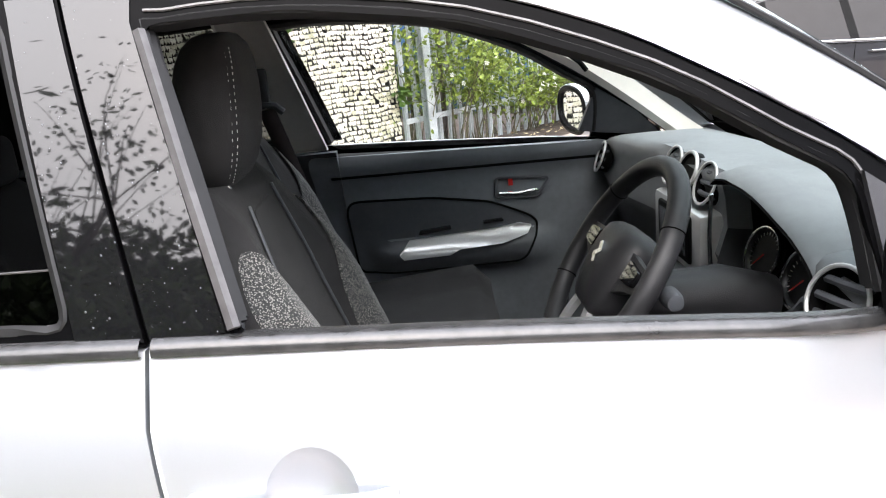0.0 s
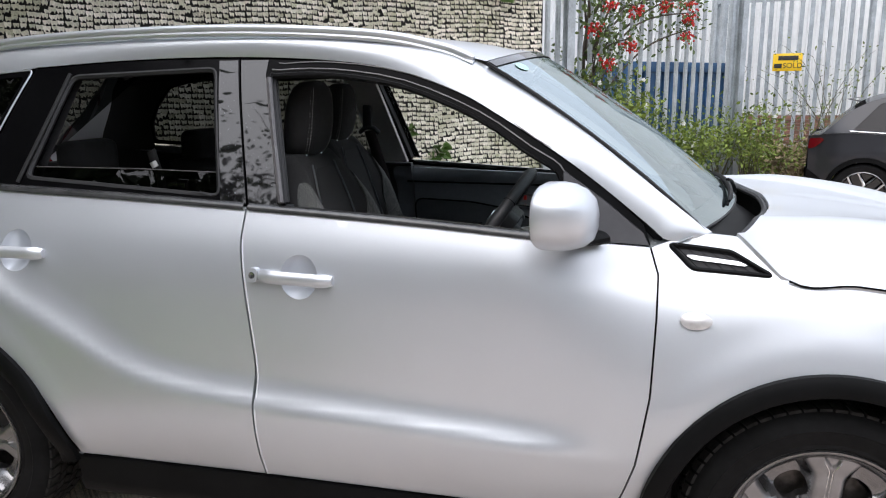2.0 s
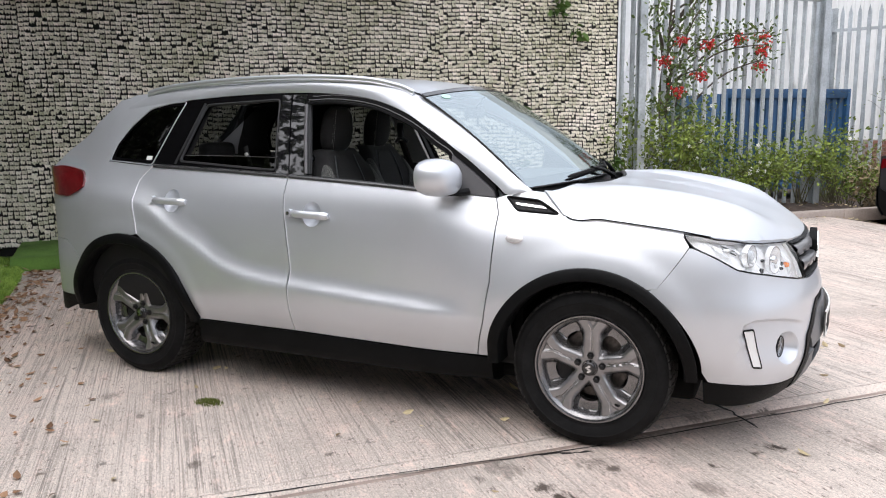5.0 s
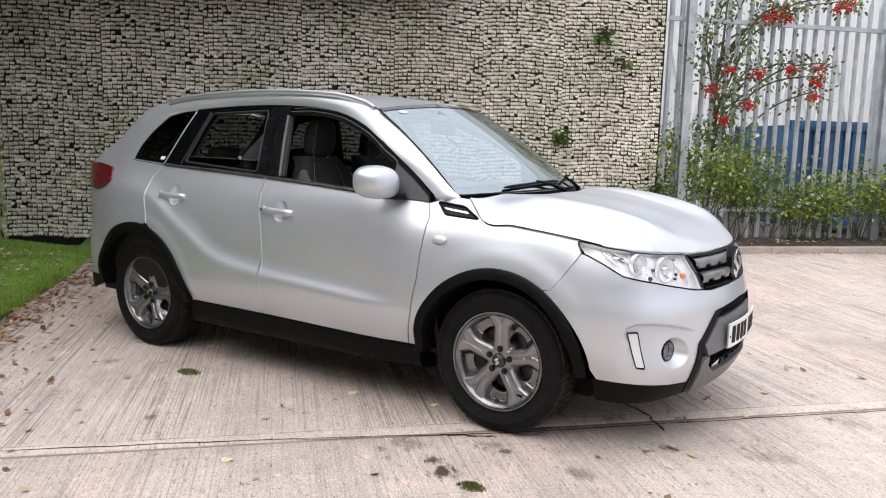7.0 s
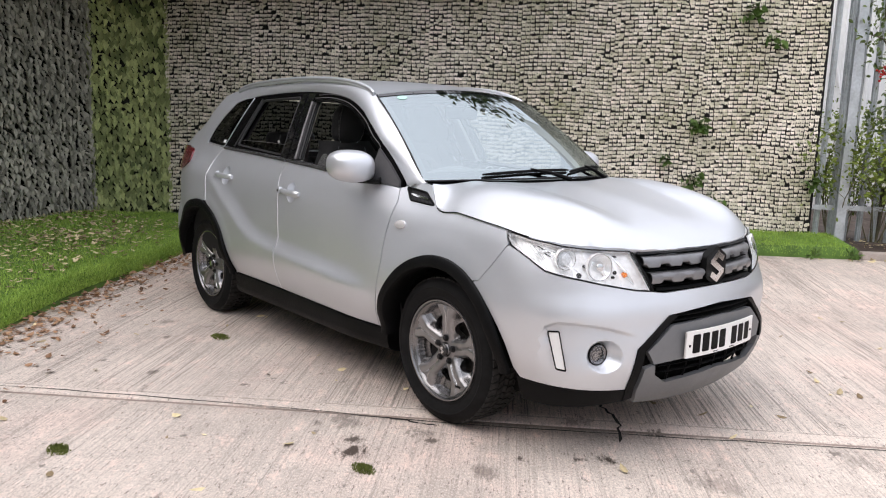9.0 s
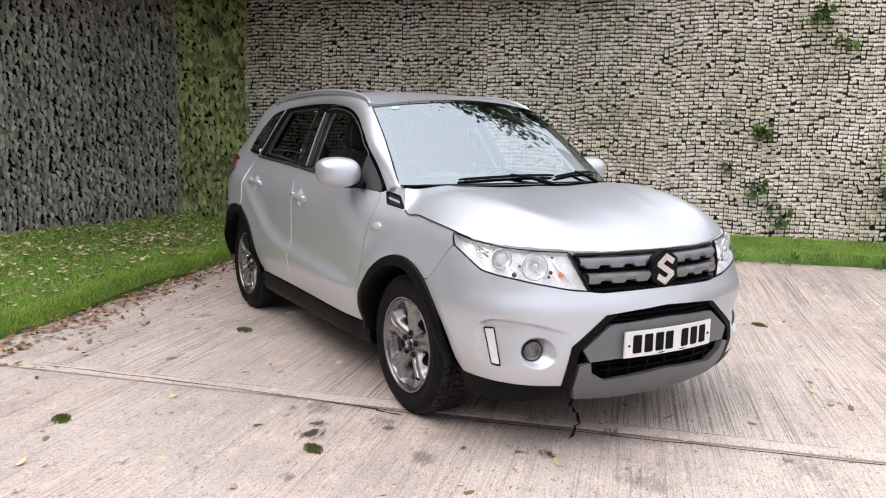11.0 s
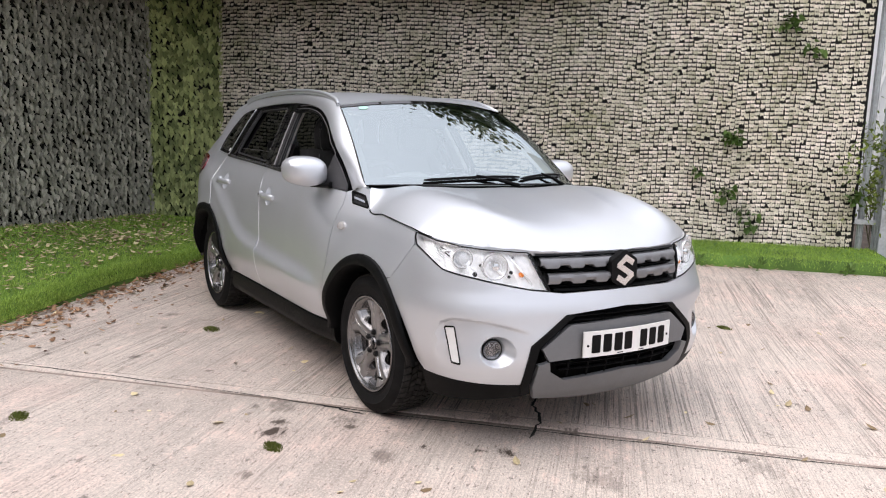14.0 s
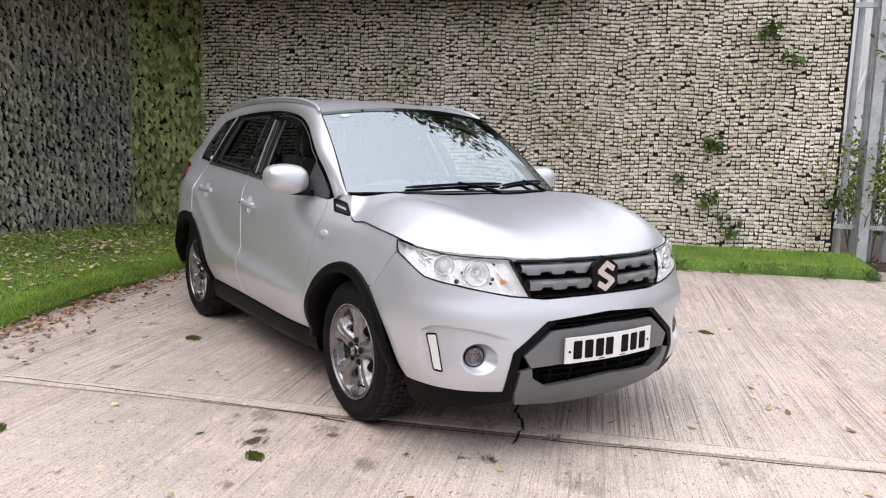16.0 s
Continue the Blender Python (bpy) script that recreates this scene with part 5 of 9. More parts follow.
w0 = wheel("wheel", "grey alloy wheel with a black tyre", -1)
w0.matrix_basis = pose(1.25, -0.80, 0.334, 0, -3, 0)
for x, y, tz, ty in ((-1.25, -0.80, 0, 8), (1.25, 0.80, 180, 20), (-1.25, 0.80, 180, 40)):
    copy_thing(w0, pose(x, y, 0.334, 0, ty, tz))
# ---- the silver car: cabin ----
TRIM = mat("dark_trim", (0.075, 0.081, 0.09), 0.5, var=0.12, scale=10, bump=0.3, bump_scale=1200)
DASH = mat("soft_dash", (0.27, 0.29, 0.30), 0.5, var=0.08, scale=8, bump=0.35, bump_scale=1100)
DOOR_GREY = mat("door_trim_grey", (0.175, 0.19, 0.208), 0.5, var=0.1, scale=8, bump=0.35, bump_scale=1100)
CLOTH = mat("black_cloth", (0.022, 0.0212, 0.0212), 0.95, var=0.15, scale=14, bump=0.5, bump_scale=900, sheen=0.05)
GREY_CLOTH = mat("charcoal_cloth", (0.025, 0.0245, 0.024), 0.95, var=0.12, scale=14, bump=0.5, bump_scale=900, sheen=0.05)
LIGHT_TRIM = mat("pale_pillar_trim", (0.78, 0.76, 0.70), 0.7, var=0.04, bump=0.15, bump_scale=700)
GREY_TRIM = mat("grey_pillar_trim", (0.62, 0.61, 0.58), 0.6, var=0.06, bump=0.2, bump_scale=700)
SATIN = mat("satin_silver", (0.72, 0.73, 0.73), 0.32, 0.5, var=0.04)
LEATHER = mat("black_leather", (0.032, 0.032, 0.034), 0.38, var=0.12, scale=12, bump=0.35, bump_scale=700)
STITCH = mat("white_thread", (0.75, 0.74, 0.70), 0.8, var=0.1)
WEB = mat("belt_webbing", (0.06, 0.046, 0.048), 0.85, var=0.1, bump=0.5, bump_scale=800)
RED = mat("red_mark", (0.55, 0.02, 0.015), 0.4)


def mesh_cloth(name, a, b):
    """Woven mesh: light threads over dark."""
    m = mat(name, a, 0.9, var=0.1, sheen=0.2)
    n, l = m.node_tree.nodes, m.node_tree.links
    p = n["Principled BSDF"]
    old = p.inputs["Base Color"].links[0].from_socket
    v = n.new("ShaderNodeTexVoronoi")
    v.inputs["Scale"].default_value = 380
    l.new(n["Geometry"].outputs["Position"] if "Geometry" in n else n.new("ShaderNodeNewGeometry").outputs["Position"], v.inputs["Vector"])
    r = n.new("ShaderNodeMapRange")
    r.inputs["From Min"].default_value, r.inputs["From Max"].default_value = 0.25, 0.5
    l.new(v.outputs["Distance"], r.inputs["Value"])
    x = n.new("ShaderNodeMix")
    x.data_type = "RGBA"
    x.inputs["B"].default_value = (*b, 1)
    l.new(old, x.inputs["A"])
    l.new(r.outputs["Result"], x.inputs["Factor"])
    l.new(x.outputs["Result"], p.inputs["Base Color"])
    k = n.new("ShaderNodeBump")
    k.inputs["Strength"].default_value, k.inputs["Distance"].default_value, k.invert = 0.6, 0.002, True
    l.new(v.outputs["Distance"], k.inputs["Height"])
    l.new(k.outputs["Normal"], p.inputs["Normal"])
    return m


MESH = mesh_cloth("grey_mesh_cloth", (0.30, 0.29, 0.27), (0.03, 0.033, 0.032))

# darker copy of the cabin trim; the rear's shade is put into its colour
SHADED_TRIM = mat("shaded_trim", (0.018, 0.018, 0.019), 0.7, spec=0.2, var=0.12)
# inner liners close the body
for sgn in (-1, 1):
    for name, out in (("door_liner", [(-1.75, 0.33), (0.90, 0.31), (0.90, 0.99), (0.81, 0.99), (-0.24, 1.058), (-1.14, 1.10), (-1.5, 1.13), (-1.75, 1.14)]),):
        bm = patch(out, lambda a, b, o=0: skin(a, b, o - 0.075 if b < 1.0 else o - 0.06), 0.08, rim=0)
        part(name, flipped(bm) if sgn > 0 else bm, SHADED_TRIM, car)
    bm = patch([(-1.70, 1.13), (-1.45, 1.13), (-1.43, 1.26), (-1.36, 1.35), (-1.26, 1.43), (-1.0, 1.46), (-0.98, 1.50), (-1.3, 1.495), (-1.50, 1.46)], lambda a, b, o=0: skin(a, b, o - 0.04), 0.06, rim=0)
    part("rear_pillar_trim", flipped(bm) if sgn > 0 else bm, SHADED_TRIM, car)
    bm = patch([(-1.14, 1.12), (-0.94, 1.12), (-0.87, 1.47), (-1.03, 1.48)], lambda a, b, o=0: skin(a, b, o - 0.05), 0.08, rim=0.0)
    part("centre_pillar_trim", flipped(bm) if sgn > 0 else bm, SHADED_TRIM, car)
    bm = patch([(-0.33, 1.09), (-0.19, 1.09), (-0.285, 1.47), (-0.42, 1.47)], lambda a, b, o=0: skin(a, b, o - 0.055), 0.08, rim=0.03)
    part("door_pillar_trim", flipped(bm) if sgn > 0 else bm, GREY_TRIM, car, "grey door pillar trim")
    bm = patch([(-0.34, 0.35), (-0.16, 0.35), (-0.16, 1.09), (-0.33, 1.09)], lambda a, b, o=0: skin(a, b, o - 0.10), 0.1, rim=0.04)
    part("lower_pillar_trim", flipped(bm) if sgn > 0 else bm, TRIM, car)
    rows = []
    for p, q in zip(lo3[:32], up3[:32]):
        rows.append([p + Vector((-0.02, 0.06, -0.01)), p.lerp(q, 0.5) + Vector((-0.03, 0.07, -0.03)), q + Vector((-0.03, 0.03, -0.02))])
    bm = bmesh.new()
    loft(bm, rows)
    part("screen_pillar_trim", flipped(bm) if sgn > 0 else bm, LIGHT_TRIM, car, "pale screen pillar trim")
    rows = [[p + Vector((0, 0.05, -0.012)), p.lerp(q, 0.6) + Vector((0, 0.07, -0.02)), q + Vector((0, 0.04, -0.03))] for p, q in zip(lo3[30:], up3[30:])]
    bm = bmesh.new()
    loft(bm, rows)
    part("roof_edge_trim", flipped(bm) if sgn > 0 else bm, SHADED_TRIM, car)
    ln = [p + Vector((0, 0.045, -0.012)) for p in lo3[5:46]]
    bm = tube(bmesh.new(), ln, 0.014, 6)
    part("door_seal", flipped(bm) if sgn > 0 else bm, SEAL, car)
bm = bmesh.new()
box(bm, -1.85, 1.0, -0.70, 0.70, 0.28, 0.33, 0.01)
box(bm, -1.5, 0.75, -0.12, 0.12, 0.33, 0.45, 0.03)
part("cabin_floor", bm, CLOTH, car)
bm = bmesh.new()
box(bm, 0.86, 0.93, -0.70, 0.70, 0.30, 1.0, 0.01)
part("bulkhead", bm, DARK, car)
bm = bmesh.new()
box(bm, -1.95, -1.90, -0.66, 0.66, 0.3, 1.08, 0.01)
part("tailgate_trim", bm, SHADED_TRIM, car)


# seats
def seat_back(yc, w, z0, z1, x_of, thick, wing=0.055, n=13):
    bm = bmesh.new()
    rows = []
    zs = np.linspace(z0, z1, 15)
    for z in zs:
        t = (z - z0) / (z1 - z0)
        half = w / 2 * (1 - 0.30 * ease(0.72, 1.0, t) - 0.06 * (1 - t))
        row = []
        for i in range(n):
            a = -1 + 2 * i / (n - 1)
            bol = wing * ease(0.45, 0.78, abs(a)) * ease(1.02, 0.6, t)
            edge = -0.05 * ease(0.85, 1.0, abs(a))
            row.append(Vector((x_of(t) + bol + edge - 0.02 * ease(0.93, 1.0, t), yc + a * half, z)))
        for i in range(n):
            a = 1 - 2 * i / (n - 1)
            row.append(Vector((x_of(t) - thick * (1 - 0.35 * t) + 0.04 * abs(a) ** 3, yc + a * half * 0.94, z)))
        rows.append(row)
    loft(bm, rows, True)
    top = bm.verts[-2 * n:]
    bm.faces.new([v for v in top])
    bmesh.ops.recalc_face_normals(bm, faces=bm.faces[:])
    return bm


back_x = lambda t: 0.045 - 0.235 * t - 0.015 * math.sin(math.pi * t)


def front_seat(yc, back=0.0):
    s = part("front_seat", seat_back(yc, 0.53, 0.58, 1.215, back_x, 0.15), CLOTH, car, "black cloth front seat with grey mesh inserts", 60)
    # cushion
    bm = bmesh.new()
    rows = []
    for x in np.linspace(-0.12, 0.42, 12):
        t = (x + 0.12) / 0.54
        row = []
        for i in range(13):
            a = -1 + 2 * i / 12
            z = 0.655 + 0.045 * t + 0.035 * ease(0.5, 0.85, abs(a)) - 0.05 * ease(0.88, 1.0, abs(a)) - 0.06 * ease(0.9, 1.0, t)
            row.append(Vector((x, yc + a * 0.265, z)))
        row += [Vector((x, yc + 0.25, 0.45)), Vector((x, yc - 0.25, 0.45))]
        rows.append(row)
    loft(bm, rows, True)
    bm.faces.new(bm.verts[-15:])
    bmesh.ops.recalc_face_normals(bm, faces=bm.faces[:])
    part("seat_cushion", bm, CLOTH, s, "", 60)

    def face(a, t, o=0.0):
        half = 0.265 * (1 - 0.30 * ease(0.72, 1.0, t) - 0.06 * (1 - t))
        bol = 0.055 * ease(0.45, 0.78, abs(a)) * ease(1.02, 0.6, t)
        bol -= 0.05 * ease(0.85, 1.0, abs(a))
        return Vector((back_x(t) + bol + 0.004 + o, yc + a * half, 0.58 + 0.635 * t))
    part("seat_panel", patch(rounded([(-0.44, 0.12), (0.44, 0.12), (0.40, 0.93), (-0.40, 0.93)], 0.1), face, 0.05, rim=0.004), GREY_CLOTH, s, "charcoal cloth centre panel", 60)
    for sg in (-1, 1):
        wing = [(0.54 * sg, 0.36), (0.99 * sg, 0.36), (0.99 * sg, 0.76), (0.92 * sg, 0.90), (0.80 * sg, 0.84), (0.60 * sg, 0.62)]
        part("mesh_insert", patch(rounded(wing, 0.05), lambda a, t, o=0.0: face(a, t, o + 0.003), 0.03, rim=0.004), MESH, s, "grey woven mesh insert", 60)
        part("seam", tube(bmesh.new(), [face(0.48 * sg, t, 0.002) for t in np.linspace(0.1, 0.95, 16)], 0.003, 5), TRIM, s)
    # headrest
    bm = bmesh.new()
    rows = []
    for z, k, dx in ((1.188, 0.50, 0.03), (1.197, 0.72, 0.027), (1.216, 0.88, 0.02), (1.25, 0.98, 0.008), (1.295, 1.0, -0.002), (1.335, 0.95, -0.010), (1.37, 0.84, -0.018), (1.395, 0.66, -0.024), (1.41, 0.40, -0.028), (1.414, 0.15, -0.03)):
        row = []
        for i in range(24):
            a = 2 * math.pi * i / 24
            ca, sa = math.cos(a), math.sin(a)
            row.append(Vector((-0.222 - 0.55 * dx + 0.062 * math.copysign(abs(ca) ** 0.85, ca) * k ** 0.8 + 0.01 * sa * sa, yc + 0.108 * math.copysign(abs(sa) ** 0.75, sa) * k ** 0.8, z + 0.02)))
        rows.append(row)
    loft(bm, rows, True)
    bm.faces.new(bm.verts[-24:])
    bm.faces.new(bm.verts[:24])
    bmesh.ops.recalc_face_normals(bm, faces=bm.faces[:])
    h = part("headrest", bm, CLOTH, s, "black cloth headrest with double white stitching", 70)
    for sg in (-1, 1):
        for off in (0.0, 0.011):
            arc_ = []
            for z, k, dx in ((1.197, 0.72, 0.027), (1.216, 0.88, 0.02), (1.25, 0.98, 0.008), (1.295, 1.0, -0.002), (1.335, 0.95, -0.010), (1.37, 0.84, -0.018), (1.395, 0.66, -0.024)):
                sa = 0.74
                ca = 0.67
                arc_.append(Vector((-0.222 - 0.55 * dx + 0.062 * ca ** 0.85 * k ** 0.8 + 0.005 - off * 0.55, yc + sg * (0.108 * sa ** 0.75 * k ** 0.8 + 0.002 + off * 0.5), z + 0.02)))
            pts = spline(arc_, 8)
            bm = bmesh.new()
            for i in range(0, len(pts) - 1, 2):
                tube(bm, [pts[i], pts[i].lerp(pts[i + 1], 0.8)], 0.0007, 4)
            tagged(part("stitching", bm, STITCH, h, "dashed white stitching"), kind="stuff")
    for sg in (-1, 1):
        part("headrest_post", tube(bmesh.new(), [(-0.205, yc + 0.06 * sg, 1.15), (-0.21, yc + 0.06 * sg, 1.22)], 0.006, 8), CHROME, h)
    s.location.x = back
    return s


front_seat(-0.36)
front_seat(0.36, -0.17)
rb_x = lambda t: -0.80 - 0.20 * t
for yc, w in ((-0.37, 0.54), (0.37, 0.54)):
    s = part("rear_seat", seat_back(yc, w, 0.60, 1.13, rb_x, 0.12, 0.03), CLOTH, car, "black cloth rear seat back", 60)
    bm = bmesh.new()
    box(bm, -1.06, -0.97, yc - 0.12, yc + 0.12, 1.12, 1.25, 0.035, seg=4)
    part("rear_headrest", bm, CLOTH, s, "", 60)
bm = bmesh.new()
box(bm, -0.86, -0.36, -0.64, 0.64, 0.48, 0.64, 0.04, seg=4)
part("rear_bench", bm, CLOTH, car, "black cloth rear bench cushion", 60)
bm = bmesh.new()
box(bm, -1.88, -1.04, -0.62, 0.62, 1.02, 1.04, 0.008)
part("parcel_shelf", bm, SHADED_TRIM, car)

# belts
def strap(pts, w, axis):
    bm = bmesh.new()
    a = Vector(axis).normalized() * (w / 2)
    pts = spline(pts, 6)
    n = Vector((0, 0.002, 0))
    loft(bm, [[p - a, p + a, p + a + n, p - a + n] for p in pts], True)
    bmesh.ops.recalc_face_normals(bm, faces=bm.faces[:])
    return bm


for sgn in (1, -1):
    f = (lambda b: b) if sgn > 0 else flipped
    belt_ob = part("seat_belt", f(strap([(-0.325, 0.565, 1.235), (-0.30, 0.60, 1.12), (-0.275, 0.63, 1.0), (-0.255, 0.655, 0.85)], 0.047, (1, 0.0, 0.2))), WEB, car, "black seat belt at the door pillar", 180)
    bm = bmesh.new()
    tube(bm, [(-0.368, 0.563, 1.225), (-0.345, 0.556, 1.245), (-0.325, 0.553, 1.25), (-0.30, 0.556, 1.245), (-0.28, 0.563, 1.225)], 0.010, 8)
    box(bm, -0.35, -0.31, 0.548, 0.572, 1.245, 1.345, 0.008)
    part("belt_guide", f(bm), TRIM, belt_ob, "black belt guide")
    part("belt_clip", f(tube(bmesh.new(), [(-0.27, 0.65, 0.862), (-0.235, 0.65, 0.842)], 0.004, 6)), CHROME, belt_ob)
rbelt = part("rear_seat_belt", strap([(-0.625, -0.60, 1.235), (-0.60, -0.62, 1.196), (-0.575, -0.62, 1.09), (-0.56, -0.62, 0.9)], 0.03, (1, 0, 0.45)), mat("grey_webbing", (0.012, 0.012, 0.012), 0.9, spec=0.05, bump=0.4, bump_scale=800), car, "grey rear seat belt with a white tag", 180)
part("belt_tag", strap([(-0.607, -0.6235, 1.203), (-0.598, -0.6235, 1.188)], 0.022, (1, 0, 0.45)), mat("tag_cloth", (0.42, 0.42, 0.41), 0.8, var=0.1), rbelt, "white care tag", 180)

# passenger's door trim
LD = front_doors[1]


def trim_at(x, z, o=0.0):
    """Inner face of the left-hand front door."""
    ledge = 0.03 * ease(0.99, 1.03, z) * ease(1.10, 1.05, z)
    arm = 0.055 * ease(0.80, 0.765, z) * ease(0.66, 0.73, z) * ease(-0.12, -0.02, x) * ease(0.50, 0.36, x)
    return Vector((x, 0.705 - ledge - arm - 0.012 * ease(0.95, 1.0, z) - o, z))


inner = part("door_trim", patch(rounded([(-0.20, 0.36), (0.70, 0.36), (0.78, 0.7), (0.74, 0.99), (0.62, 1.045), (-0.25, 1.072)], 0.02), trim_at, 0.025, rim=0.03), DOOR_GREY, LD, "dark grey moulded door trim", 50)
pocket = [(-0.14, 0.70), (-0.16, 0.90), (-0.14, 0.925), (0.10, 0.915), (0.28, 0.885), (0.40, 0.83), (0.42, 0.80), (0.36, 0.70)]
part("trim_insert", patch(rounded(pocket, 0.03), lambda a, b, o=0: trim_at(a, b, o + 0.006), 0.025, rim=0.008), TRIM, inner, "black fabric door insert", 50)
part("insert_seam", tube(bmesh.new(), [trim_at(a, b, 0.006) for a, b in finely(rounded(pocket, 0.03), 0.03)], 0.004, 5, True), DARK, inner)
bar = [(0.0, 0.748), (-0.012, 0.762), (0.02, 0.792), (0.28, 0.802), (0.36, 0.812), (0.395, 0.803), (0.38, 0.785), (0.30, 0.77), (0.17, 0.765), (0.14, 0.75)]
part("door_pull", patch(bar, lambda a, b, o=0: trim_at(a, b, o + 0.022), 0.012, rim=0.024), SATIN, inner, "satin silver armrest bar", 50)
part("window_switch", poly_prism(bmesh.new(), rounded([(0.05, 0.806), (0.15, 0.815), (0.15, 0.825), (0.055, 0.818)], 0.004), lambda a, b, d: trim_at(a, b, d), 0.0, 0.02), BLACK_GLOSS, inner)
part("window_switch", poly_prism(bmesh.new(), rounded([(0.25, 0.822), (0.31, 0.824), (0.31, 0.832), (0.25, 0.830)], 0.003), lambda a, b, d: trim_at(a, b, d), 0.0, 0.02), BLACK_GLOSS, inner)
hb = rounded([(0.295, 0.893), (0.30, 0.955), (0.46, 0.945), (0.425, 0.888)], 0.012)
hand = part("inner_handle", patch(hb, lambda a, b, o=0: trim_at(a, b, o + 0.003 - 0.010), 0.03, rim=0.0), DARK, inner, "door release in a black recess", 50)
part("handle_surround", tube(bmesh.new(), [trim_at(a, b, 0.004) for a, b in finely(hb, 0.03)], 0.005, 6, True), TRIM, hand)
part("release_lever", tube(bmesh.new(), [trim_at(a, b, 0.012) for a, b in ((0.305, 0.91), (0.36, 0.905), (0.42, 0.912))], 0.006, 8), CHROME, hand, "chrome release lever")
part("lock_mark", poly_prism(bmesh.new(), [(0.335, 0.93), (0.348, 0.93), (0.348, 0.95), (0.335, 0.95)], lambda a, b, d: trim_at(a, b, d), 0.0, 0.012), RED, hand, "red lock mark")
part("inner_mirror_base", patch([(0.56, 1.07), (0.60, 1.20), (0.72, 1.12), (0.80, 1.04), (0.62, 1.06)], lambda a, b, o=0: Vector((a, -skin(a, b, -0.05).y - o, b)), 0.05, rim=0.02), TRIM, inner)
part("inner_belt_seal", tube(bmesh.new(), [Vector((x, 0.69, belt(x) - 0.026)) for x in np.linspace(-0.2, 0.62, 12)], 0.010, 6), SEAL, inner)
for x in (0.03, 0.30):
    part("trim_crease", tube(bmesh.new(), [trim_at(a, 1.0 - 0.012 * (a - x), 0.001) for a in np.linspace(-0.19, 0.60, 14)], 0.003, 5), DARK, inner)

# dashboard
dash_top = smooth_curve([(-0.72, 1.02), (-0.62, 1.05), (-0.53, 1.07), (-0.3, 1.09), (0.0, 1.097), (0.3, 1.09), (0.6, 1.065), (0.72, 1.04)])
hood_lip = smooth_curve([(-0.58, 0.985), (-0.55, 1.02), (-0.50, 1.05), (-0.42, 1.075), (-0.34, 1.093), (-0.275, 1.098), (-0.20, 1.095), (-0.17, 1.085), (-0.15, 1.06)])
hood_floor = smooth_curve([(-0.58, 0.985), (-0.545, 0.985), (-0.51, 0.955), (-0.473, 0.93), (-0.40, 0.905), (-0.34, 0.89), (-0.25, 0.88), (-0.15, 0.88)])
bm, liner = bmesh.new(), bmesh.new()
rows, inner_rows = [], []
ys = list(np.linspace(-0.72, -0.57, 8)) + list(np.linspace(-0.558, -0.165, 28)) + list(np.linspace(-0.155, 0.72, 30))
for y in ys:
    zt = dash_top(y)
    if -0.559 < y < -0.164:
        zl, zf = hood_lip(y), hood_floor(y)
        rows.append([Vector((0.97 - 0.05 * (y / 0.7) ** 2, y, 1.05)), Vector((0.85, y, zt)), Vector((0.74, y, max(zt, zl) + 0.004)), Vector((0.68, y, zl + 0.020)), Vector((0.633, y, zl + 0.010)),
                     Vector((0.625, y, zl)), Vector((0.70, y, zl - 0.008)), Vector((0.71, y, (zl + zf) / 2)), Vector((0.69, y, zf + 0.004)), Vector((0.627, y, zf - 0.004)), Vector((0.68, y, 0.75)), Vector((0.75, y, 0.6))])
        inner_rows.append([p + Vector((-0.003, 0, d)) for p, d in zip(rows[-1][5:10], (-0.003, -0.003, 0, 0.003, 0.003))])
    else:
        xe = 0.648 - 0.035 * ease(0.2, 0.5, abs(y)) + 0.02 * ease(0.5, 0.72, abs(y))
        rows.append([Vector((0.97 - 0.05 * (y / 0.7) ** 2, y, 1.05)), Vector((0.85, y, zt - 0.003)), Vector((0.74, y, zt)), Vector((0.66, y, zt)), Vector((xe + 0.012, y, zt - 0.004)),
                     Vector((xe, y, zt - 0.018)), Vector((xe + 0.008, y, zt - 0.05)), Vector((xe + 0.013, y, 0.985)), Vector((xe - 0.004, y, 0.93)), Vector((xe + 0.015, y, 0.88)), Vector((0.68, y, 0.75)), Vector((0.75, y, 0.6))])
loft(bm, rows)
bmesh.ops.recalc_face_normals(bm, faces=bm.faces[:])
dash = part("dashboard", bm, [DASH, TRIM], car, "grey moulded dashboard with round vents", 60)
for f in dash.data.polygons:
    if f.center.z < 0.955 and f.center.x < 0.72:
        f.material_index = 1
loft(liner, inner_rows)
bmesh.ops.recalc_face_normals(liner, faces=liner.faces[:])
cluster = part("instrument_panel", liner, DARK, dash, "unlit instrument panel with two dials in a dark hood", 50)
DIAL = mat("dial_face", (0.012, 0.012, 0.014), 0.3, var=0.2)
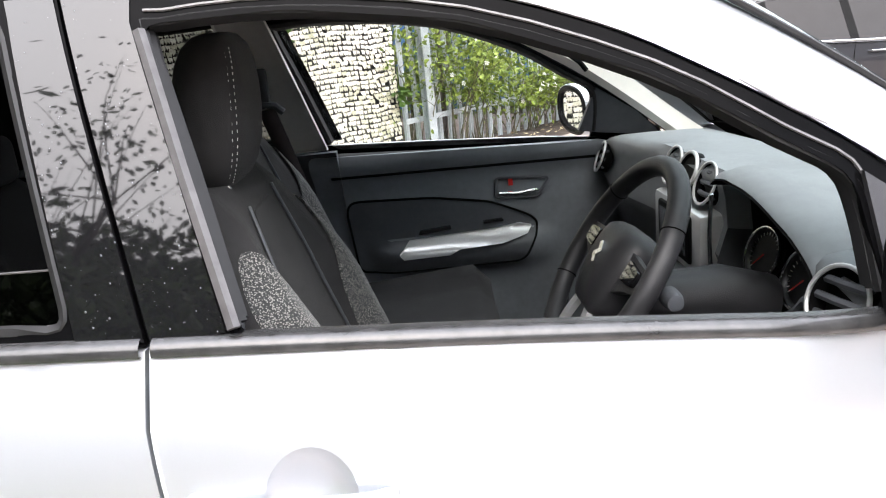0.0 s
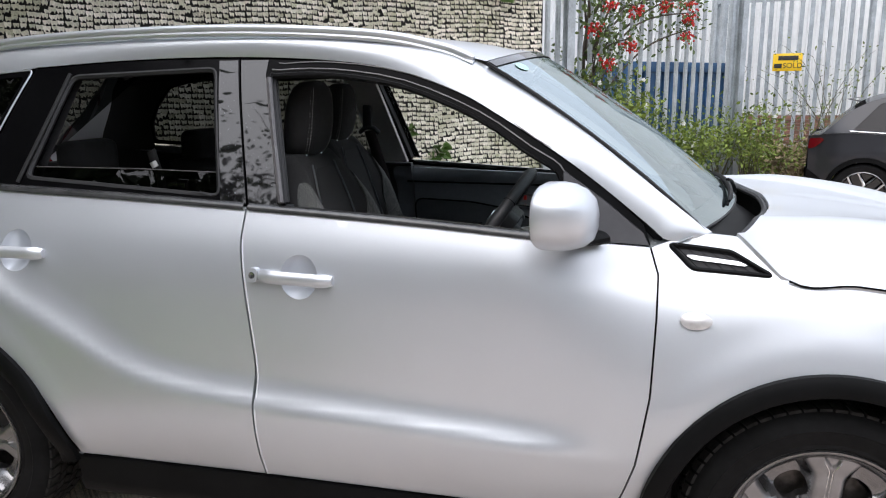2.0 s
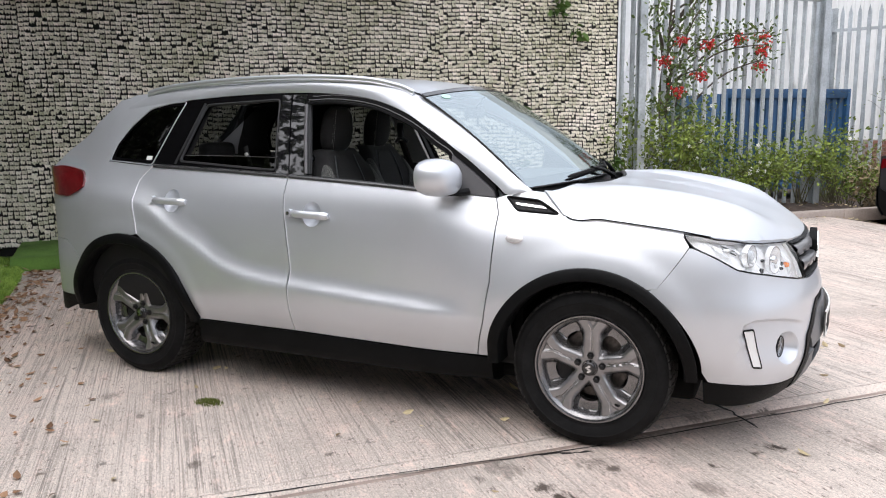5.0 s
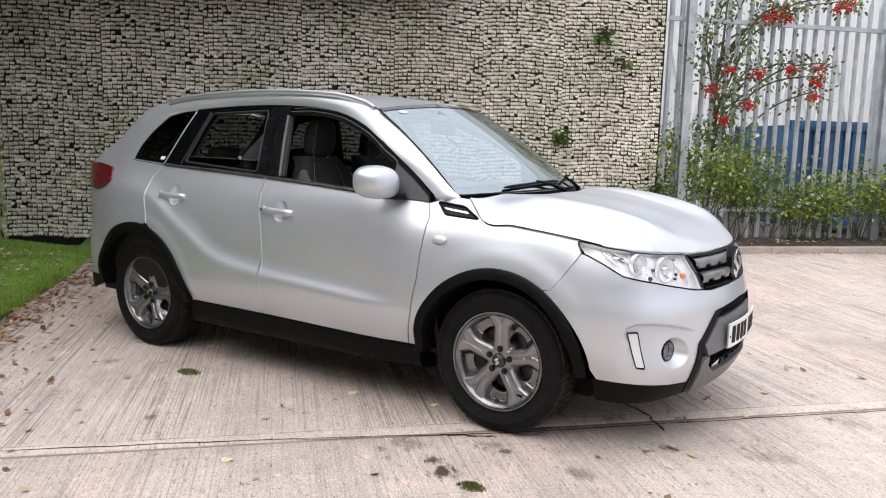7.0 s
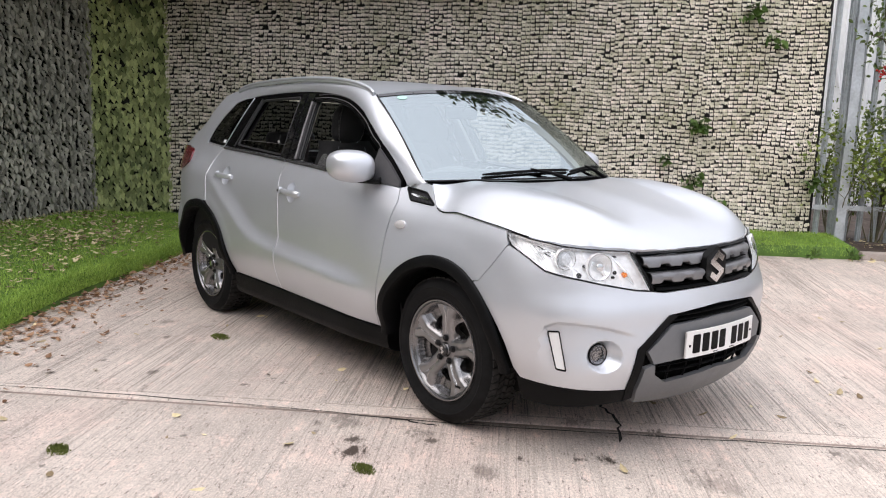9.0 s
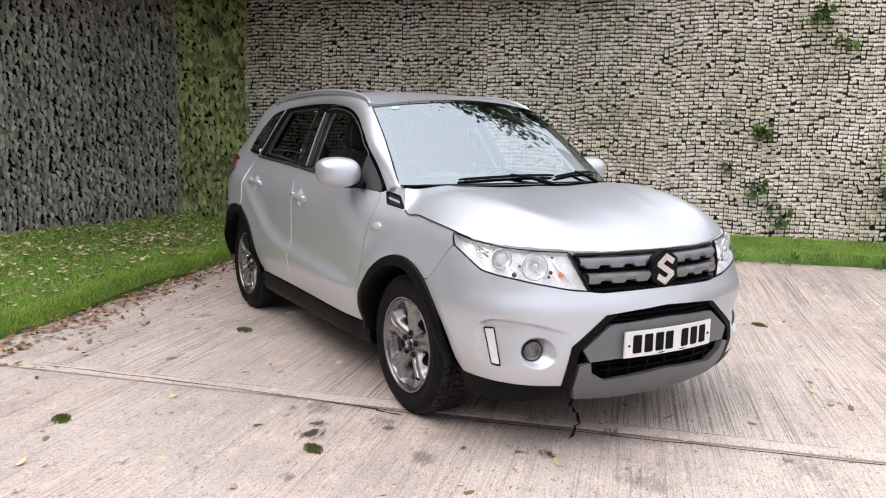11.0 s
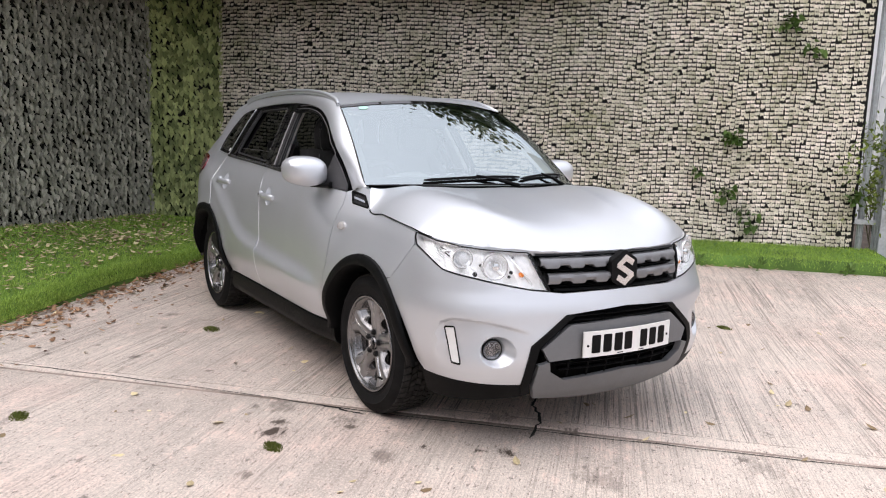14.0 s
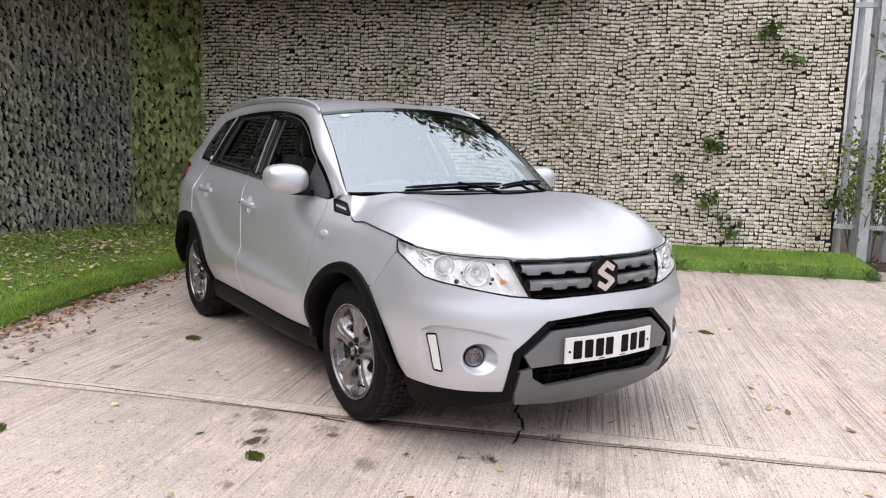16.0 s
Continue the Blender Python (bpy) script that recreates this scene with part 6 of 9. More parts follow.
for y in (-0.425, -0.28):
    m = facing(Vector((0.682, y, 0.965)), (-1, -0.1, 0.35))
    d = part("dial", lathe(bmesh.new(), [(0.0, 0.004), (0.042, 0.004), (0.046, 0.010), (0.050, 0.012), (0.052, 0.0)], m, 32), DIAL, cluster)
    part("dial_ring", tube(bmesh.new(), [m @ Vector((0.05 * math.cos(a), 0.05 * math.sin(a), 0.012)) for a in (2 * math.pi * i / 32 for i in range(32))], 0.0025, 6, True), CHROME, d)
    bm = bmesh.new()
    for i in range(22):
        a = radians(-135 + 270 * i / 21) + math.pi / 2
        tube(bm, [m @ Vector((r * math.cos(a), r * math.sin(a), 0.0052)) for r in (0.036, 0.042)], 0.0008, 4)
    tagged(part("dial_marking", bm, WHITE, d), kind="stuff")
    part("dial_needle", tube(bmesh.new(), [m @ Vector((0, 0, 0.007)), m @ Vector((-0.022, -0.024, 0.007))], 0.0013, 4), RED, d)
part("panel_strip", tube(bmesh.new(), [Vector((0.623, -0.172 + 0.01 * math.sin(t * 3), 1.06 - 0.16 * t)) for t in np.linspace(0, 1, 10)], 0.004, 6), CHROME, dash, "thin chrome strip")
part("panel_lip", tube(bmesh.new(), [Vector((0.625, y, hood_floor(y) - 0.003)) for y in np.linspace(-0.555, -0.17, 20)], 0.009, 8), TRIM, dash, "grey lip below the dials")


# round vents
def vent(center, normal, r, slats=3):
    m = facing(Vector(center), normal)
    v = part("air_vent", lathe(bmesh.new(), [(0.0, -0.025), (r * 0.9, -0.025), (r * 0.92, 0.0), (r * 1.0, 0.008)], m, 32), DARK, dash, "round air vent with a silver ring")
    part("vent_ring", tube(bmesh.new(), [m @ Vector((r * math.cos(a), r * math.sin(a), 0.006)) for a in (2 * math.pi * i / 32 for i in range(32))], r * 0.07, 8, True), SATIN, v, "satin silver ring")
    for k in range(slats):
        h = (k - (slats - 1) / 2) * r * 0.5
        w = math.sqrt(max(0.01, 1 - (h / r) ** 2)) * r * 0.9
        part("vent_slat", tube(bmesh.new(), [m @ Vector((-w, h, -0.006)), m @ Vector((0, h, 0.003)), m @ Vector((w, h, -0.006))], r * 0.13, 6, flat=None), TRIM, v)
    return v


vent((0.607, -0.655, 1.022), (-0.85, -0.25, 0.35), 0.048)
vent((0.607, 0.635, 1.0), (-0.9, 0.1, 0.35), 0.045)
for y, z in ((0.115, 1.062), (-0.085, 1.060)):
    vent((0.648, y, z), (-0.92, -0.05, 0.35), 0.043)
m = facing(Vector((0.648, 0.015, 1.065)), (-0.92, -0.05, 0.35))
ck = part("dash_clock", lathe(bmesh.new(), [(0.0, 0.004), (0.035, 0.004), (0.037, 0.010), (0.043, 0.010), (0.044, -0.01)], m, 32), BLACK_PLASTIC, dash, "round centre gauge between the vents")
part("vent_ring", tube(bmesh.new(), [m @ Vector((0.042 * math.cos(a), 0.042 * math.sin(a), 0.008)) for a in (2 * math.pi * i / 32 for i in range(32))], 0.0045, 8, True), SATIN, ck)
bm = bmesh.new()
box(bm, 0.612, 0.69, -0.135, 0.155, 0.86, 1.008, 0.012)
stack = part("radio_panel", bm, SATIN, dash, "silver grey centre panel round the radio")
bm = bmesh.new()
box(bm, 0.605, 0.65, -0.095, 0.105, 0.895, 0.995, 0.006)
part("screen_bezel", bm, BLACK_PLASTIC, stack)
bm = bmesh.new()
box(bm, 0.6025, 0.606, -0.075, 0.085, 0.91, 0.983, 0.001)
part("touch_screen", bm, mat("screen_face", (0.10, 0.11, 0.12), 0.12, 0, 0.8, var=0.6, scale=40), stack, "dark touch screen, switched off")
bm = bmesh.new()
box(bm, 0.10, 0.66, -0.12, 0.12, 0.42, 0.66, 0.03)
box(bm, 0.56, 0.70, -0.14, 0.14, 0.60, 0.88, 0.03)
cons = part("centre_console", bm, TRIM, car, "black centre console")
part("gear_lever", tube(bmesh.new(), [(0.34, 0.0, 0.65), (0.35, 0.0, 0.76), (0.355, 0.0, 0.80), (0.355, 0.0, 0.83)], [0.03, 0.012, 0.022, 0.018], 12), LEATHER, cons)
part("gear_ring", lathe(bmesh.new(), [(0.024, 0.0), (0.027, 0.003), (0.024, 0.008)], Matrix.Translation((0.354, 0, 0.795)), 20), CHROME, cons)

# steering wheel
SW = Vector((0.38, -0.36, 1.006))
n_, u_, r_ = Vector((-0.835, 0, 0.55)), Vector((0.55, 0, 0.835)), Vector((0, 1, 0))


def sw(a, b, d=0.0):
    return SW + r_ * a + u_ * b + n_ * d


wheel_ob = part("steering_wheel", tube(bmesh.new(), [sw(0.183 * math.cos(a), 0.183 * math.sin(a)) for a in (2 * math.pi * i / 56 for i in range(56))], 0.0175, 14, True), LEATHER, car, "black leather three-spoke steering wheel", 80)
for a in (35, 145, 205, 335):
    ra = radians(a)
    part("rim_seam", tube(bmesh.new(), [sw((0.183 + 0.018 * math.cos(t)) * math.cos(ra), (0.183 + 0.018 * math.cos(t)) * math.sin(ra), 0.018 * math.sin(t)) for t in (2 * math.pi * i / 14 for i in range(14))], 0.0012, 4, True), DARK, wheel_ob)
pad = rounded([(-0.085, 0.045), (-0.06, 0.07), (0.06, 0.07), (0.085, 0.045), (0.082, -0.03), (0.05, -0.085), (-0.05, -0.085), (-0.082, -0.03)], 0.03)
bm = bmesh.new()
cp = Vector((0, 0))
rows = [[sw(a * k, b * k, d) for a, b in pad] for k, d in ((0.96, -0.05), (1.02, -0.02), (1.0, 0.0), (0.9, 0.015), (0.6, 0.025), (0.2, 0.028))]
loft(bm, rows, True)
bm.faces.new(bm.verts[-len(pad):])
bmesh.ops.recalc_face_normals(bm, faces=bm.faces[:])
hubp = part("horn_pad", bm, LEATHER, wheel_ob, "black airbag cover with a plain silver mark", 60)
for q in ([(-0.016, 0.006), (0.0, 0.020), (0.011, 0.015), (-0.005, 0.002)], [(-0.014, 0.004), (-0.006, 0.009), (0.014, -0.004), (0.006, -0.009)], [(0.016, -0.006), (0.0, -0.020), (-0.011, -0.015), (0.005, -0.002)]):
    part("wheel_mark", poly_prism(bmesh.new(), q, lambda a, b, d: sw(a, b + 0.01, d), 0.026, 0.031), CHROME, hubp)
for sg in (-1, 1):
    bm = bmesh.new()
    loft(bm, [[sw(sg * x, z0, d - 0.012), sw(sg * x, z0, d), sw(sg * x, z1, d), sw(sg * x, z1, d - 0.012)] for x, z0, z1, d in ((0.07, -0.03, 0.045, 0.006), (0.12, -0.01, 0.04, 0.006), (0.175, 0.0, 0.035, 0.0))], True)
    bmesh.ops.recalc_face_normals(bm, faces=bm.faces[:])
    sp = part("wheel_spoke", bm, LEATHER, wheel_ob)
    bm = bmesh.new()
    poly_prism(bm, rounded([(sg * 0.095, 0.0), (sg * 0.145, 0.004), (sg * 0.145, 0.03), (sg * 0.095, 0.036)][::sg], 0.008), sw, 0.004, 0.012)
    part("wheel_button", bm, BLACK_GLOSS, sp)
    bm = bmesh.new()
    loft(bm, [[sw(sg * x - 0.012, z, d - 0.01), sw(sg * x - 0.012, z, d), sw(sg * x + 0.012, z, d), sw(sg * x + 0.012, z, d - 0.01)] for x, z, d in ((0.035, -0.08, 0.008), (0.05, -0.12, 0.006), (0.062, -0.172, 0.0))], True)
    bmesh.ops.recalc_face_normals(bm, faces=bm.faces[:])
    part("lower_spoke", bm, SATIN, wheel_ob, "satin silver lower spoke")
col = part("column_shroud", tube(bmesh.new(), [sw(0, -0.01, -0.03), sw(0, -0.02, -0.10), Vector((0.56, -0.36, 0.93)), Vector((0.64, -0.36, 0.90))], [0.045, 0.05, 0.055, 0.06], 18), LEATHER, car, "black steering column shroud", 70)
for sg in (-1, 1):
    st = part("stalk", tube(bmesh.new(), [sw(0.05 * sg, 0.0, -0.06), sw(0.12 * sg, 0.012, -0.055), sw(0.17 * sg, 0.02, -0.045)], [0.009, 0.008, 0.012], 10), TRIM, col, "black control stalk")
    part("stalk_knob", lathe(bmesh.new(), [(0.0, 0.016), (0.012, 0.014), (0.0155, 0.0), (0.0155, -0.02), (0.008, -0.024)], facing(sw(0.172 * sg, 0.021, -0.045), r_ * sg), 16), TRIM, st)
# mirror, visor
rm = part("rear_view_mirror", box(bmesh.new(), 0.40, 0.425, -0.12, 0.12, 1.365, 1.43, 0.012, seg=3), BLACK_PLASTIC, car, "black interior mirror on the screen")
part("mirror_stem", tube(bmesh.new(), [(0.42, 0, 1.41), (0.45, 0, 1.44), (0.475, 0, 1.475)], 0.009, 8), BLACK_PLASTIC, rm)
part("mirror_cable", tube(bmesh.new(), spline([(0.425, 0.02, 1.37), (0.41, 0.06, 1.335), (0.44, 0.10, 1.31), (0.455, 0.10, 1.29)], 5), 0.006, 6), BLACK_PLASTIC, rm)
# ---- the yard ----
def raw(name, verts, faces, material, parent=None, label="", smooth=False):
    me = bpy.data.meshes.new(name)
    me.from_pydata([tuple(v) for v in verts], [], [tuple(f) for f in faces])
    for m in (material if isinstance(material, (list, tuple)) else [material]):
        me.materials.append(m)
    if smooth:
        me.polygons.foreach_set("use_smooth", [True] * len(me.polygons))
    ob = new(name, me)
    ob.parent = parent
    if label:
        tagged(ob, label=label)
    return ob


def leaf_cloud(places, ups, sides, size, shape, rng, jitter=0.25):
    """Vertices and faces of many leaves: place, direction of the tip, direction of the side, size."""
    shape = np.array(shape)
    n, k = len(places), len(shape)
    s = size * (1 + jitter * (rng.random(n) * 2 - 1)) if np.isscalar(size) else size
    nrm = np.cross(sides, ups)
    v = (places[:, None, :] + shape[None, :, 0, None] * sides[:, None, :] * s[:, None, None] + shape[None, :, 1, None] * ups[:, None, :] * s[:, None, None]
         + shape[None, :, 2, None] * nrm[:, None, :] * s[:, None, None])
    return v.reshape(-1, 3), k


def unit(a):
    return a / np.maximum(np.linalg.norm(a, axis=-1, keepdims=True), 1e-9)


# leaf shapes: (side, along, lift); faces fan round the first point
IVY = [(0, 0.0, 0.0), (-0.42, -0.05, 0.05), (-0.56, 0.42, 0.10), (-0.30, 0.52, 0.16), (-0.22, 0.92, 0.20), (0.0, 0.66, 0.26), (0.20, 1.0, 0.20), (0.30, 0.55, 0.16), (0.55, 0.46, 0.10), (0.42, -0.05, 0.05)]
TAB = [(0, 0.06, 0.04), (-0.46, 0.0, -0.02), (-0.48, 0.40, 0.0), (-0.27, 0.92, 0.12), (-0.07, 0.62, 0.02), (0.0, 0.68, 0.03), (0.10, 0.60, 0.02), (0.27, 0.88, 0.13), (0.48, 0.36, 0.0), (0.46, 0.0, -0.02)]
OVAL = [(0, 0.0, 0.0), (-0.22, 0.25, 0.05), (-0.24, 0.6, 0.05), (0.0, 1.0, -0.05), (0.24, 0.6, 0.05), (0.22, 0.25, 0.05)]
DROP = [(0, 0.0, 0.0), (-0.24, 0.06, -0.12), (-0.33, 0.36, -0.30), (-0.17, 0.76, -0.16), (0.0, 1.0, 0.06), (0.17, 0.76, -0.16), (0.33, 0.36, -0.30), (0.24, 0.06, -0.12)]
HEART = [(0, 0.0, 0.0), (-0.26, -0.12, -0.10), (-0.46, 0.16, -0.26), (-0.30, 0.56, -0.17), (0.0, 1.0, 0.08), (0.30, 0.56, -0.17), (0.46, 0.16, -0.26), (0.26, -0.12, -0.10)]


def fans(n, k):
    f = []
    for i in range(n):
        o = i * k
        for j in range(1, k - 1):
            f.append((o, o + j, o + j + 1))
    return f


def leaf_mat(name, a, b, rough=0.75, island=0.35, scale=1.2):
    """Leaf colour between a and b from leaf to leaf, with patches; light comes through a little."""
    m = bpy.data.materials.new(name)
    m.use_nodes = True
    n, l = m.node_tree.nodes, m.node_tree.links
    p = n["Principled BSDF"]
    p.inputs["Roughness"].default_value = rough
    p.inputs["Specular IOR Level"].default_value = 0.3
    g = n.new("ShaderNodeNewGeometry")
    t = n.new("ShaderNodeTexNoise")
    t.inputs["Scale"].default_value, t.inputs["Detail"].default_value = scale, 5
    l.new(g.outputs["Position"], t.inputs["Vector"])
    w = n.new("ShaderNodeMath")
    w.operation = "MULTIPLY_ADD"
    l.new(g.outputs["Random Per Island"], w.inputs[0])
    w.inputs[1].default_value = island * 2
    l.new(t.outputs["Fac"], w.inputs[2])
    r = n.new("ShaderNodeMapRange")
    r.inputs["From Min"].default_value, r.inputs["From Max"].default_value = 0.3, 0.7 + island * 2
    l.new(w.outputs[0], r.inputs["Value"])
    x = n.new("ShaderNodeMix")
    x.data_type = "RGBA"
    x.inputs["A"].default_value, x.inputs["B"].default_value = (*a, 1), (*b, 1)
    l.new(r.outputs["Result"], x.inputs["Factor"])
    fine = n.new("ShaderNodeTexNoise")
    fine.inputs["Scale"].default_value = 70
    l.new(g.outputs["Position"], fine.inputs["Vector"])
    fr = n.new("ShaderNodeMapRange")
    fr.inputs["To Min"].default_value, fr.inputs["To Max"].default_value = 0.72, 1.22
    l.new(fine.outputs["Fac"], fr.inputs["Value"])
    sc = n.new("ShaderNodeVectorMath")
    sc.operation = "SCALE"
    l.new(x.outputs["Result"], sc.inputs[0])
    l.new(fr.outputs["Result"], sc.inputs["Scale"])
    l.new(sc.outputs["Vector"], p.inputs["Base Color"])
    return m


JV = -1.42
# concrete: brushed across the yard, stained, pinkish grey
def concrete(name, base, dark, spots=()):
    m = bpy.data.materials.new(name)
    m.use_nodes = True
    n, l = m.node_tree.nodes, m.node_tree.links
    p = n["Principled BSDF"]
    p.inputs["Roughness"].default_value = 0.82
    p.inputs["Specular IOR Level"].default_value = 0.35
    g = n.new("ShaderNodeNewGeometry")
    rot = n.new("ShaderNodeVectorRotate")
    rot.rotation_type = "Z_AXIS"
    rot.inputs["Angle"].default_value = -YARD
    l.new(g.outputs["Position"], rot.inputs["Vector"])

    def noise(scale3, sc, detail=4, rough=0.6, src=rot.outputs["Vector"]):
        mp = n.new("ShaderNodeMapping")
        mp.inputs["Scale"].default_value = scale3
        l.new(src, mp.inputs["Vector"])
        t = n.new("ShaderNodeTexNoise")
        t.inputs["Scale"].default_value, t.inputs["Detail"].default_value, t.inputs["Roughness"].default_value = sc, detail, rough
        l.new(mp.outputs["Vector"], t.inputs["Vector"])
        return t.outputs["Fac"]

    def span(src, a, b, c=0.0, d=1.0):
        r = n.new("ShaderNodeMapRange")
        for k, v in zip(("From Min", "From Max", "To Min", "To Max"), (a, b, c, d)):
            r.inputs[k].default_value = v
        l.new(src, r.inputs["Value"])
        return r.outputs["Result"]

    def blend(fac, a, b):
        x = n.new("ShaderNodeMix")
        x.data_type = "RGBA"
        l.new(fac, x.inputs["Factor"])
        for k, v in (("A", a), ("B", b)):
            if isinstance(v, tuple):
                x.inputs[k].default_value = (*v, 1)
            else:
                l.new(v, x.inputs[k])
        return x.outputs["Result"]

    def lines(src, width):
        """Thin dark lines where the noise crosses its middle."""
        a, b = n.new("ShaderNodeMath"), n.new("ShaderNodeMath")
        a.operation, b.operation = "SUBTRACT", "ABSOLUTE"
        l.new(src, a.inputs[0])
        a.inputs[1].default_value = 0.5
        l.new(a.outputs[0], b.inputs[0])
        return span(b.outputs[0], 0.0, width, 1.0, 0.0)

    def times(a, b):
        q = n.new("ShaderNodeMath")
        q.operation = "MULTIPLY"
        l.new(a, q.inputs[0])
        l.new(b, q.inputs[1])
        return q.outputs[0]

    brush = noise((26, 0.22, 1), 1.0, 2, 0.5)
    brush_mid = noise((84, 0.7, 1), 1.0, 4, 0.6)
    brush_fine = noise((120, 0.9, 1), 1.0, 3, 0.6)
    dense = noise((2.0, 0.35, 1), 1.0, 3, 0.6)
    # a hand-trowelled margin without brush marks runs along the joint
    sep = n.new("ShaderNodeSeparateXYZ")
    l.new(rot.outputs["Vector"], sep.inputs["Vector"])
    off_joint = n.new("ShaderNodeMath")
    off_joint.operation = "SUBTRACT"
    l.new(sep.outputs["Y"], off_joint.inputs[0])
    off_joint.inputs[1].default_value = JV + 0.045
    dist = n.new("ShaderNodeMath")
    dist.operation = "ABSOLUTE"
    l.new(off_joint.outputs[0], dist.inputs[0])
    brushed = span(dist.outputs[0], 0.055, 0.075, 0.15, 1.0)
    brushed = times(brushed, span(sep.outputs["Y"], JV - 0.1, JV + 0.05, 0.5, 1.0))
    margin = times(span(dist.outputs[0], 0.046, 0.052), span(dist.outputs[0], 0.066, 0.060))
    patchy = noise((1, 1, 1), 0.7, 6, 0.65)
    tone = noise((1, 1, 1), 0.9, 4, 0.6, g.outputs["Position"])
    grain = noise((1, 1, 1), 190, 3, 0.75)
    pits = noise((1.5, 0.4, 1), 46, 4, 0.8)
    streak = noise((3.0, 0.35, 1), 1.3, 5, 0.7)
    grey_ = (base[1] * 1.14, base[1] * 1.0, base[1] * 0.88)
    speck = noise((1, 0.55, 1), 120, 4, 0.9)
    col = blend(span(tone, 0.48, 0.62), grey_, base)
    col = blend(span(patchy, 0.36, 0.58, 0.5, 0.0), col, tuple(c * 0.66 for c in grey_))
    grime = noise((1, 1, 1), 0.38, 5, 0.7, g.outputs["Position"])
    col = blend(span(grime, 0.50, 0.64, 0, 0.7), col, tuple(c * 0.55 for c in grey_))
    col = blend(span(streak, 0.54, 0.72, 0, 0.6), col, dark)
    col = blend(times(span(brush_fine, 0.53, 0.61, 0, 0.7), brushed), col, tuple(c * 0.42 for c in grey_))
    col = blend(times(times(span(brush_mid, 0.54, 0.60), span(dense, 0.40, 0.62, 0.22, 0.9)), brushed), col, tuple(c * 0.24 for c in grey_))
    col = blend(times(times(lines(brush, 0.030), span(dense, 0.44, 0.66, 0.05, 0.75)), brushed), col, tuple(c * 0.16 for c in grey_))
    col = blend(times(margin, span(streak, 0.40, 0.55, 0.2, 0.8)), col, tuple(c * 0.35 for c in grey_))
    col = blend(span(speck, 0.53, 0.60, 0, 0.7), col, tuple(c * 0.44 for c in grey_))
    col = blend(span(speck, 0.47, 0.40, 0, 0.45), col, tuple(min(1, c * 1.45) for c in base))
    col = blend(span(pits, 0.585, 0.625, 0, 0.85), col, tuple(c * 0.22 for c in base))
    dab = noise((1, 0.7, 1), 9, 5, 0.75)
    col = blend(span(dab, 0.625, 0.665, 0, 0.75), col, tuple(c * 0.2 for c in grey_))
    worn = noise((1, 0.4, 1), 10, 7, 0.85)
    col = blend(span(worn, 0.53, 0.66, 0, 0.5), col, tuple(c * 0.5 for c in grey_))
    col = blend(span(worn, 0.46, 0.34, 0, 0.5), col, (min(1, base[0] * 1.3), base[1] * 1.22, base[2] * 1.2))
    wobble = noise((1.6, 0.5, 1), 16, 5, 0.8)
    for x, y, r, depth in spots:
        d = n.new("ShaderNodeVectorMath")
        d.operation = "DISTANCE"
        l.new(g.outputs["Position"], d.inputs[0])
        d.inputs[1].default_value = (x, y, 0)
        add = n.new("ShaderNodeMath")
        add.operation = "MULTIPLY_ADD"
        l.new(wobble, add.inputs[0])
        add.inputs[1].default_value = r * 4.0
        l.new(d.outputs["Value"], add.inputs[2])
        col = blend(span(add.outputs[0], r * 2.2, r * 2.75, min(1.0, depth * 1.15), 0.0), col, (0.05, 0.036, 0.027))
    l.new(col, p.inputs["Base Color"])
    h = n.new("ShaderNodeMath")
    h.operation = "MULTIPLY_ADD"
    l.new(times(brush_mid, brushed), h.inputs[0])
    h.inputs[1].default_value = 2.5
    l.new(grain, h.inputs[2])
    k = n.new("ShaderNodeBump")
    k.inputs["Strength"].default_value, k.inputs["Distance"].default_value = 0.5, 0.004
    l.new(h.outputs[0], k.inputs["Height"])
    l.new(k.outputs["Normal"], p.inputs["Normal"])
    return m


# stains on the slab; the large faint ones before the bumper paint its shade
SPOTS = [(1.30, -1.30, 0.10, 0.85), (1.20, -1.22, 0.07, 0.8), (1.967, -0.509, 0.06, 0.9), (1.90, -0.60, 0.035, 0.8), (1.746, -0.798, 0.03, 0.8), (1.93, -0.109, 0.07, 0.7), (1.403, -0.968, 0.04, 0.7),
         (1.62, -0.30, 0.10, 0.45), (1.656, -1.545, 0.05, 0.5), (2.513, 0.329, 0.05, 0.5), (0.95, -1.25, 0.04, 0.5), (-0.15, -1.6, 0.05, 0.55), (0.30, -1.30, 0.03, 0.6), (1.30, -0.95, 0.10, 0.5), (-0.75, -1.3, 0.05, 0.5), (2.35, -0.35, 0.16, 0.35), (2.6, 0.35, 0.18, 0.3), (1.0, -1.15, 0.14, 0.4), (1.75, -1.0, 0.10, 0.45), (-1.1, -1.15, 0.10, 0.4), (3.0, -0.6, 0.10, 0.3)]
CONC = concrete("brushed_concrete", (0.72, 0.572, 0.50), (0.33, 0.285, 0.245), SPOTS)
FAR_GROUND = mat("old_asphalt", (0.16, 0.155, 0.15), 0.9, var=0.2, scale=0.6, fine=25, bump=0.4, bump_scale=60)
KERB = mat("kerb_concrete", (0.42, 0.36, 0.32), 0.85, var=0.18, scale=3, fine=50, bump=0.5, bump_scale=80)
JOINT = mat("joint_filler", (0.30, 0.235, 0.20), 0.9, var=0.2, scale=6, fine=60, bump=0.4, bump_scale=90)
SOIL = mat("dark_soil", (0.07, 0.05, 0.038), 0.95, var=0.35, scale=5, fine=60, bump=0.8, bump_scale=60)
DIRT = mat("crack_dirt", (0.025, 0.021, 0.018), 0.95, var=0.3)


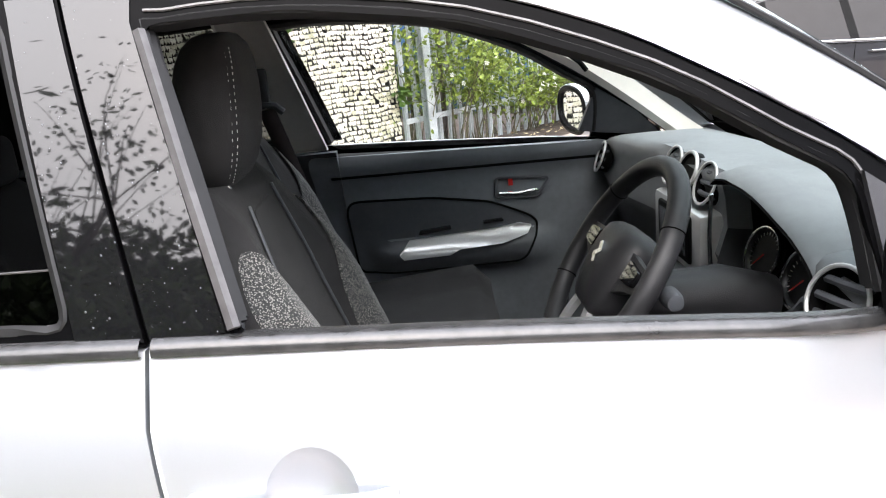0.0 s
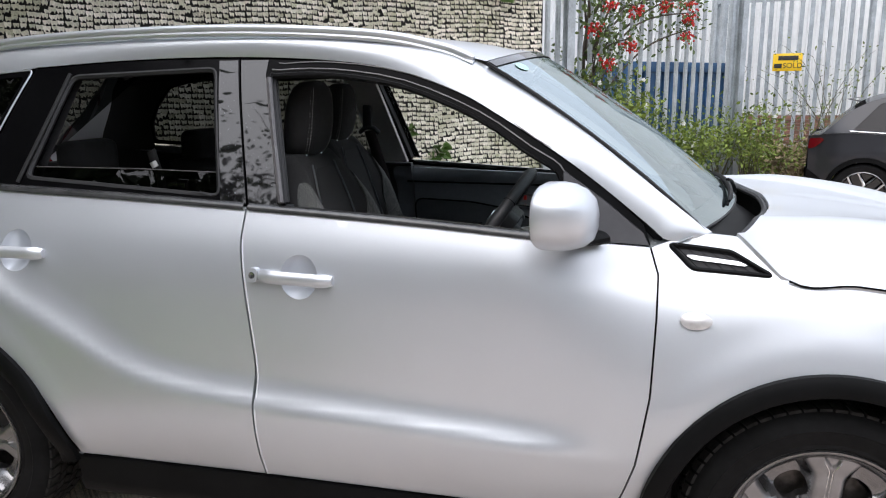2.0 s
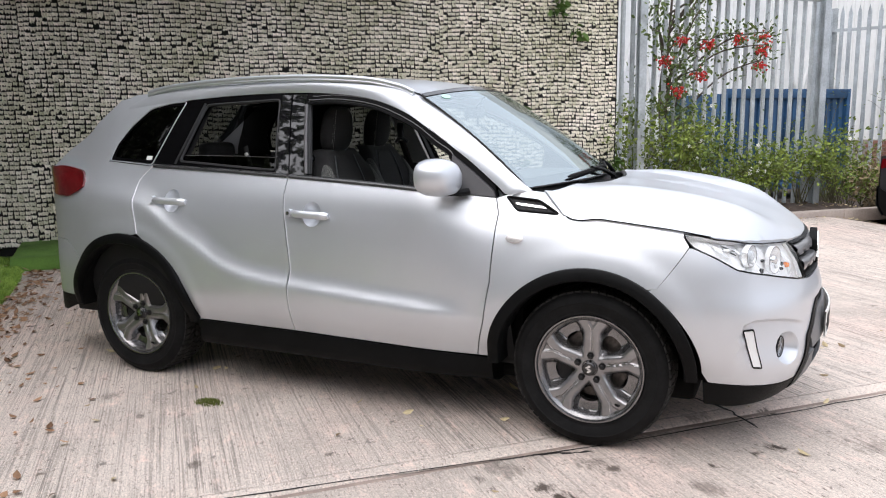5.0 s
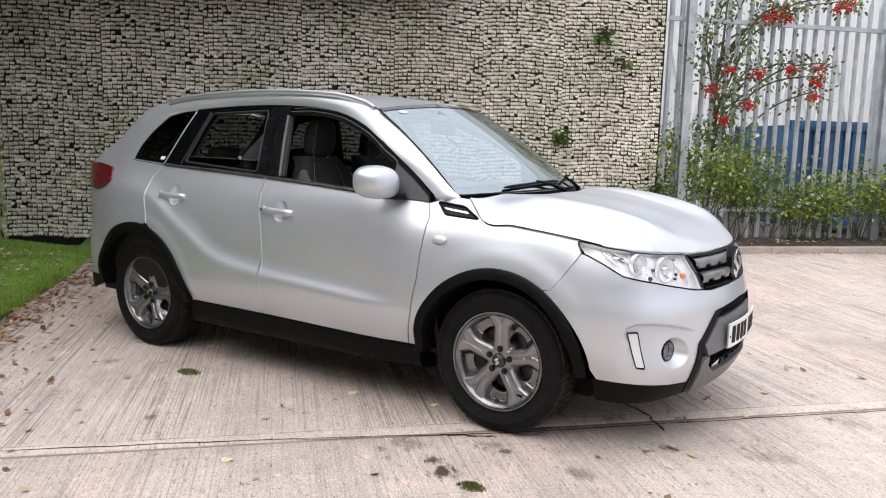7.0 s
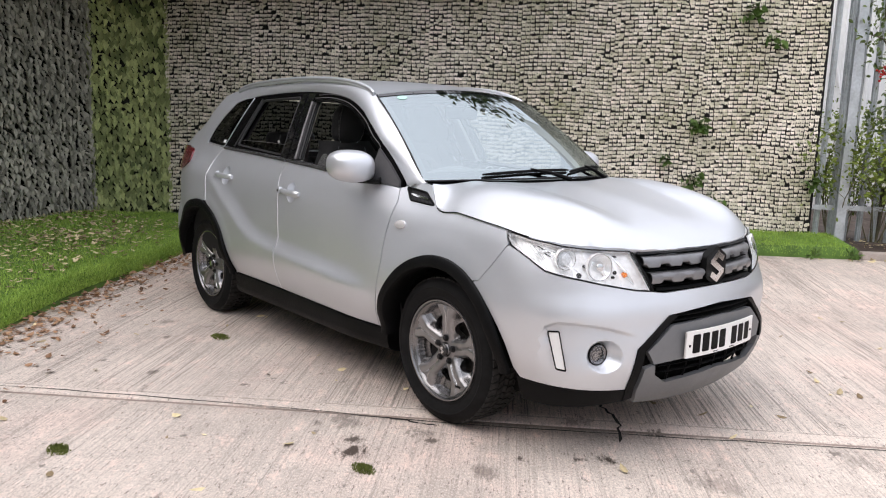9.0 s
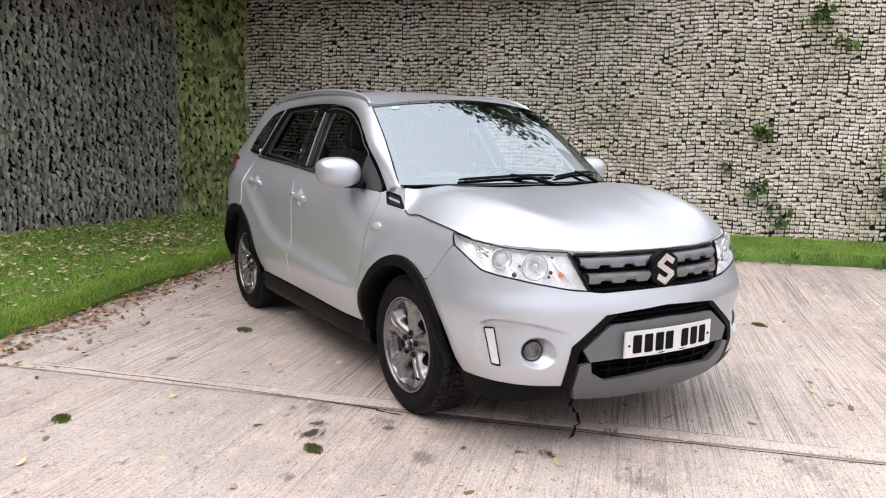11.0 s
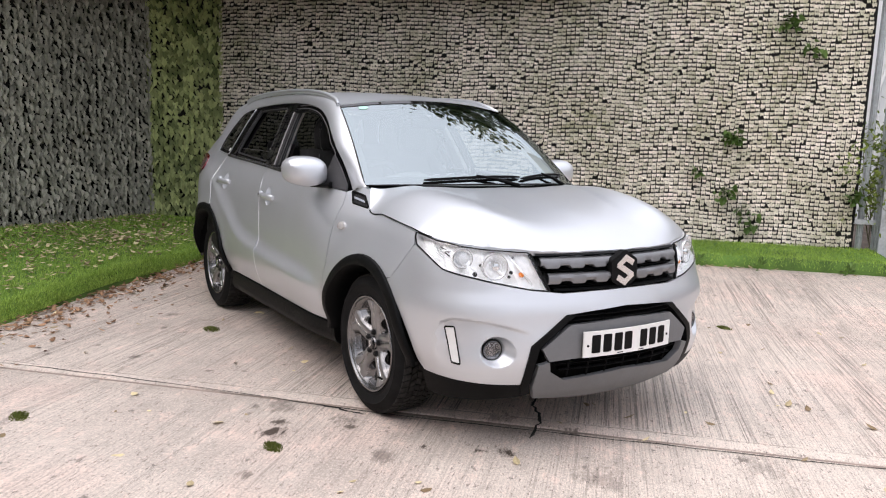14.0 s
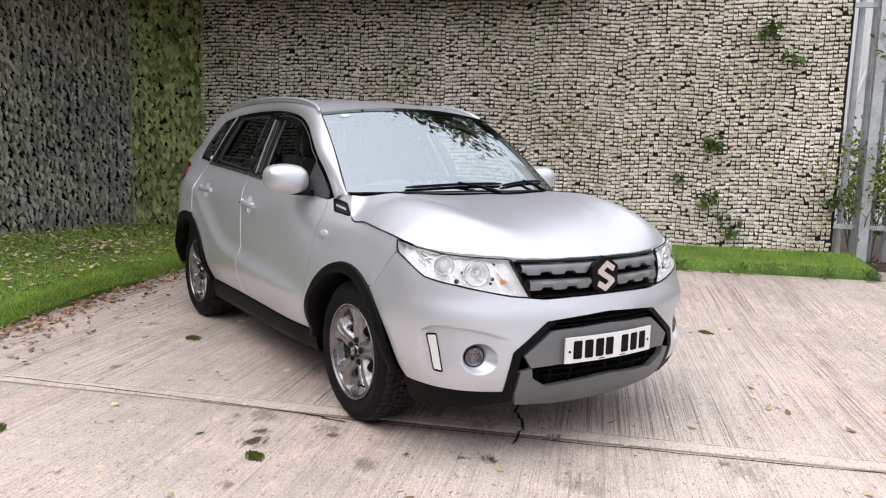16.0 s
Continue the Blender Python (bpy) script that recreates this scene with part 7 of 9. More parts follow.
def yard_z(u, v):
    return 0.10 * ease(0.8, 3.4, v) * (1 - ease(6.4, 8.2, u)) - 0.14 * ease(6.4, 8.2, u)


bm = bmesh.new()
us = list(np.linspace(-60, -6, 8)) + list(np.linspace(-5, 16, 43)) + [20, 40, 80, 300]
vs = [-300, -60, -20, -12] + list(np.linspace(-8, 12, 41)) + [20, 60, 300]
us = [-300] + us
loft(bm, [[yard(u, v, yard_z(u, v) - 0.06) for u in us] for v in vs])
bmesh.ops.recalc_face_normals(bm, faces=bm.faces[:])
ground = tagged(part("ground", bm, FAR_GROUND, sharp=0), "worn grey yard surface below the slabs", "ground", kind="structure")


def slab(u0, u1, v0, v1):
    """One cast slab with eased edges."""
    bm = bmesh.new()
    uu = [u0, u0 + 0.012] + list(np.linspace(u0 + 0.2, u1 - 0.2, max(2, int((u1 - u0) / 0.5)))) + [u1 - 0.012, u1]
    vv = [v0, v0 + 0.012] + list(np.linspace(v0 + 0.15, v1 - 0.15, max(2, int((v1 - v0) / 0.25)))) + [v1 - 0.012, v1]
    rows = []
    for v in vv:
        rows.append([yard(u, v, yard_z(u, v) - (0.008 if u in (u0, u1) or v in (v0, v1) else 0.0)) for u in uu])
    g = loft(bm, rows)
    rim = [g[0][j] for j in range(len(uu))] + [g[i][-1] for i in range(1, len(vv))] + [g[-1][j] for j in range(len(uu) - 2, -1, -1)] + [g[i][0] for i in range(len(vv) - 2, 0, -1)]
    low = [bm.verts.new(v.co - Vector((0, 0, 0.12))) for v in rim]
    for i in range(len(rim)):
        k = (i + 1) % len(rim)
        bm.faces.new((rim[i], rim[k], low[k], low[i]))
    bmesh.ops.recalc_face_normals(bm, faces=bm.faces[:])
    return bm


for u0, u1, v0, v1 in ((-4.2, 16, JV + 0.014, 3.36), (-9, 16, JV - 6.0, JV - 0.014), (-9, 16, JV - 12, JV - 6.04)):
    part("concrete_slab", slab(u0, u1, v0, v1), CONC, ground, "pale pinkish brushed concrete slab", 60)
bm = bmesh.new()
box(bm, -9, 16, JV - 0.013, JV + 0.013, -0.1, -0.006, 0.003)
bm.transform(pose(0, 0, 0, 0, 0, 44.8))
part("joint_strip", bm, JOINT, ground, "crumbling pinkish joint between slabs")


def crack(pts, w, seed):
    rng = random.Random(seed)
    pts = spline([Vector((x, y, 0)) for x, y in pts], 7)
    bm = bmesh.new()
    rows = []
    for i, p in enumerate(pts):
        q = pts[min(i + 1, len(pts) - 1)] - pts[max(i - 1, 0)]
        s = Vector((-q.y, q.x, 0)).normalized() * w * (0.4 + rng.random() * 0.9) * (0.3 if i in (0, len(pts) - 1) else 1)
        j = Vector((rng.uniform(-1, 1), rng.uniform(-1, 1), 0)) * 0.008
        rows.append([p + j - s + Vector((0, 0, 0.0015)), p + j + s + Vector((0, 0, 0.0015))])
    loft(bm, rows)
    bmesh.ops.recalc_face_normals(bm, faces=bm.faces[:])
    return bm


for k, (pts, w) in enumerate((([(1.45, 0.10), (1.55, -0.034), (1.72, -0.12), (1.89, -0.325)], 0.007), ([(1.06, -0.98), (1.2, -0.9), (1.28, -0.85)], 0.008),
                            ([(-0.4, -2.30), (0.55, -1.42), (1.3, -0.78), (2.1, 0.02), (2.9, 0.83), (3.6, 1.55)], 0.0045))):
    part("ground_crack", crack(pts, w, k), DIRT, ground)

# turf: two raised mats
TURF = leaf_mat("artificial_turf", (0.11, 0.23, 0.028), (0.50, 0.68, 0.14), 0.85, 0.45, 2.5)
TURF_BASE = mat("turf_mat", (0.11, 0.21, 0.035), 0.95, var=0.35, scale=3, fine=120, bump=0.9, bump_scale=350)


def left_edge(v):
    return -2.50 - 0.05 * math.sin(v * 1.7)


def left_z(u, v):
    e = left_edge(v)
    d = e - u
    return yard_z(u, v) * 0 + 0.135 * math.sqrt(min(1, max(0, d) / 0.05)) + 0.13 * ease(0.1, 1.9, d) + 0.012 * math.sin(u * 5 + v * 3)


def back_z(u, v):
    d = v - (3.33 + 0.02 * math.sin(u * 2.1))
    return 0.10 + 0.11 * math.sqrt(min(1, max(0, d) / 0.07)) + 0.06 * ease(0.1, 0.8, d)


def mat_sheet(f, grid_a, grid_b, to):
    bm = bmesh.new()
    loft(bm, [[to(a, b, f) for b in grid_b] for a in grid_a])
    bmesh.ops.recalc_face_normals(bm, faces=bm.faces[:])
    return bm


rng = np.random.default_rng(3)
vv = np.linspace(-1.75, 3.4, 40)
dd = [0, 0.005, 0.02, 0.04, 0.07, 0.10, 0.15, 0.25, 0.4, 0.6, 0.9, 1.2, 1.5, 1.8, 2.3, 3.2]
bm = bmesh.new()
loft(bm, [[yard(left_edge(v) - d, v, left_z(left_edge(v) - d, v) - (0.03 if d == 0 else 0)) for d in dd] for v in list(vv) + [3.8, 4.2]])
bmesh.ops.recalc_face_normals(bm, faces=bm.faces[:])
turf_left = tagged(part("grass_mat", bm, TURF_BASE), "bright artificial grass mat with a rolled edge, strewn with leaves", "grass", kind="structure")
bm = bmesh.new()
uu = np.linspace(-2.6, 4.18, 46)
dd2 = [0, 0.004, 0.015, 0.035, 0.06, 0.09, 0.14, 0.25, 0.45, 0.8]
rows = [[yard(u, 3.33 + 0.02 * math.sin(u * 2.1) + d, back_z(u, 3.33 + 0.02 * math.sin(u * 2.1) + d) - (0.04 if d == 0 else 0)) for d in dd2] for u in uu]
rows.append([p + (yard(0.02, 0) - yard(0, 0)) - Vector((0, 0, p.z - 0.08)) for p in rows[-1]])
loft(bm, rows)
bmesh.ops.recalc_face_normals(bm, faces=bm.faces[:])
turf_back = tagged(part("grass_mat", bm, TURF_BASE), "narrow artificial grass mat along the leaf wall", "grass", kind="structure")


def blades(points, rng, h=0.027):
    n = len(points)
    a = rng.random(n) * 6.283
    w = np.stack([np.cos(a), np.sin(a), np.zeros(n)], 1) * 0.003
    lean = np.stack([rng.normal(0, 0.35, n), rng.normal(0, 0.35, n), np.ones(n)], 1) * (h * (0.6 + 0.8 * rng.random(n)))[:, None]
    v = np.stack([points - w, points + w, points + lean], 1).reshape(-1, 3)
    return v, [(3 * i, 3 * i + 1, 3 * i + 2) for i in range(n)]


n = 90000
d = np.where(rng.random(n) < 0.22, rng.random(n) ** 2 * 0.07, np.abs(rng.random(n)) ** 1.3 * 2.0)
v_ = rng.random(n) * 5.7 - 1.7
pts = np.array([yard(left_edge(b) - a - 0.003, b, left_z(left_edge(b) - a - 0.003, b) - 0.003) for a, b in zip(d, v_)])
v, f = blades(pts, rng)
tagged(raw("grass_blades", v, f, TURF), "short bright green artificial grass blades", "grass", kind="stuff")
n = 20000
u_ = rng.random(n) * 5.2 - 1.05
d = rng.random(n) * 0.75
pts = np.array([yard(a, 3.333 + 0.02 * math.sin(a * 2.1) + b, back_z(a, 3.333 + 0.02 * math.sin(a * 2.1) + b) - 0.003) for a, b in zip(u_, d)])
v, f = blades(pts, rng)
tagged(raw("grass_blades", v, f, TURF), "short bright green artificial grass blades", "grass", kind="stuff")

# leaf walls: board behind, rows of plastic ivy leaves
# near-black board: the shade between the leaves is put into its colour
SHADE_BOARD = mat("shade_board", (0.008, 0.0075, 0.006), 0.9, var=0.3, scale=3)
IVY_PALE = leaf_mat("faded_ivy", (0.40, 0.39, 0.25), (0.96, 0.89, 0.79), 0.8, 0.24, 1.3)
IVY_DARK = leaf_mat("grey_ivy", (0.10, 0.104, 0.08), (0.52, 0.51, 0.42), 0.7, 0.42, 1.0)
IVY_GREEN = leaf_mat("green_ivy", (0.05, 0.08, 0.022), (0.54, 0.60, 0.26), 0.55, 0.55, 1.6)
WALL_TOP = 3.45


def leaf_wall(name, a, b, z0, z1, pitch_u, pitch_z, size, shape, material, seed, label, chains=False, thick=0.16, single=None):
    """A board from plan point a to b, and leaves in rows (or in hanging chains) on its face."""
    rng = np.random.default_rng(seed)
    pa, pb = np.array(yard(*a)), np.array(yard(*b))
    along_ = unit(pb - pa)
    out = np.array([along_[1], -along_[0], 0.0])
    if out @ (np.array([0.5, -1.0, 0]) - pa) < 0:
        out = -out
    length = np.linalg.norm(pb - pa)
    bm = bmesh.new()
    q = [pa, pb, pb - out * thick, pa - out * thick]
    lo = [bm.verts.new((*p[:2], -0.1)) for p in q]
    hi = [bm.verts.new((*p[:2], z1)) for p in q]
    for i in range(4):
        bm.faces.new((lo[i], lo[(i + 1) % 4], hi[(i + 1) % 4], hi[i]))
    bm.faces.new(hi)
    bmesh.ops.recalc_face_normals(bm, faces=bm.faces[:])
    wall = tagged(part(name, bm, SHADE_BOARD, sharp=0), label, "wall", kind="structure")
    nu, nz = int(length / pitch_u), int((z1 - z0) / pitch_z)
    iu, iz = np.meshgrid(np.arange(nu), np.arange(nz), indexing="ij")
    iu, iz = iu.ravel(), iz.ravel()
    n = len(iu)
    panel = (iu * pitch_u / 1.02).astype(int)
    shift = np.array([0.0, 0.31, -0.22, 0.15, 0.4, -0.35, 0.1, 0.27, -0.1, 0.2, 0.0, 0.3, -0.2, 0.1, 0.3])[panel % 15]
    loose = rng.random(n) < 0.09
    x = (iu + 0.5) * pitch_u + rng.normal(0, 0.12 if chains else 0.06, n) * pitch_u * (1 + 2 * loose)
    z = z0 + (iz + 0.6 + shift) * pitch_z + rng.normal(0, 0.07, n) * pitch_z * (1 + 3 * loose) + (0.5 * pitch_z * (iu % 2) if shape is not TAB else 0) + 0.012 * np.sin(x * 5 + panel)
    x += (0.0 if not chains else 0.012 * np.sin(z * 4 + iu * 1.7))
    keep = rng.random(n) > 0.0015
    lean = (0.52 if shape is TAB else 0.46) + (0.11 if shape is TAB else 0.24) * rng.normal(size=n) * (1 + 4 * loose)
    droop = np.array([[0, 0, -1.0]])
    ups = unit(droop + out[None] * lean[:, None] + along_[None] * (rng.normal(0, 0.06 if shape is TAB else 0.14, n) * (1 + 4 * loose))[:, None])
    sides = unit(along_[None] + out[None] * rng.normal(0, 0.2 if shape is TAB else 0.28, n)[:, None] + np.array([[0, 0, 1.0]]) * rng.normal(0, 0.14, n)[:, None])
    sides = unit(sides - ups * (sides * ups).sum(1, keepdims=True))
    place = pa[None] + along_[None] * x[:, None] + out[None] * (0.012 + 0.012 * rng.random(n) + (0.009 * np.cos(iu * 2.4) if chains else 0))[:, None]
    place[:, 2] = z
    place, ups, sides = place[keep], ups[keep], sides[keep]
    if single:
        # the leaves of one stretch, each a piece of its own
        u0, u1, h0, h1 = single
        reach = (place - pa[None]) @ along_
        pick = (reach > u0) & (reach < u1) & (place[:, 2] > h0) & (place[:, 2] < h1)
        one = bpy.data.meshes.new("ivy_leaf")
        one.from_pydata([tuple(p) for p in shape], [], fans(1, len(shape)))
        piece = material.copy()
        nodes = piece.node_tree.nodes
        vary = next(q for q in nodes if q.type == "MATH")
        piece.node_tree.links.new(nodes.new("ShaderNodeObjectInfo").outputs["Random"], vary.inputs[0])
        one.materials.append(piece)
        for p, a_, s_ in zip(place[pick], ups[pick], sides[pick]):
            k_ = size * rng.uniform(0.9, 1.1)
            ob = new("ivy_leaf", one)
            ob.parent = wall
            n_ = np.cross(s_, a_)
            ob.matrix_basis = Matrix([[s_[i] * k_, a_[i] * k_, n_[i] * k_, p[i]] for i in range(3)] + [[0, 0, 0, 1]])
        place, ups, sides = place[~pick], ups[~pick], sides[~pick]
    v, k = leaf_cloud(place, ups, sides, size, shape, rng, 0.16)
    tagged(raw("ivy_leaves", v, fans(len(place), k), material, wall, "rows of overlapping artificial ivy leaves"), kind="stuff")
    return wall


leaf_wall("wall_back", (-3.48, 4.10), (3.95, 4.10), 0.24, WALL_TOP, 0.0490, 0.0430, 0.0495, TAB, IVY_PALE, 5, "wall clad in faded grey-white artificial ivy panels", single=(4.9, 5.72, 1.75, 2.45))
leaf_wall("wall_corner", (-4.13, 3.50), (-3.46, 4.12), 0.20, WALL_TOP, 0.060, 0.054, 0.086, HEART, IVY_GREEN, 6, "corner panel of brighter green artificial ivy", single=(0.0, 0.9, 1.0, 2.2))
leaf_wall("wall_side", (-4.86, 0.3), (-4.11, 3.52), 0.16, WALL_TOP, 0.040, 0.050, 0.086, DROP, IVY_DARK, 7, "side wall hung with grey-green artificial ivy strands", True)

# kerb and planting bed before the fence
for k in range(4):
    u0 = 4.22 + 0.9 * k
    bm = bmesh.new()
    box(bm, u0 + 0.004, u0 + 0.896, 3.36, 3.49, 0.0, 0.175 - 0.004 * k, 0.012)
    bm.transform(pose(0, 0, 0, 0, 0, 44.8))
    tagged(part("kerb_stone", bm, KERB), "worn pale concrete kerb stone", "kerb", "kerb stones", "structure")
bm = bmesh.new()
loft(bm, [[yard(u, v, z + 0.02 * math.sin(u * 7 + v * 5) - 0.22 * ease(7.0, 8.6, u)) for u in np.linspace(4.2, 16, 60)] for v, z in ((3.45, 0.10), (3.6, 0.15), (3.9, 0.19), (4.3, 0.2), (5.0, 0.15), (9.0, 0.1))])
bmesh.ops.recalc_face_normals(bm, faces=bm.faces[:])
tagged(part("planting_bed", bm, SOIL, sharp=0), "dark soil bed with leaf litter at the fence", "soil", kind="structure")

# fallen leaves
LITTER = leaf_mat("fallen_leaf", (0.10, 0.045, 0.02), (0.88, 0.76, 0.46), 0.8, 0.6, 6)


def litter(spots, seed, size=0.042):
    rng = np.random.default_rng(seed)
    p = np.array(spots)
    n = len(p)
    a = rng.random(n) * 6.283
    ups = unit(np.stack([np.cos(a), np.sin(a), rng.normal(0.12, 0.18, n)], 1))
    sides = unit(np.stack([-np.sin(a), np.cos(a), rng.normal(0, 0.28, n)], 1))
    sides = unit(sides - ups * (sides * ups).sum(1, keepdims=True))
    v, k = leaf_cloud(p, ups, sides, size, OVAL, rng, 0.5)
    return v, fans(n, k)


rng = np.random.default_rng(11)
spots = []
for _ in range(1050):
    v = rng.uniform(-1.7, 3.3)
    d = abs(rng.normal(0, 0.15)) if rng.random() < 0.85 else rng.random() * 0.8
    spots.append(yard(left_edge(v) + 0.015 + d, v, yard_z(0, v) + 0.010 + 0.02 * max(0, 0.05 - d) / 0.05))
edge_spots, spots = spots, []
for _ in range(2000):
    v = rng.uniform(-1.7, 3.4)
    d = rng.random() ** 0.7 * 1.8
    spots.append(yard(left_edge(v) - 0.12 - d, v, left_z(left_edge(v) - 0.12 - d, v) + 0.022))
for _ in range(170):
    spots.append(yard(rng.normal(-3.3, 0.25), rng.normal(1.9, 0.3), left_z(-3.3, 1.9) + 0.03 + 0.02 * rng.random()))
for _ in range(260):
    x, y = rng.uniform(-3, 4.2), rng.uniform(-3.5, 3.0)
    u, v = x * YC + y * YS, -x * YS + y * YC
    if v < 3.2 and u > -2.4:
        spots.append(Vector((x, y, yard_z(u, v) + 0.006)))
for _ in range(110):
    u = rng.uniform(2.0, 7.5)
    spots.append(yard(u, 3.30 - abs(rng.normal(0, 0.05)), yard_z(u, 3.3) + 0.01))
for _ in range(260):
    u = rng.uniform(4.3, 8.5)
    v = rng.uniform(3.5, 4.3)
    spots.append(yard(u, v, 0.2 - 0.22 * ease(7.0, 8.6, u)))
BROWN = leaf_mat("brown_leaf", (0.06, 0.024, 0.012), (0.52, 0.31, 0.18), 0.8, 0.6, 6)
v, f = litter(edge_spots, 13, 0.043)
tagged(raw("leaf_litter", v, f, BROWN), "brown fallen leaves gathered along the grass edge", "leaves", kind="stuff")
v, f = litter(spots, 12, 0.047)
tagged(raw("leaf_litter", v, f, LITTER), "dry brown and tan fallen leaves", "leaves", kind="stuff")

# moss tufts in the concrete
MOSS = leaf_mat("moss", (0.07, 0.085, 0.018), (0.20, 0.23, 0.055), 0.9, 0.4, 8)
for k, (x, y, r) in enumerate(((-0.576, -1.04, 0.065), (1.458, -1.36, 0.048), (0.60, -2.24, 0.055), (0.947, 2.254, 0.05))):
    rng = np.random.default_rng(20 + k)
    n = 420
    a, q = rng.random(n) * 6.283, np.sqrt(rng.random(n)) * r * (0.7 + 0.3 * np.sin(rng.random(n) * 9))
    u, vv_ = x * YC + y * YS, -x * YS + y * YC
    pts = np.stack([x + np.cos(a) * q * 1.35, y + np.sin(a) * q * 0.8, np.full(n, yard_z(u, vv_) + 0.001) + 0.012 * (1 - q / r)], 1)
    v, f = blades(pts, rng, 0.009)
    v = np.concatenate([v, (v - np.array([x, y, 0])) * np.array([1, 1, 0.4]) + np.array([x, y, 0.0])])
    f = f + [tuple(i + 3 * n for i in t) for t in f]
    tagged(raw("moss_tuft", v, f, MOSS), "small green moss tuft in the concrete", "moss", "moss tufts")
# weeds at the foot of the back mat and ivy growing on the wall
WEED = leaf_mat("weed_leaf", (0.045, 0.095, 0.02), (0.13, 0.22, 0.05), 0.6, 0.3, 5)


def sprig(name, label, place, n, r, size, seed, flat=None, shape=OVAL, category="plant", material=None):
    """A small plant: leaves round a spot, or spread over a wall plane."""
    rng = np.random.default_rng(seed)
    d = unit(rng.normal(size=(n, 3)) + np.array([0, 0, 0.5]))
    p = np.array(place)[None] + d * (r * rng.random(n) ** 0.5)[:, None] * np.array([1, 1, 0.9])
    if flat is not None:
        f = np.array(flat)
        p = p - f[None] * ((p - np.array(place)) @ f)[:, None] * 0.75
        d = unit(d * 0.6 + f[None] * 0.8 + np.array([0, 0, -0.5]))
    sides = unit(np.cross(d, rng.normal(size=(n, 3))))
    v, k = leaf_cloud(p, d, sides, size, shape, rng, 0.4)
    return tagged(raw(name, v, fans(n, k), material or WEED), label, category)


out_back = np.array(yard(0, -1))
for k, (u, v, z) in enumerate(((2.9, 3.28, 0.10), (3.72, 3.28, 0.10), (2.3, 3.29, 0.10), (4.1, 3.3, 0.1))):
    tagged(sprig("weed", "small green weed at the grass mat's edge", yard(u, v, z + 0.03), 26, 0.07, 0.05, 30 + k), group="weeds")
for k, (u, z, r, n) in enumerate(((2.64, 1.42, 0.11, 26), (2.30, 1.02, 0.06, 12), (2.62, 0.78, 0.15, 22), (2.85, 0.55, 0.15, 22), (3.1, 2.6, 0.14, 26), (3.35, 2.35, 0.10, 14), (3.9, 0.8, 0.12, 16))):
    tagged(sprig("wall_creeper", "green creeper sprig growing through the leaf wall", yard(u, 4.03, z), n, r, 0.075, 40 + k, out_back, HEART), group="wall creepers")
out_left = np.array(yard(1, 0))
YELLOW = leaf_mat("yellowing_leaf", (0.16, 0.20, 0.03), (0.38, 0.36, 0.06), 0.6, 0.3, 5)
for k, (u, v, z, r, n) in enumerate(((-4.38, 2.85, 1.75, 0.16, 14), (-4.5, 2.45, 0.95, 0.15, 14), (-4.24, 3.42, 1.15, 0.10, 7), (-4.55, 2.1, 1.35, 0.22, 8), (-4.3, 3.1, 0.7, 0.25, 10), (-4.7, 1.3, 1.1, 0.3, 8))):
    tagged(sprig("wall_creeper", "yellowing creeper sprig on the side wall", yard(u, v, z), n, r, 0.07, 60 + k, out_left, HEART, material=YELLOW), group="wall creepers")
# ---- fence, planting and what stands behind ----
GALV = mat("galvanised_steel", (0.50, 0.54, 0.56), 0.45, 0.55, var=0.16, scale=5, fine=40, bump=0.1, bump_scale=120)
CLAD = mat("white_cladding", (0.80, 0.81, 0.80), 0.5, var=0.05, scale=1.5, fine=12)
BLUE = mat("blue_steel", (0.018, 0.075, 0.17), 0.5, var=0.25, scale=2, fine=14)
BRICK = mat("red_brick", (0.30, 0.15, 0.11), 0.85, var=0.2, scale=4, fine=40, per_object=0.25)
MORTAR = mat("mortar", (0.32, 0.29, 0.26), 0.9, var=0.1)
YELLOW_SIGN = mat("yellow_sign", (0.90, 0.58, 0.02), 0.4, var=0.03)
SIGN_INK = mat("sign_ink", (0.03, 0.03, 0.03), 0.5)
BERRY = mat("red_berry", (0.62, 0.022, 0.015), 0.35, var=0.25, scale=20)
BARK = mat("grey_bark", (0.11, 0.09, 0.07), 0.9, var=0.3, scale=8, bump=0.6, bump_scale=60)
ROWAN = leaf_mat("rowan_leaf", (0.05, 0.09, 0.025), (0.15, 0.20, 0.06), 0.6, 0.4, 3)
SHRUB = leaf_mat("shrub_leaf", (0.035, 0.07, 0.012), (0.30, 0.38, 0.07), 0.6, 0.4, 3)
STEM = mat("green_stem", (0.12, 0.11, 0.06), 0.8, var=0.3)
DRY = leaf_mat("dry_stalk", (0.20, 0.15, 0.09), (0.38, 0.30, 0.18), 0.85, 0.3, 4)
PETAL = mat("white_petal", (0.80, 0.80, 0.76), 0.7)


def pale(h):
    """One palisade pale: a folded steel strip with a split pointed top, standing at the origin and facing -y."""
    bm = bmesh.new()
    prof = [(-0.034, 0.0), (-0.022, -0.016), (-0.008, -0.010), (0.0, -0.016), (0.008, -0.010), (0.022, -0.016), (0.034, 0.0)]
    rows = []
    for z, k in ((0, 1), (h - 0.10, 1), (h, 0.25)):
        rows.append([Vector((x * k, y, z + (0.05 * (1 - abs(x) / 0.034) if k < 1 else 0))) for x, y in prof] + [Vector((x * k, y + 0.003, z + (0.05 * (1 - abs(x) / 0.034) if k < 1 else 0))) for x, y in prof[::-1]])
    loft(bm, rows, True)
    bmesh.ops.recalc_face_normals(bm, faces=bm.faces[:])
    me = bpy.data.meshes.new("pale")
    bm.to_mesh(me)
    bm.free()
    me.materials.append(GALV)
    return me


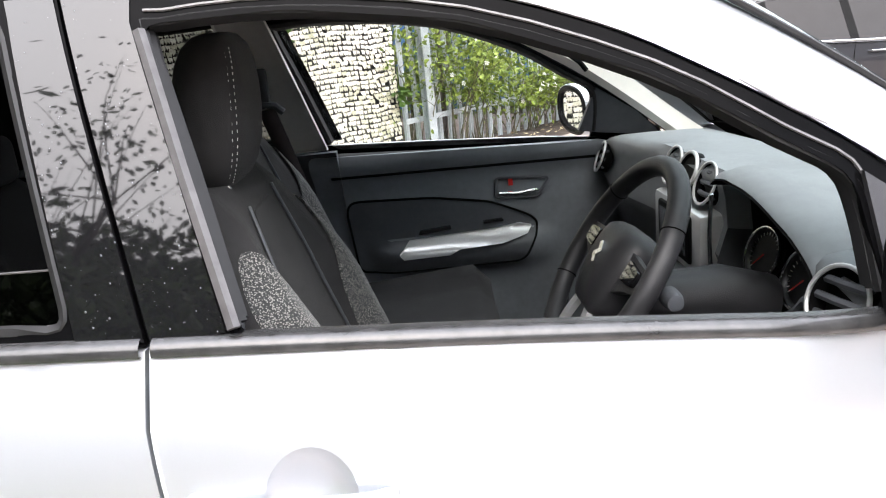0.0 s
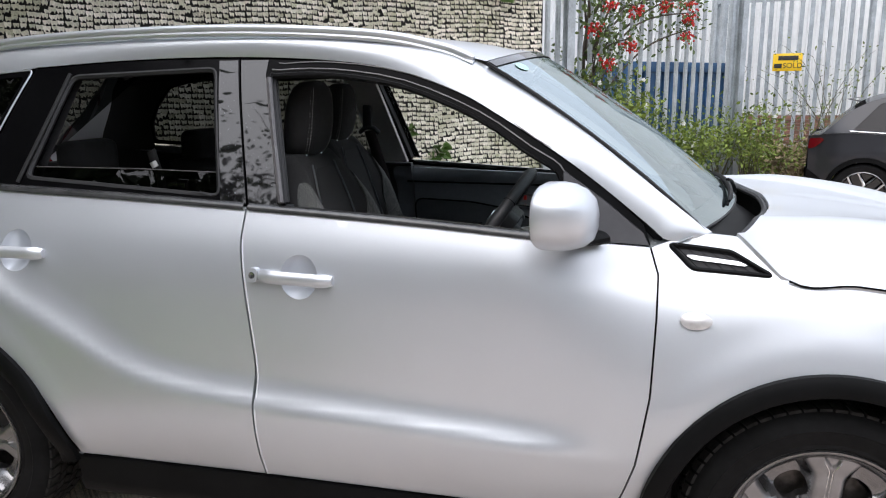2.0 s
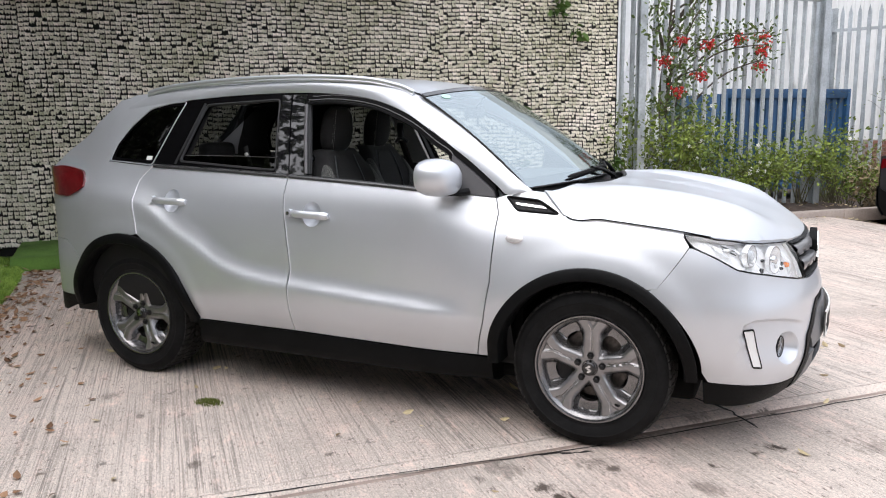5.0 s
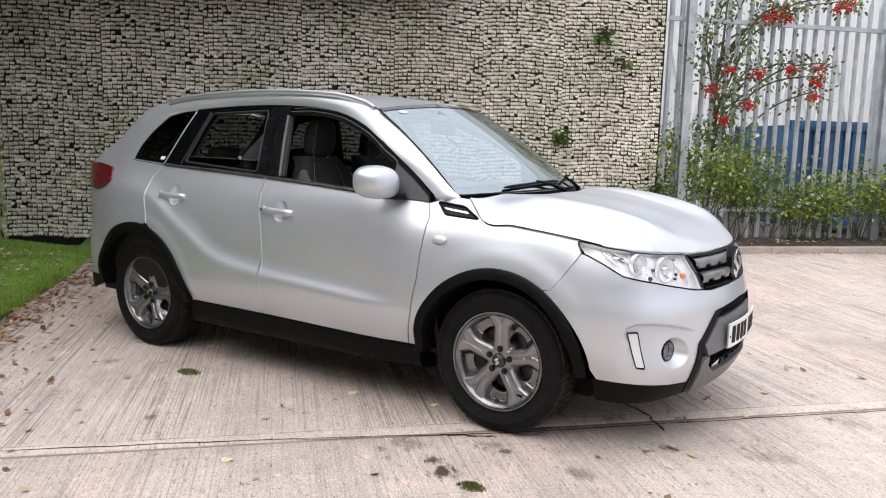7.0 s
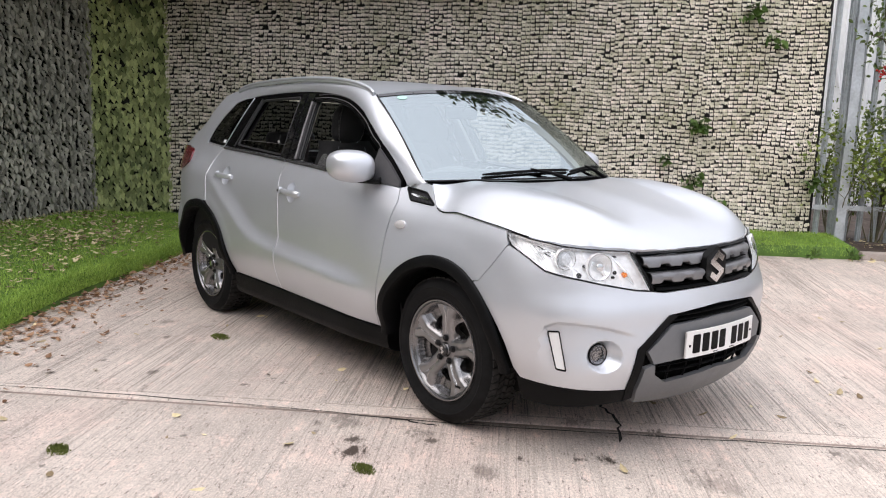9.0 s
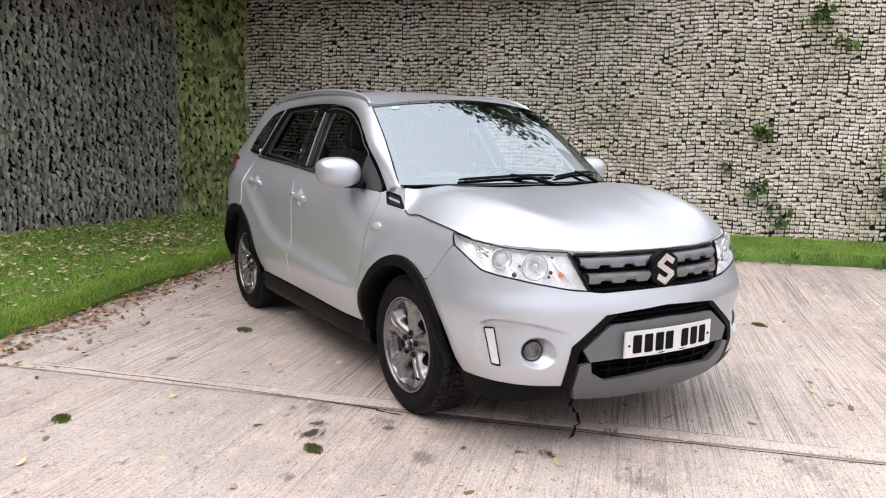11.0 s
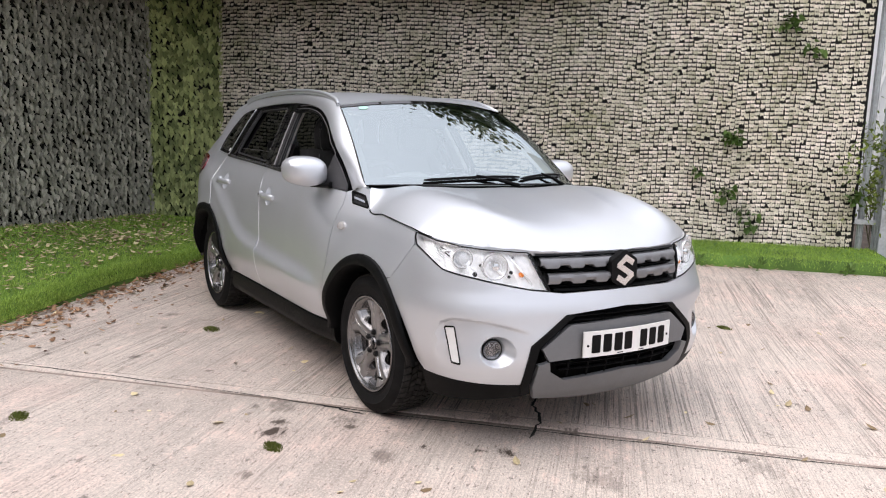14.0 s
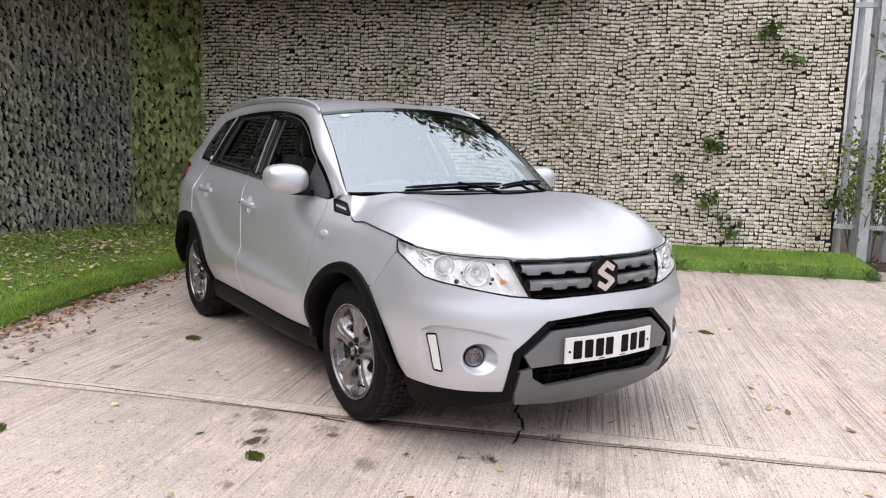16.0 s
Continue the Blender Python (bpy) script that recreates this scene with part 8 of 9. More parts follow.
def fence(name, a, b, h, pitch, posts, z0, label, lift=0.08, near=0.0):
    pa, pb = yard(*a), yard(*b)
    d = pb - pa
    length = d.length
    turn = math.degrees(math.atan2(d.y, d.x))
    f = tagged(thing(name, (pa.x, pa.y, z0), turn), label, "fence")
    me = pale(h - lift)
    for i in range(int(length / pitch)):
        ob = new("pale", me)
        ob.parent = f
        ob.matrix_basis = pose(pitch * (i + 0.5), 0, lift, 0, random.uniform(-0.4, 0.4), random.uniform(-2, 2))
    for z in (0.52, h - 0.38):
        bm = bmesh.new()
        box(bm, 0, length, 0.006 - near, 0.012 - near, z - 0.025, z + 0.025)
        box(bm, 0, length, 0.012 - near, 0.055 - near, z - 0.025, z - 0.019)
        part("rail", bm, GALV, f)
    for x in posts:
        bm = bmesh.new()
        box(bm, x - 0.05, x + 0.05, 0.06 - 2.6 * near, 0.067 - 2.6 * near, 0, h + 0.02)
        box(bm, x - 0.05, x + 0.05, 0.133 - 2.6 * near, 0.14 - 2.6 * near, 0, h + 0.02)
        box(bm, x - 0.003, x + 0.003, 0.067 - 2.6 * near, 0.133 - 2.6 * near, 0, h + 0.02)
        part("post", bm, GALV, f)
    return f


fence("palisade_fence", (3.93, 4.10), (7.10, 4.12), 3.2, 0.155, (0.27, 3.10), 0.05, "galvanised steel palisade fence grown through with shrubs", 0.08, 0.09)
fence("palisade_fence", (10.35, 7.18), (14.72, 0.50), 3.4, 0.155, (0.1, 2.55, 5.2, 7.8), -0.12, "galvanised steel palisade fence with a yellow sign")
for u, v in ((7.12, 4.15), (7.30, 4.28)):
    bm = bmesh.new()
    box(bm, -0.06, 0.06, -0.06, 0.06, -0.2, 3.4, 0.006)
    bm.transform(Matrix.Translation(yard(u, v)) @ pose(0, 0, 0, 0, 0, 30))
    tagged(part("corner_post", bm, GALV), "tall square galvanised fence post", "post", "corner posts")

# sign on the second fence
fd = (yard(14.72, 0.50) - yard(10.35, 7.18)).normalized()
turn2 = math.degrees(math.atan2(fd.y, fd.x))
sp = yard(11.06, 6.08, 1.84) + Vector((fd.y, -fd.x, 0)) * 0.06
bm = bmesh.new()
box(bm, -0.235, 0.235, -0.004, 0.004, -0.15, 0.15, 0.002)
sign = part("sign", bm, YELLOW_SIGN)
sign.matrix_world = Matrix.Translation(sp) @ pose(0, 0, 0, 0, 0, turn2)
tagged(sign, "small yellow plastic sign tied to the fence", "sign")
txt = bpy.data.curves.new("sign_text", "FONT")
txt.body, txt.size, txt.align_x, txt.align_y, txt.extrude = "SOLD", 0.125, "CENTER", "CENTER", 0.0008
to = new("sign_text_source", txt)
dg = bpy.context.evaluated_depsgraph_get()
me = bpy.data.meshes.new_from_object(to.evaluated_get(dg))
bpy.data.objects.remove(to)
me.materials.clear()
me.materials.append(SIGN_INK)
word = new("sign_word", me)
word.parent = sign
word.matrix_basis = pose(0.085, -0.0052, -0.062, 90, 0, 0)
for x0, x1, z in ((-0.15, 0.17, 0.07), (-0.21, -0.085, -0.062)):
    bm = bmesh.new()
    box(bm, x0, x1, -0.006, -0.0042, z - 0.038, z + 0.038, 0.001)
    part("sign_bar", bm, SIGN_INK, sign)


# building behind: ribbed sheet over a brick plinth
def ribbed(name, a, b, z0, z1, label, pitch=0.2, deep=0.03):
    pa, pb = yard(*a), yard(*b)
    d = (pb - pa)
    n = int(d.length / pitch)
    side = Vector((d.y, -d.x, 0)).normalized()
    bm = bmesh.new()
    line = []
    for i in range(n):
        for t, o in ((0.0, 0), (0.55, 0), (0.65, deep), (0.90, deep), (1.0, 0)):
            line.append(pa + d * ((i + t) / n) + side * o)
    loft(bm, [[p + Vector((0, 0, z)) for p in line] for z in (z0, z1)])
    back_ = [p - side * 0.3 for p in (line[0], line[-1])]
    loft(bm, [[line[0] + Vector((0, 0, z1)), line[-1] + Vector((0, 0, z1))], [p + Vector((0, 0, z1)) for p in back_], [p + Vector((0, 0, z0)) for p in back_]])
    bmesh.ops.recalc_face_normals(bm, faces=bm.faces[:])
    return part(name, bm, CLAD, sharp=20)


shed = tagged(thing("warehouse"), "white ribbed metal warehouse on a low brick plinth", "building")
w = ribbed("wall", (4.0, 9.3), (13.3, 9.3), 0.1, 7.5, "")
w.parent = shed
w = ribbed("wall", (11.9, 9.5), (19.0, -1.36), 0.84, 7.5, "", 0.16, 0.03)
w.parent = shed
for i in range(20):
    t0, t1 = i / 20, (i + 1) / 20
    p0, p1 = yard(4.0 + 9.2 * t0, 9.26), yard(4.0 + 9.2 * t1, 9.26)
    part("brace", tube(bmesh.new(), [p0 + Vector((0, 0, 1.6 if i % 2 else 3.4)), p1 + Vector((0, 0, 3.4 if i % 2 else 1.6))], 0.03, 5), CLAD, shed)
pa, pb = yard(11.86, 9.47), yard(18.96, -1.39)
d = (pb - pa).normalized()
turn3 = math.degrees(math.atan2(d.y, d.x))
bm = bmesh.new()
box(bm, 0, (pb - pa).length, 0, 0.25, -0.3, 0.86)
bm.transform(Matrix.Translation(pa) @ pose(0, 0, 0, 0, 0, turn3))
plinth = part("plinth", bm, MORTAR, shed, "low red brick plinth")
bm = bmesh.new()
box(bm, 0, 0.215, -0.012, 0.05, 0, 0.065, 0.006, seg=1)
bme = bpy.data.meshes.new("brick")
bm.to_mesh(bme)
bm.free()
bme.materials.append(BRICK)
for r in range(12):
    for c in range(24):
        ob = new("brick", bme)
        ob.parent = plinth
        ob.matrix_basis = Matrix.Translation(pa) @ pose(0, 0, 0, 0, 0, turn3) @ pose(1.5 + c * 0.225 + (0.112 if r % 2 else 0), 0, -0.05 + r * 0.075)

# blue container between fence and building
bm = bmesh.new()
line = []
for i in range(18):
    for t, o in ((0.0, 0.0), (0.3, 0.0), (0.42, 0.035), (0.72, 0.035), (0.84, 0.0)):
        line.append((7.44 + 2.62 * (i + t) / 18, 6.35 + o))
loft(bm, [[yard(u, v, z) for u, v in line] for z in (0.25, 1.66)])
bmesh.ops.recalc_face_normals(bm, faces=bm.faces[:])
skip = tagged(thing("container"), "blue painted steel waste container with ribbed sides", "container")
part("side_panel", bm, BLUE, skip, sharp=20)
bm = bmesh.new()
box(bm, 7.40, 10.10, 6.32, 6.40, 1.66, 1.82, 0.01)
box(bm, 7.40, 10.10, 6.32, 6.40, 0.12, 0.25, 0.01)
for u in (7.40, 10.03):
    box(bm, u, u + 0.07, 6.31, 6.40, 0.12, 1.82, 0.01)
box(bm, 7.40, 10.10, 6.42, 7.9, 0.12, 1.74, 0.01)
bm.transform(pose(0, 0, 0, 0, 0, 44.8))
part("frame", bm, BLUE, skip)


# ---- plants ----
def branch_pts(p, d, length, rng, sag=0.1, n=6):
    pts = [Vector(p)]
    d = Vector(d).normalized()
    for i in range(n):
        d = (d + Vector((rng.uniform(-0.18, 0.18), rng.uniform(-0.18, 0.18), rng.uniform(-0.12, 0.12) - sag * i / n))).normalized()
        pts.append(pts[-1] + d * length / n)
    return pts


def leaves_on(points, rng, per, spread, size, shape=OVAL):
    n = len(points) * per
    base = np.repeat(np.array([tuple(p) for p in points]), per, axis=0)
    off = rng.normal(size=(n, 3)) * spread
    d = unit(off + rng.normal(size=(n, 3)) * spread + np.array([0, 0, -0.2 * spread]))
    s = unit(np.cross(d, rng.normal(size=(n, 3))))
    v, k = leaf_cloud(base + off, d, s, size, shape, rng, 0.35)
    return v, fans(n, k)


def shrub(place, r, h, n, seed, label, size=0.05, flowers=0, material=None, bare=0.0):
    rng_, rnd = np.random.default_rng(seed), random.Random(seed)
    s = tagged(thing("shrub", tuple(place)), label, "shrub")
    pts = []
    bm = bmesh.new()
    for i in range(9):
        a = rnd.uniform(0, 6.28)
        b = branch_pts((rnd.uniform(-0.1, 0.1), rnd.uniform(-0.1, 0.1), 0), (math.cos(a) * r / h * 0.9, math.sin(a) * r / h * 0.9, 1.0), h * rnd.uniform(0.75, 1.15), rnd, 0.35)
        tube(bm, b, [0.008, 0.007, 0.006, 0.005, 0.004, 0.003, 0.002], 5)
        pts += b[1:]
        for q in b[2:]:
            c = branch_pts(q, (rnd.uniform(-1, 1), rnd.uniform(-1, 1), 0.4), r * 0.5, rnd, 0.3, 3)
            tube(bm, c, [0.004, 0.003, 0.002, 0.0015], 4)
            pts += c[1:]
    tagged(part("stem", bm, STEM, s), kind="stuff")
    pts = [q for q in pts if q.z > h * bare]
    v, f = leaves_on(pts, rng_, max(1, n // len(pts)), 0.08, size * 0.92)
    tagged(raw("foliage", v, f, material or SHRUB, s), kind="stuff")
    for k in range(flowers):
        q = Vector(pts[rnd.randrange(len(pts))]) + Vector((rnd.uniform(-0.05, 0.05), rnd.uniform(-0.05, 0.05), 0.04)) + Vector((YS, -YC, 0)) * 0.12
        bm = bmesh.new()
        for j in range(5):
            a = 6.283 * j / 5
            vs_ = [bm.verts.new(q + Vector((0.022 * math.cos(a + da) * rr, 0.008 * rr * math.sin(a), 0.022 * math.sin(a + da) * rr))) for da, rr in ((0, 0), (-0.5, 0.9), (0, 1.2), (0.5, 0.9))]
            bm.faces.new(vs_)
        part("flower", bm, PETAL, s, "white blossom")
    return s


k = 0
for u, v, r, h, n, fl in ((4.22, 4.12, 0.30, 1.25, 1100, 2), (4.62, 4.02, 0.36, 1.30, 1700, 6), (5.02, 4.04, 0.36, 1.15, 1500, 9), (5.5, 4.12, 0.40, 0.72, 1000, 5), (5.95, 4.06, 0.40, 0.70, 1000, 4), (6.4, 4.14, 0.40, 0.74, 1000, 3), (6.85, 4.08, 0.38, 1.0, 1300, 2),
                          (7.4, 4.0, 0.4, 0.9, 1000, 0), (8.0, 4.35, 0.45, 0.75, 1000, 0), (4.35, 4.35, 0.3, 1.5, 900, 0), (8.8, 4.7, 0.5, 0.6, 800, 0)):
    k += 1
    g = 0.18 - 0.22 * ease(7.0, 8.6, u)
    tagged(shrub(yard(u, v, g), r, h, n, 100 + k, "leafy green shrub with white flowers at the fence" if fl else "leafy green shrub growing at the fence", 0.055, fl, None, 0.42), group="shrubs at the fence")
for j, (u, v, h) in enumerate(((10.6, 5.15, 2.0), (10.85, 4.9, 2.3), (8.3, 5.0, 1.7), (7.6, 4.3, 1.5))):
    tagged(shrub(yard(u, v, -0.1), 0.22, h, 260, 140 + j, "tall thin weed standing at the fence", 0.05), group="tall weeds")
for j, (u, v) in enumerate(((8.6, 4.1), (9.0, 4.3), (9.5, 4.6), (8.2, 3.9))):
    tagged(shrub(yard(u, v, -0.08), 0.35, 0.75, 900, 160 + j, "brown dried grass and stalks", 0.07, 0, DRY), group="dry tufts")
for j, (u, v) in enumerate(((8.9, 3.75), (9.5, 4.0), (8.4, 3.6))):
    tagged(shrub(yard(u, v, -0.12), 0.4, 0.3, 900, 170 + j, "low green weeds on the verge", 0.06), group="verge weeds")


# rowan with berries, growing through the fence
def rowan():
    rnd, rng_ = random.Random(5), np.random.default_rng(5)
    t = tagged(thing("rowan_tree", tuple(yard(4.75, 4.35, 0.1))), "young rowan with clusters of red berries leaning over the fence", "tree")
    o = yard(4.75, 4.35, 0.1)
    bm = bmesh.new()
    tube(bm, spline([(0, 0, 0), (0.05, 0.02, 0.8), (0.0, 0.05, 1.6), (0.08, 0.1, 2.4), (0.1, 0.2, 3.6)], 4), [0.045 - 0.0023 * i for i in range(17)], 7)
    part("trunk", bm, BARK, t)
    clusters = [(5.34, 3.9, 3.01), (5.56, 3.9, 2.34), (5.87, 3.85, 2.01), (5.95, 3.9, 2.36), (6.19, 3.9, 3.12), (4.97, 3.85, 1.89), (4.64, 3.85, 1.69), (5.19, 3.9, 2.93), (5.9, 3.85, 2.2), (4.72, 3.9, 2.3), (5.1, 3.9, 2.25), (5.45, 3.9, 2.95), (4.5, 3.9, 2.05), (6.3, 3.9, 3.15)]
    pts = []
    bm = bmesh.new()
    limbs = []
    for u, v, z in clusters + [(4.4, 3.9, 2.7), (4.6, 3.95, 3.0), (5.0, 4.0, 3.2), (4.45, 3.9, 1.5), (4.85, 3.9, 1.45), (5.0, 3.95, 2.6), (4.3, 3.9, 2.35), (4.7, 3.9, 1.95)]:
        q = yard(u, v, z) - o
        s = Vector((0.04, 0.06, max(0.5, q.z - 0.7 + rnd.uniform(-0.2, 0.2))))
        mid = s.lerp(q, 0.55) + Vector((rnd.uniform(-0.08, 0.08), rnd.uniform(-0.08, 0.08), 0.22))
        b = spline([s, mid, q + Vector((0, 0, 0.05)), q], 5)
        tube(bm, b, [0.016 - 0.0009 * i for i in range(len(b))], 5)
        pts += b[5:]
    tagged(part("limb", bm, BARK, t), kind="stuff")
    v, f = leaves_on(pts, rng_, 9, 0.085, 0.055)
    tagged(raw("foliage", v, f, ROWAN, t), kind="stuff")
    for u, v, z in clusters:
        q = yard(u, v, z) - o
        bm = bmesh.new()
        for i in range(44):
            d = Vector((rnd.gauss(0, 0.045), rnd.gauss(0, 0.045), rnd.gauss(-0.02, 0.035)))
            bmesh.ops.create_icosphere(bm, subdivisions=1, radius=0.0145, matrix=Matrix.Translation(q + d))
        tagged(part("red_berry", bm, BERRY, t, "cluster of red berries"), kind="stuff")
    return t


rowan()


# big trees: behind the leaf wall, and across the yard behind the camera
TREE_LEAF = leaf_mat("tree_leaf", (0.022, 0.042, 0.012), (0.075, 0.11, 0.03), 0.55, 0.4, 1.5)


def tree(name, place, crown, r, h0, seed, label, leaves=5200, size=0.13, limb=0.05, clear=0.0):
    rnd, rng_ = random.Random(seed), np.random.default_rng(seed)
    t = tagged(thing(name, place), label, "tree")
    bm = bmesh.new()
    c = Vector(crown)
    trunk = spline([(0, 0, 0), (0.1, 0.05, h0 * 0.5), tuple(c * 0.35 + Vector((0, 0, h0 * 0.62))), tuple(c)], 5)
    tube(bm, trunk, [0.20 - 0.011 * i for i in range(len(trunk))], 8)
    part("trunk", bm, BARK, t)
    bm = bmesh.new()
    tips = []
    for i in range(30):
        d = Vector((rnd.gauss(0, 1), rnd.gauss(0, 1), rnd.gauss(0.1, 0.75))).normalized()
        s = trunk[rnd.randrange(8, len(trunk))]
        q = c + d * r * rnd.uniform(0.6, 1.05)
        q.z = max(q.z, clear)
        mid = s.lerp(q, 0.5) + Vector((rnd.uniform(-0.2, 0.2), rnd.uniform(-0.2, 0.2), 0.2))
        b = spline([s, mid, q], 5)
        tube(bm, b, [limb * (1 - 0.084 * k) for k in range(len(b))], 5)
        tips += b[4:]
    tagged(part("limb", bm, BARK, t), kind="stuff")
    pts = []
    for q in tips:
        for _ in range(5):
            pts.append(q + Vector((rnd.gauss(0, 0.35), rnd.gauss(0, 0.35), rnd.gauss(-0.05, 0.3))))
    pts = [q for q in pts if q.z > clear]
    v, f = leaves_on(pts, rng_, max(1, leaves // len(pts)), 0.17, size)
    tagged(raw("crown", v, f, TREE_LEAF, t), kind="stuff")
    return t


# each: foot (u, v), crown centre (u, v, z), crown radius, height of the fork, leaves
for k, (u, v, cu, cv, cz, r, h0, n) in enumerate(((-4.9, 5.0, -3.6, 3.2, 4.35, 1.6, 3.6, 9000), (-5.7, 3.0, -4.4, 2.4, 4.4, 1.7, 3.6, 8000), (-6.3, 1.4, -5.0, 1.3, 4.5, 1.4, 3.6, 7000), (-5.4, 4.2, -3.5, 2.5, 4.5, 1.5, 3.7, 7000), (-3.4, 5.2, -2.5, 3.4, 4.35, 1.6, 3.8, 11000),
                                                  (-2.0, 5.4, -1.2, 3.5, 4.4, 1.55, 3.8, 13000), (-0.6, 5.5, 0.1, 3.7, 4.5, 1.4, 3.8, 7000))):
    tagged(tree("tree", tuple(yard(u, v)), tuple(yard(cu, cv, cz) - yard(u, v)), r, h0, 300 + k, "dark leafy tree rising behind the ivy wall", n, 0.19, 0.05, 3.42), group="trees behind the wall")
# unseen foliage added over the leaf walls and out over the yard, to shade their tops
rng = np.random.default_rng(91)
n = 13000
w_ = rng.random(n)
along_back = rng.random(n) < 0.62
reach = rng.random(n) ** 0.9
u_ = np.where(along_back, -4.3 + 5.6 * rng.random(n) ** 1.35, -4.85 + 0.75 * w_ + reach * 1.35)
v_ = np.where(along_back, 4.12 - reach * (1.4 - 0.20 * (u_ + 4.3)), 0.3 + 3.4 * w_)
p = np.array([yard(a, b, 3.03 + 0.06 * (1 - c) + 0.42 * d) for a, b, c, d in zip(u_, v_, reach, rng.random(n))])
d = unit(rng.normal(size=(n, 3)) + np.array([0.3, -0.5, -0.3]))
v, k = leaf_cloud(p, d, unit(np.cross(d, rng.normal(size=(n, 3)))), 0.15, HEART, rng, 0.3)
tagged(raw("creeper", v, fans(n, k), TREE_LEAF), "unseen dense foliage added above the leaf walls to shade their tops", "creeper", kind="stuff")
far = tree("tree", (-9.5, -11.5, 0), (0, 0, 4.6), 2.7, 3.0, 330, "tall leafy tree across the yard", 7500, 0.17)
tagged(far, group="trees across the yard")
for x, y, a, s in ((-5.2, -12.2, 80, 1.05), (-1.2, -11.6, 200, 0.95), (2.8, -12.4, 310, 1.1), (6.8, -11.8, 20, 1.0), (11.0, -11.0, 140, 1.05), (13.5, -7.0, 250, 1.0), (-12.5, -8.5, 330, 1.0)):
    q = copy_thing(far, pose(x, y, 0, 0, 0, a))
    q.scale = (s, s, s)
tagged(tree("tree", (-3.6, -9.6, 0), (0.1, 0.2, 4.9), 2.5, 3.0, 333, "tall leafy tree across the yard", 42000, 0.19), group="trees across the yard")
tagged(tree("tree", (-3.0, -7.7, 0), (0.0, 0.1, 4.1), 1.8, 2.6, 334, "tall leafy tree across the yard", 34000, 0.18), group="trees across the yard")
tagged(tree("tree", (-6.6, -9.4, 0), (0.1, 0.2, 6.3), 2.8, 3.4, 335, "tall leafy tree across the yard", 52000, 0.21), group="trees across the yard")
near = tree("tree", (-5.6, -8.6, 0), (2.4, 2.6, 6.2), 2.3, 4.4, 340, "leafy tree overhanging the yard", 1500, 0.10, 0.014)
# hedge and wall that close the yard on the far side
HEDGE = leaf_mat("hedge_leaf", (0.025, 0.05, 0.014), (0.09, 0.13, 0.035), 0.6, 0.4, 2)
rng = np.random.default_rng(77)
n = 16000
p = np.stack([rng.uniform(-16, 16, n), -12.9 + rng.normal(0, 0.35, n), rng.uniform(0.0, 2.6, n) * (0.85 + 0.15 * np.sin(np.arange(n)))], 1)
d = unit(rng.normal(size=(n, 3)) + np.array([0, 0.8, 0.1]))
v, k = leaf_cloud(p, d, unit(np.cross(d, rng.normal(size=(n, 3)))), 0.20, OVAL, rng, 0.4)
tagged(raw("hedge", v, fans(n, k), HEDGE), "dense dark green hedge across the yard", "hedge", kind="stuff")
bm = bmesh.new()
box(bm, -17, 17, -13.6, -13.3, -0.1, 2.4)
tagged(part("wall_front", bm, SHADE_BOARD, sharp=0), "dark boundary wall behind the hedge", "wall", kind="structure")
# ---- the dark grey car parked beyond ----
GREY_PAINT = mat("dark_grey_paint", (0.022, 0.023, 0.028), 0.4, 0.4, 0.4, var=0.04, scale=4, fine=700)
GZ = -0.13


def gcar_half(x):
    """Half width of the grey car's body in plan, x from its rear axle."""
    return 0.90 * (1 - 0.10 * ease(-0.25, -0.60, x) - 0.16 * ease(3.0, 3.6, x))


g_top = smooth_curve([(-0.60, 0.98), (-0.50, 1.02), (-0.30, 1.22), (-0.05, 1.40), (0.35, 1.50), (1.0, 1.535), (1.6, 1.50), (2.0, 1.36), (2.45, 1.08), (2.6, 1.02), (3.2, 0.93), (3.55, 0.76), (3.62, 0.6)])
g_belt = smooth_curve([(-0.60, 0.99), (-0.2, 1.03), (0.5, 0.99), (1.5, 0.95), (2.4, 0.94), (3.62, 0.62)])


def gcar(x, z):
    """Right-hand skin of the grey car (local frame, forward +x)."""
    w = gcar_half(x)
    b = g_belt(x)
    y = w - 0.03 * ((z - 0.6) / 0.4) ** 2 * (1 if z < b else 0)
    if z > b:
        y = w - 0.03 * ((b - 0.6) / 0.4) ** 2 - 0.52 * (z - b)
    if z < 0.4:
        y -= 0.06 * ((0.4 - z) / 0.2) ** 2
    y -= 0.022 * math.exp(-((z - 0.52) / 0.06) ** 2) * ease(0.4, 0.7, x) * ease(2.3, 2.0, x)
    y += 0.012 * math.exp(-((z - 0.80) / 0.035) ** 2)
    return y


grey_car = tagged(thing("car", (3.68, 7.64, GZ), -16.0), "dark grey crossover with black arches parked by the fence", "car")


def gfn(a, b, o=0.0):
    return Vector((a, -(gcar(a, b) + o), b))


def gboth(name, bm, m, parent=None, label="", sharp=38):
    b = flipped(bm)
    p = parent or (grey_car, grey_car)
    return part(name, bm, m, p[0], label, sharp), part(name, b, m, p[1], label, sharp)


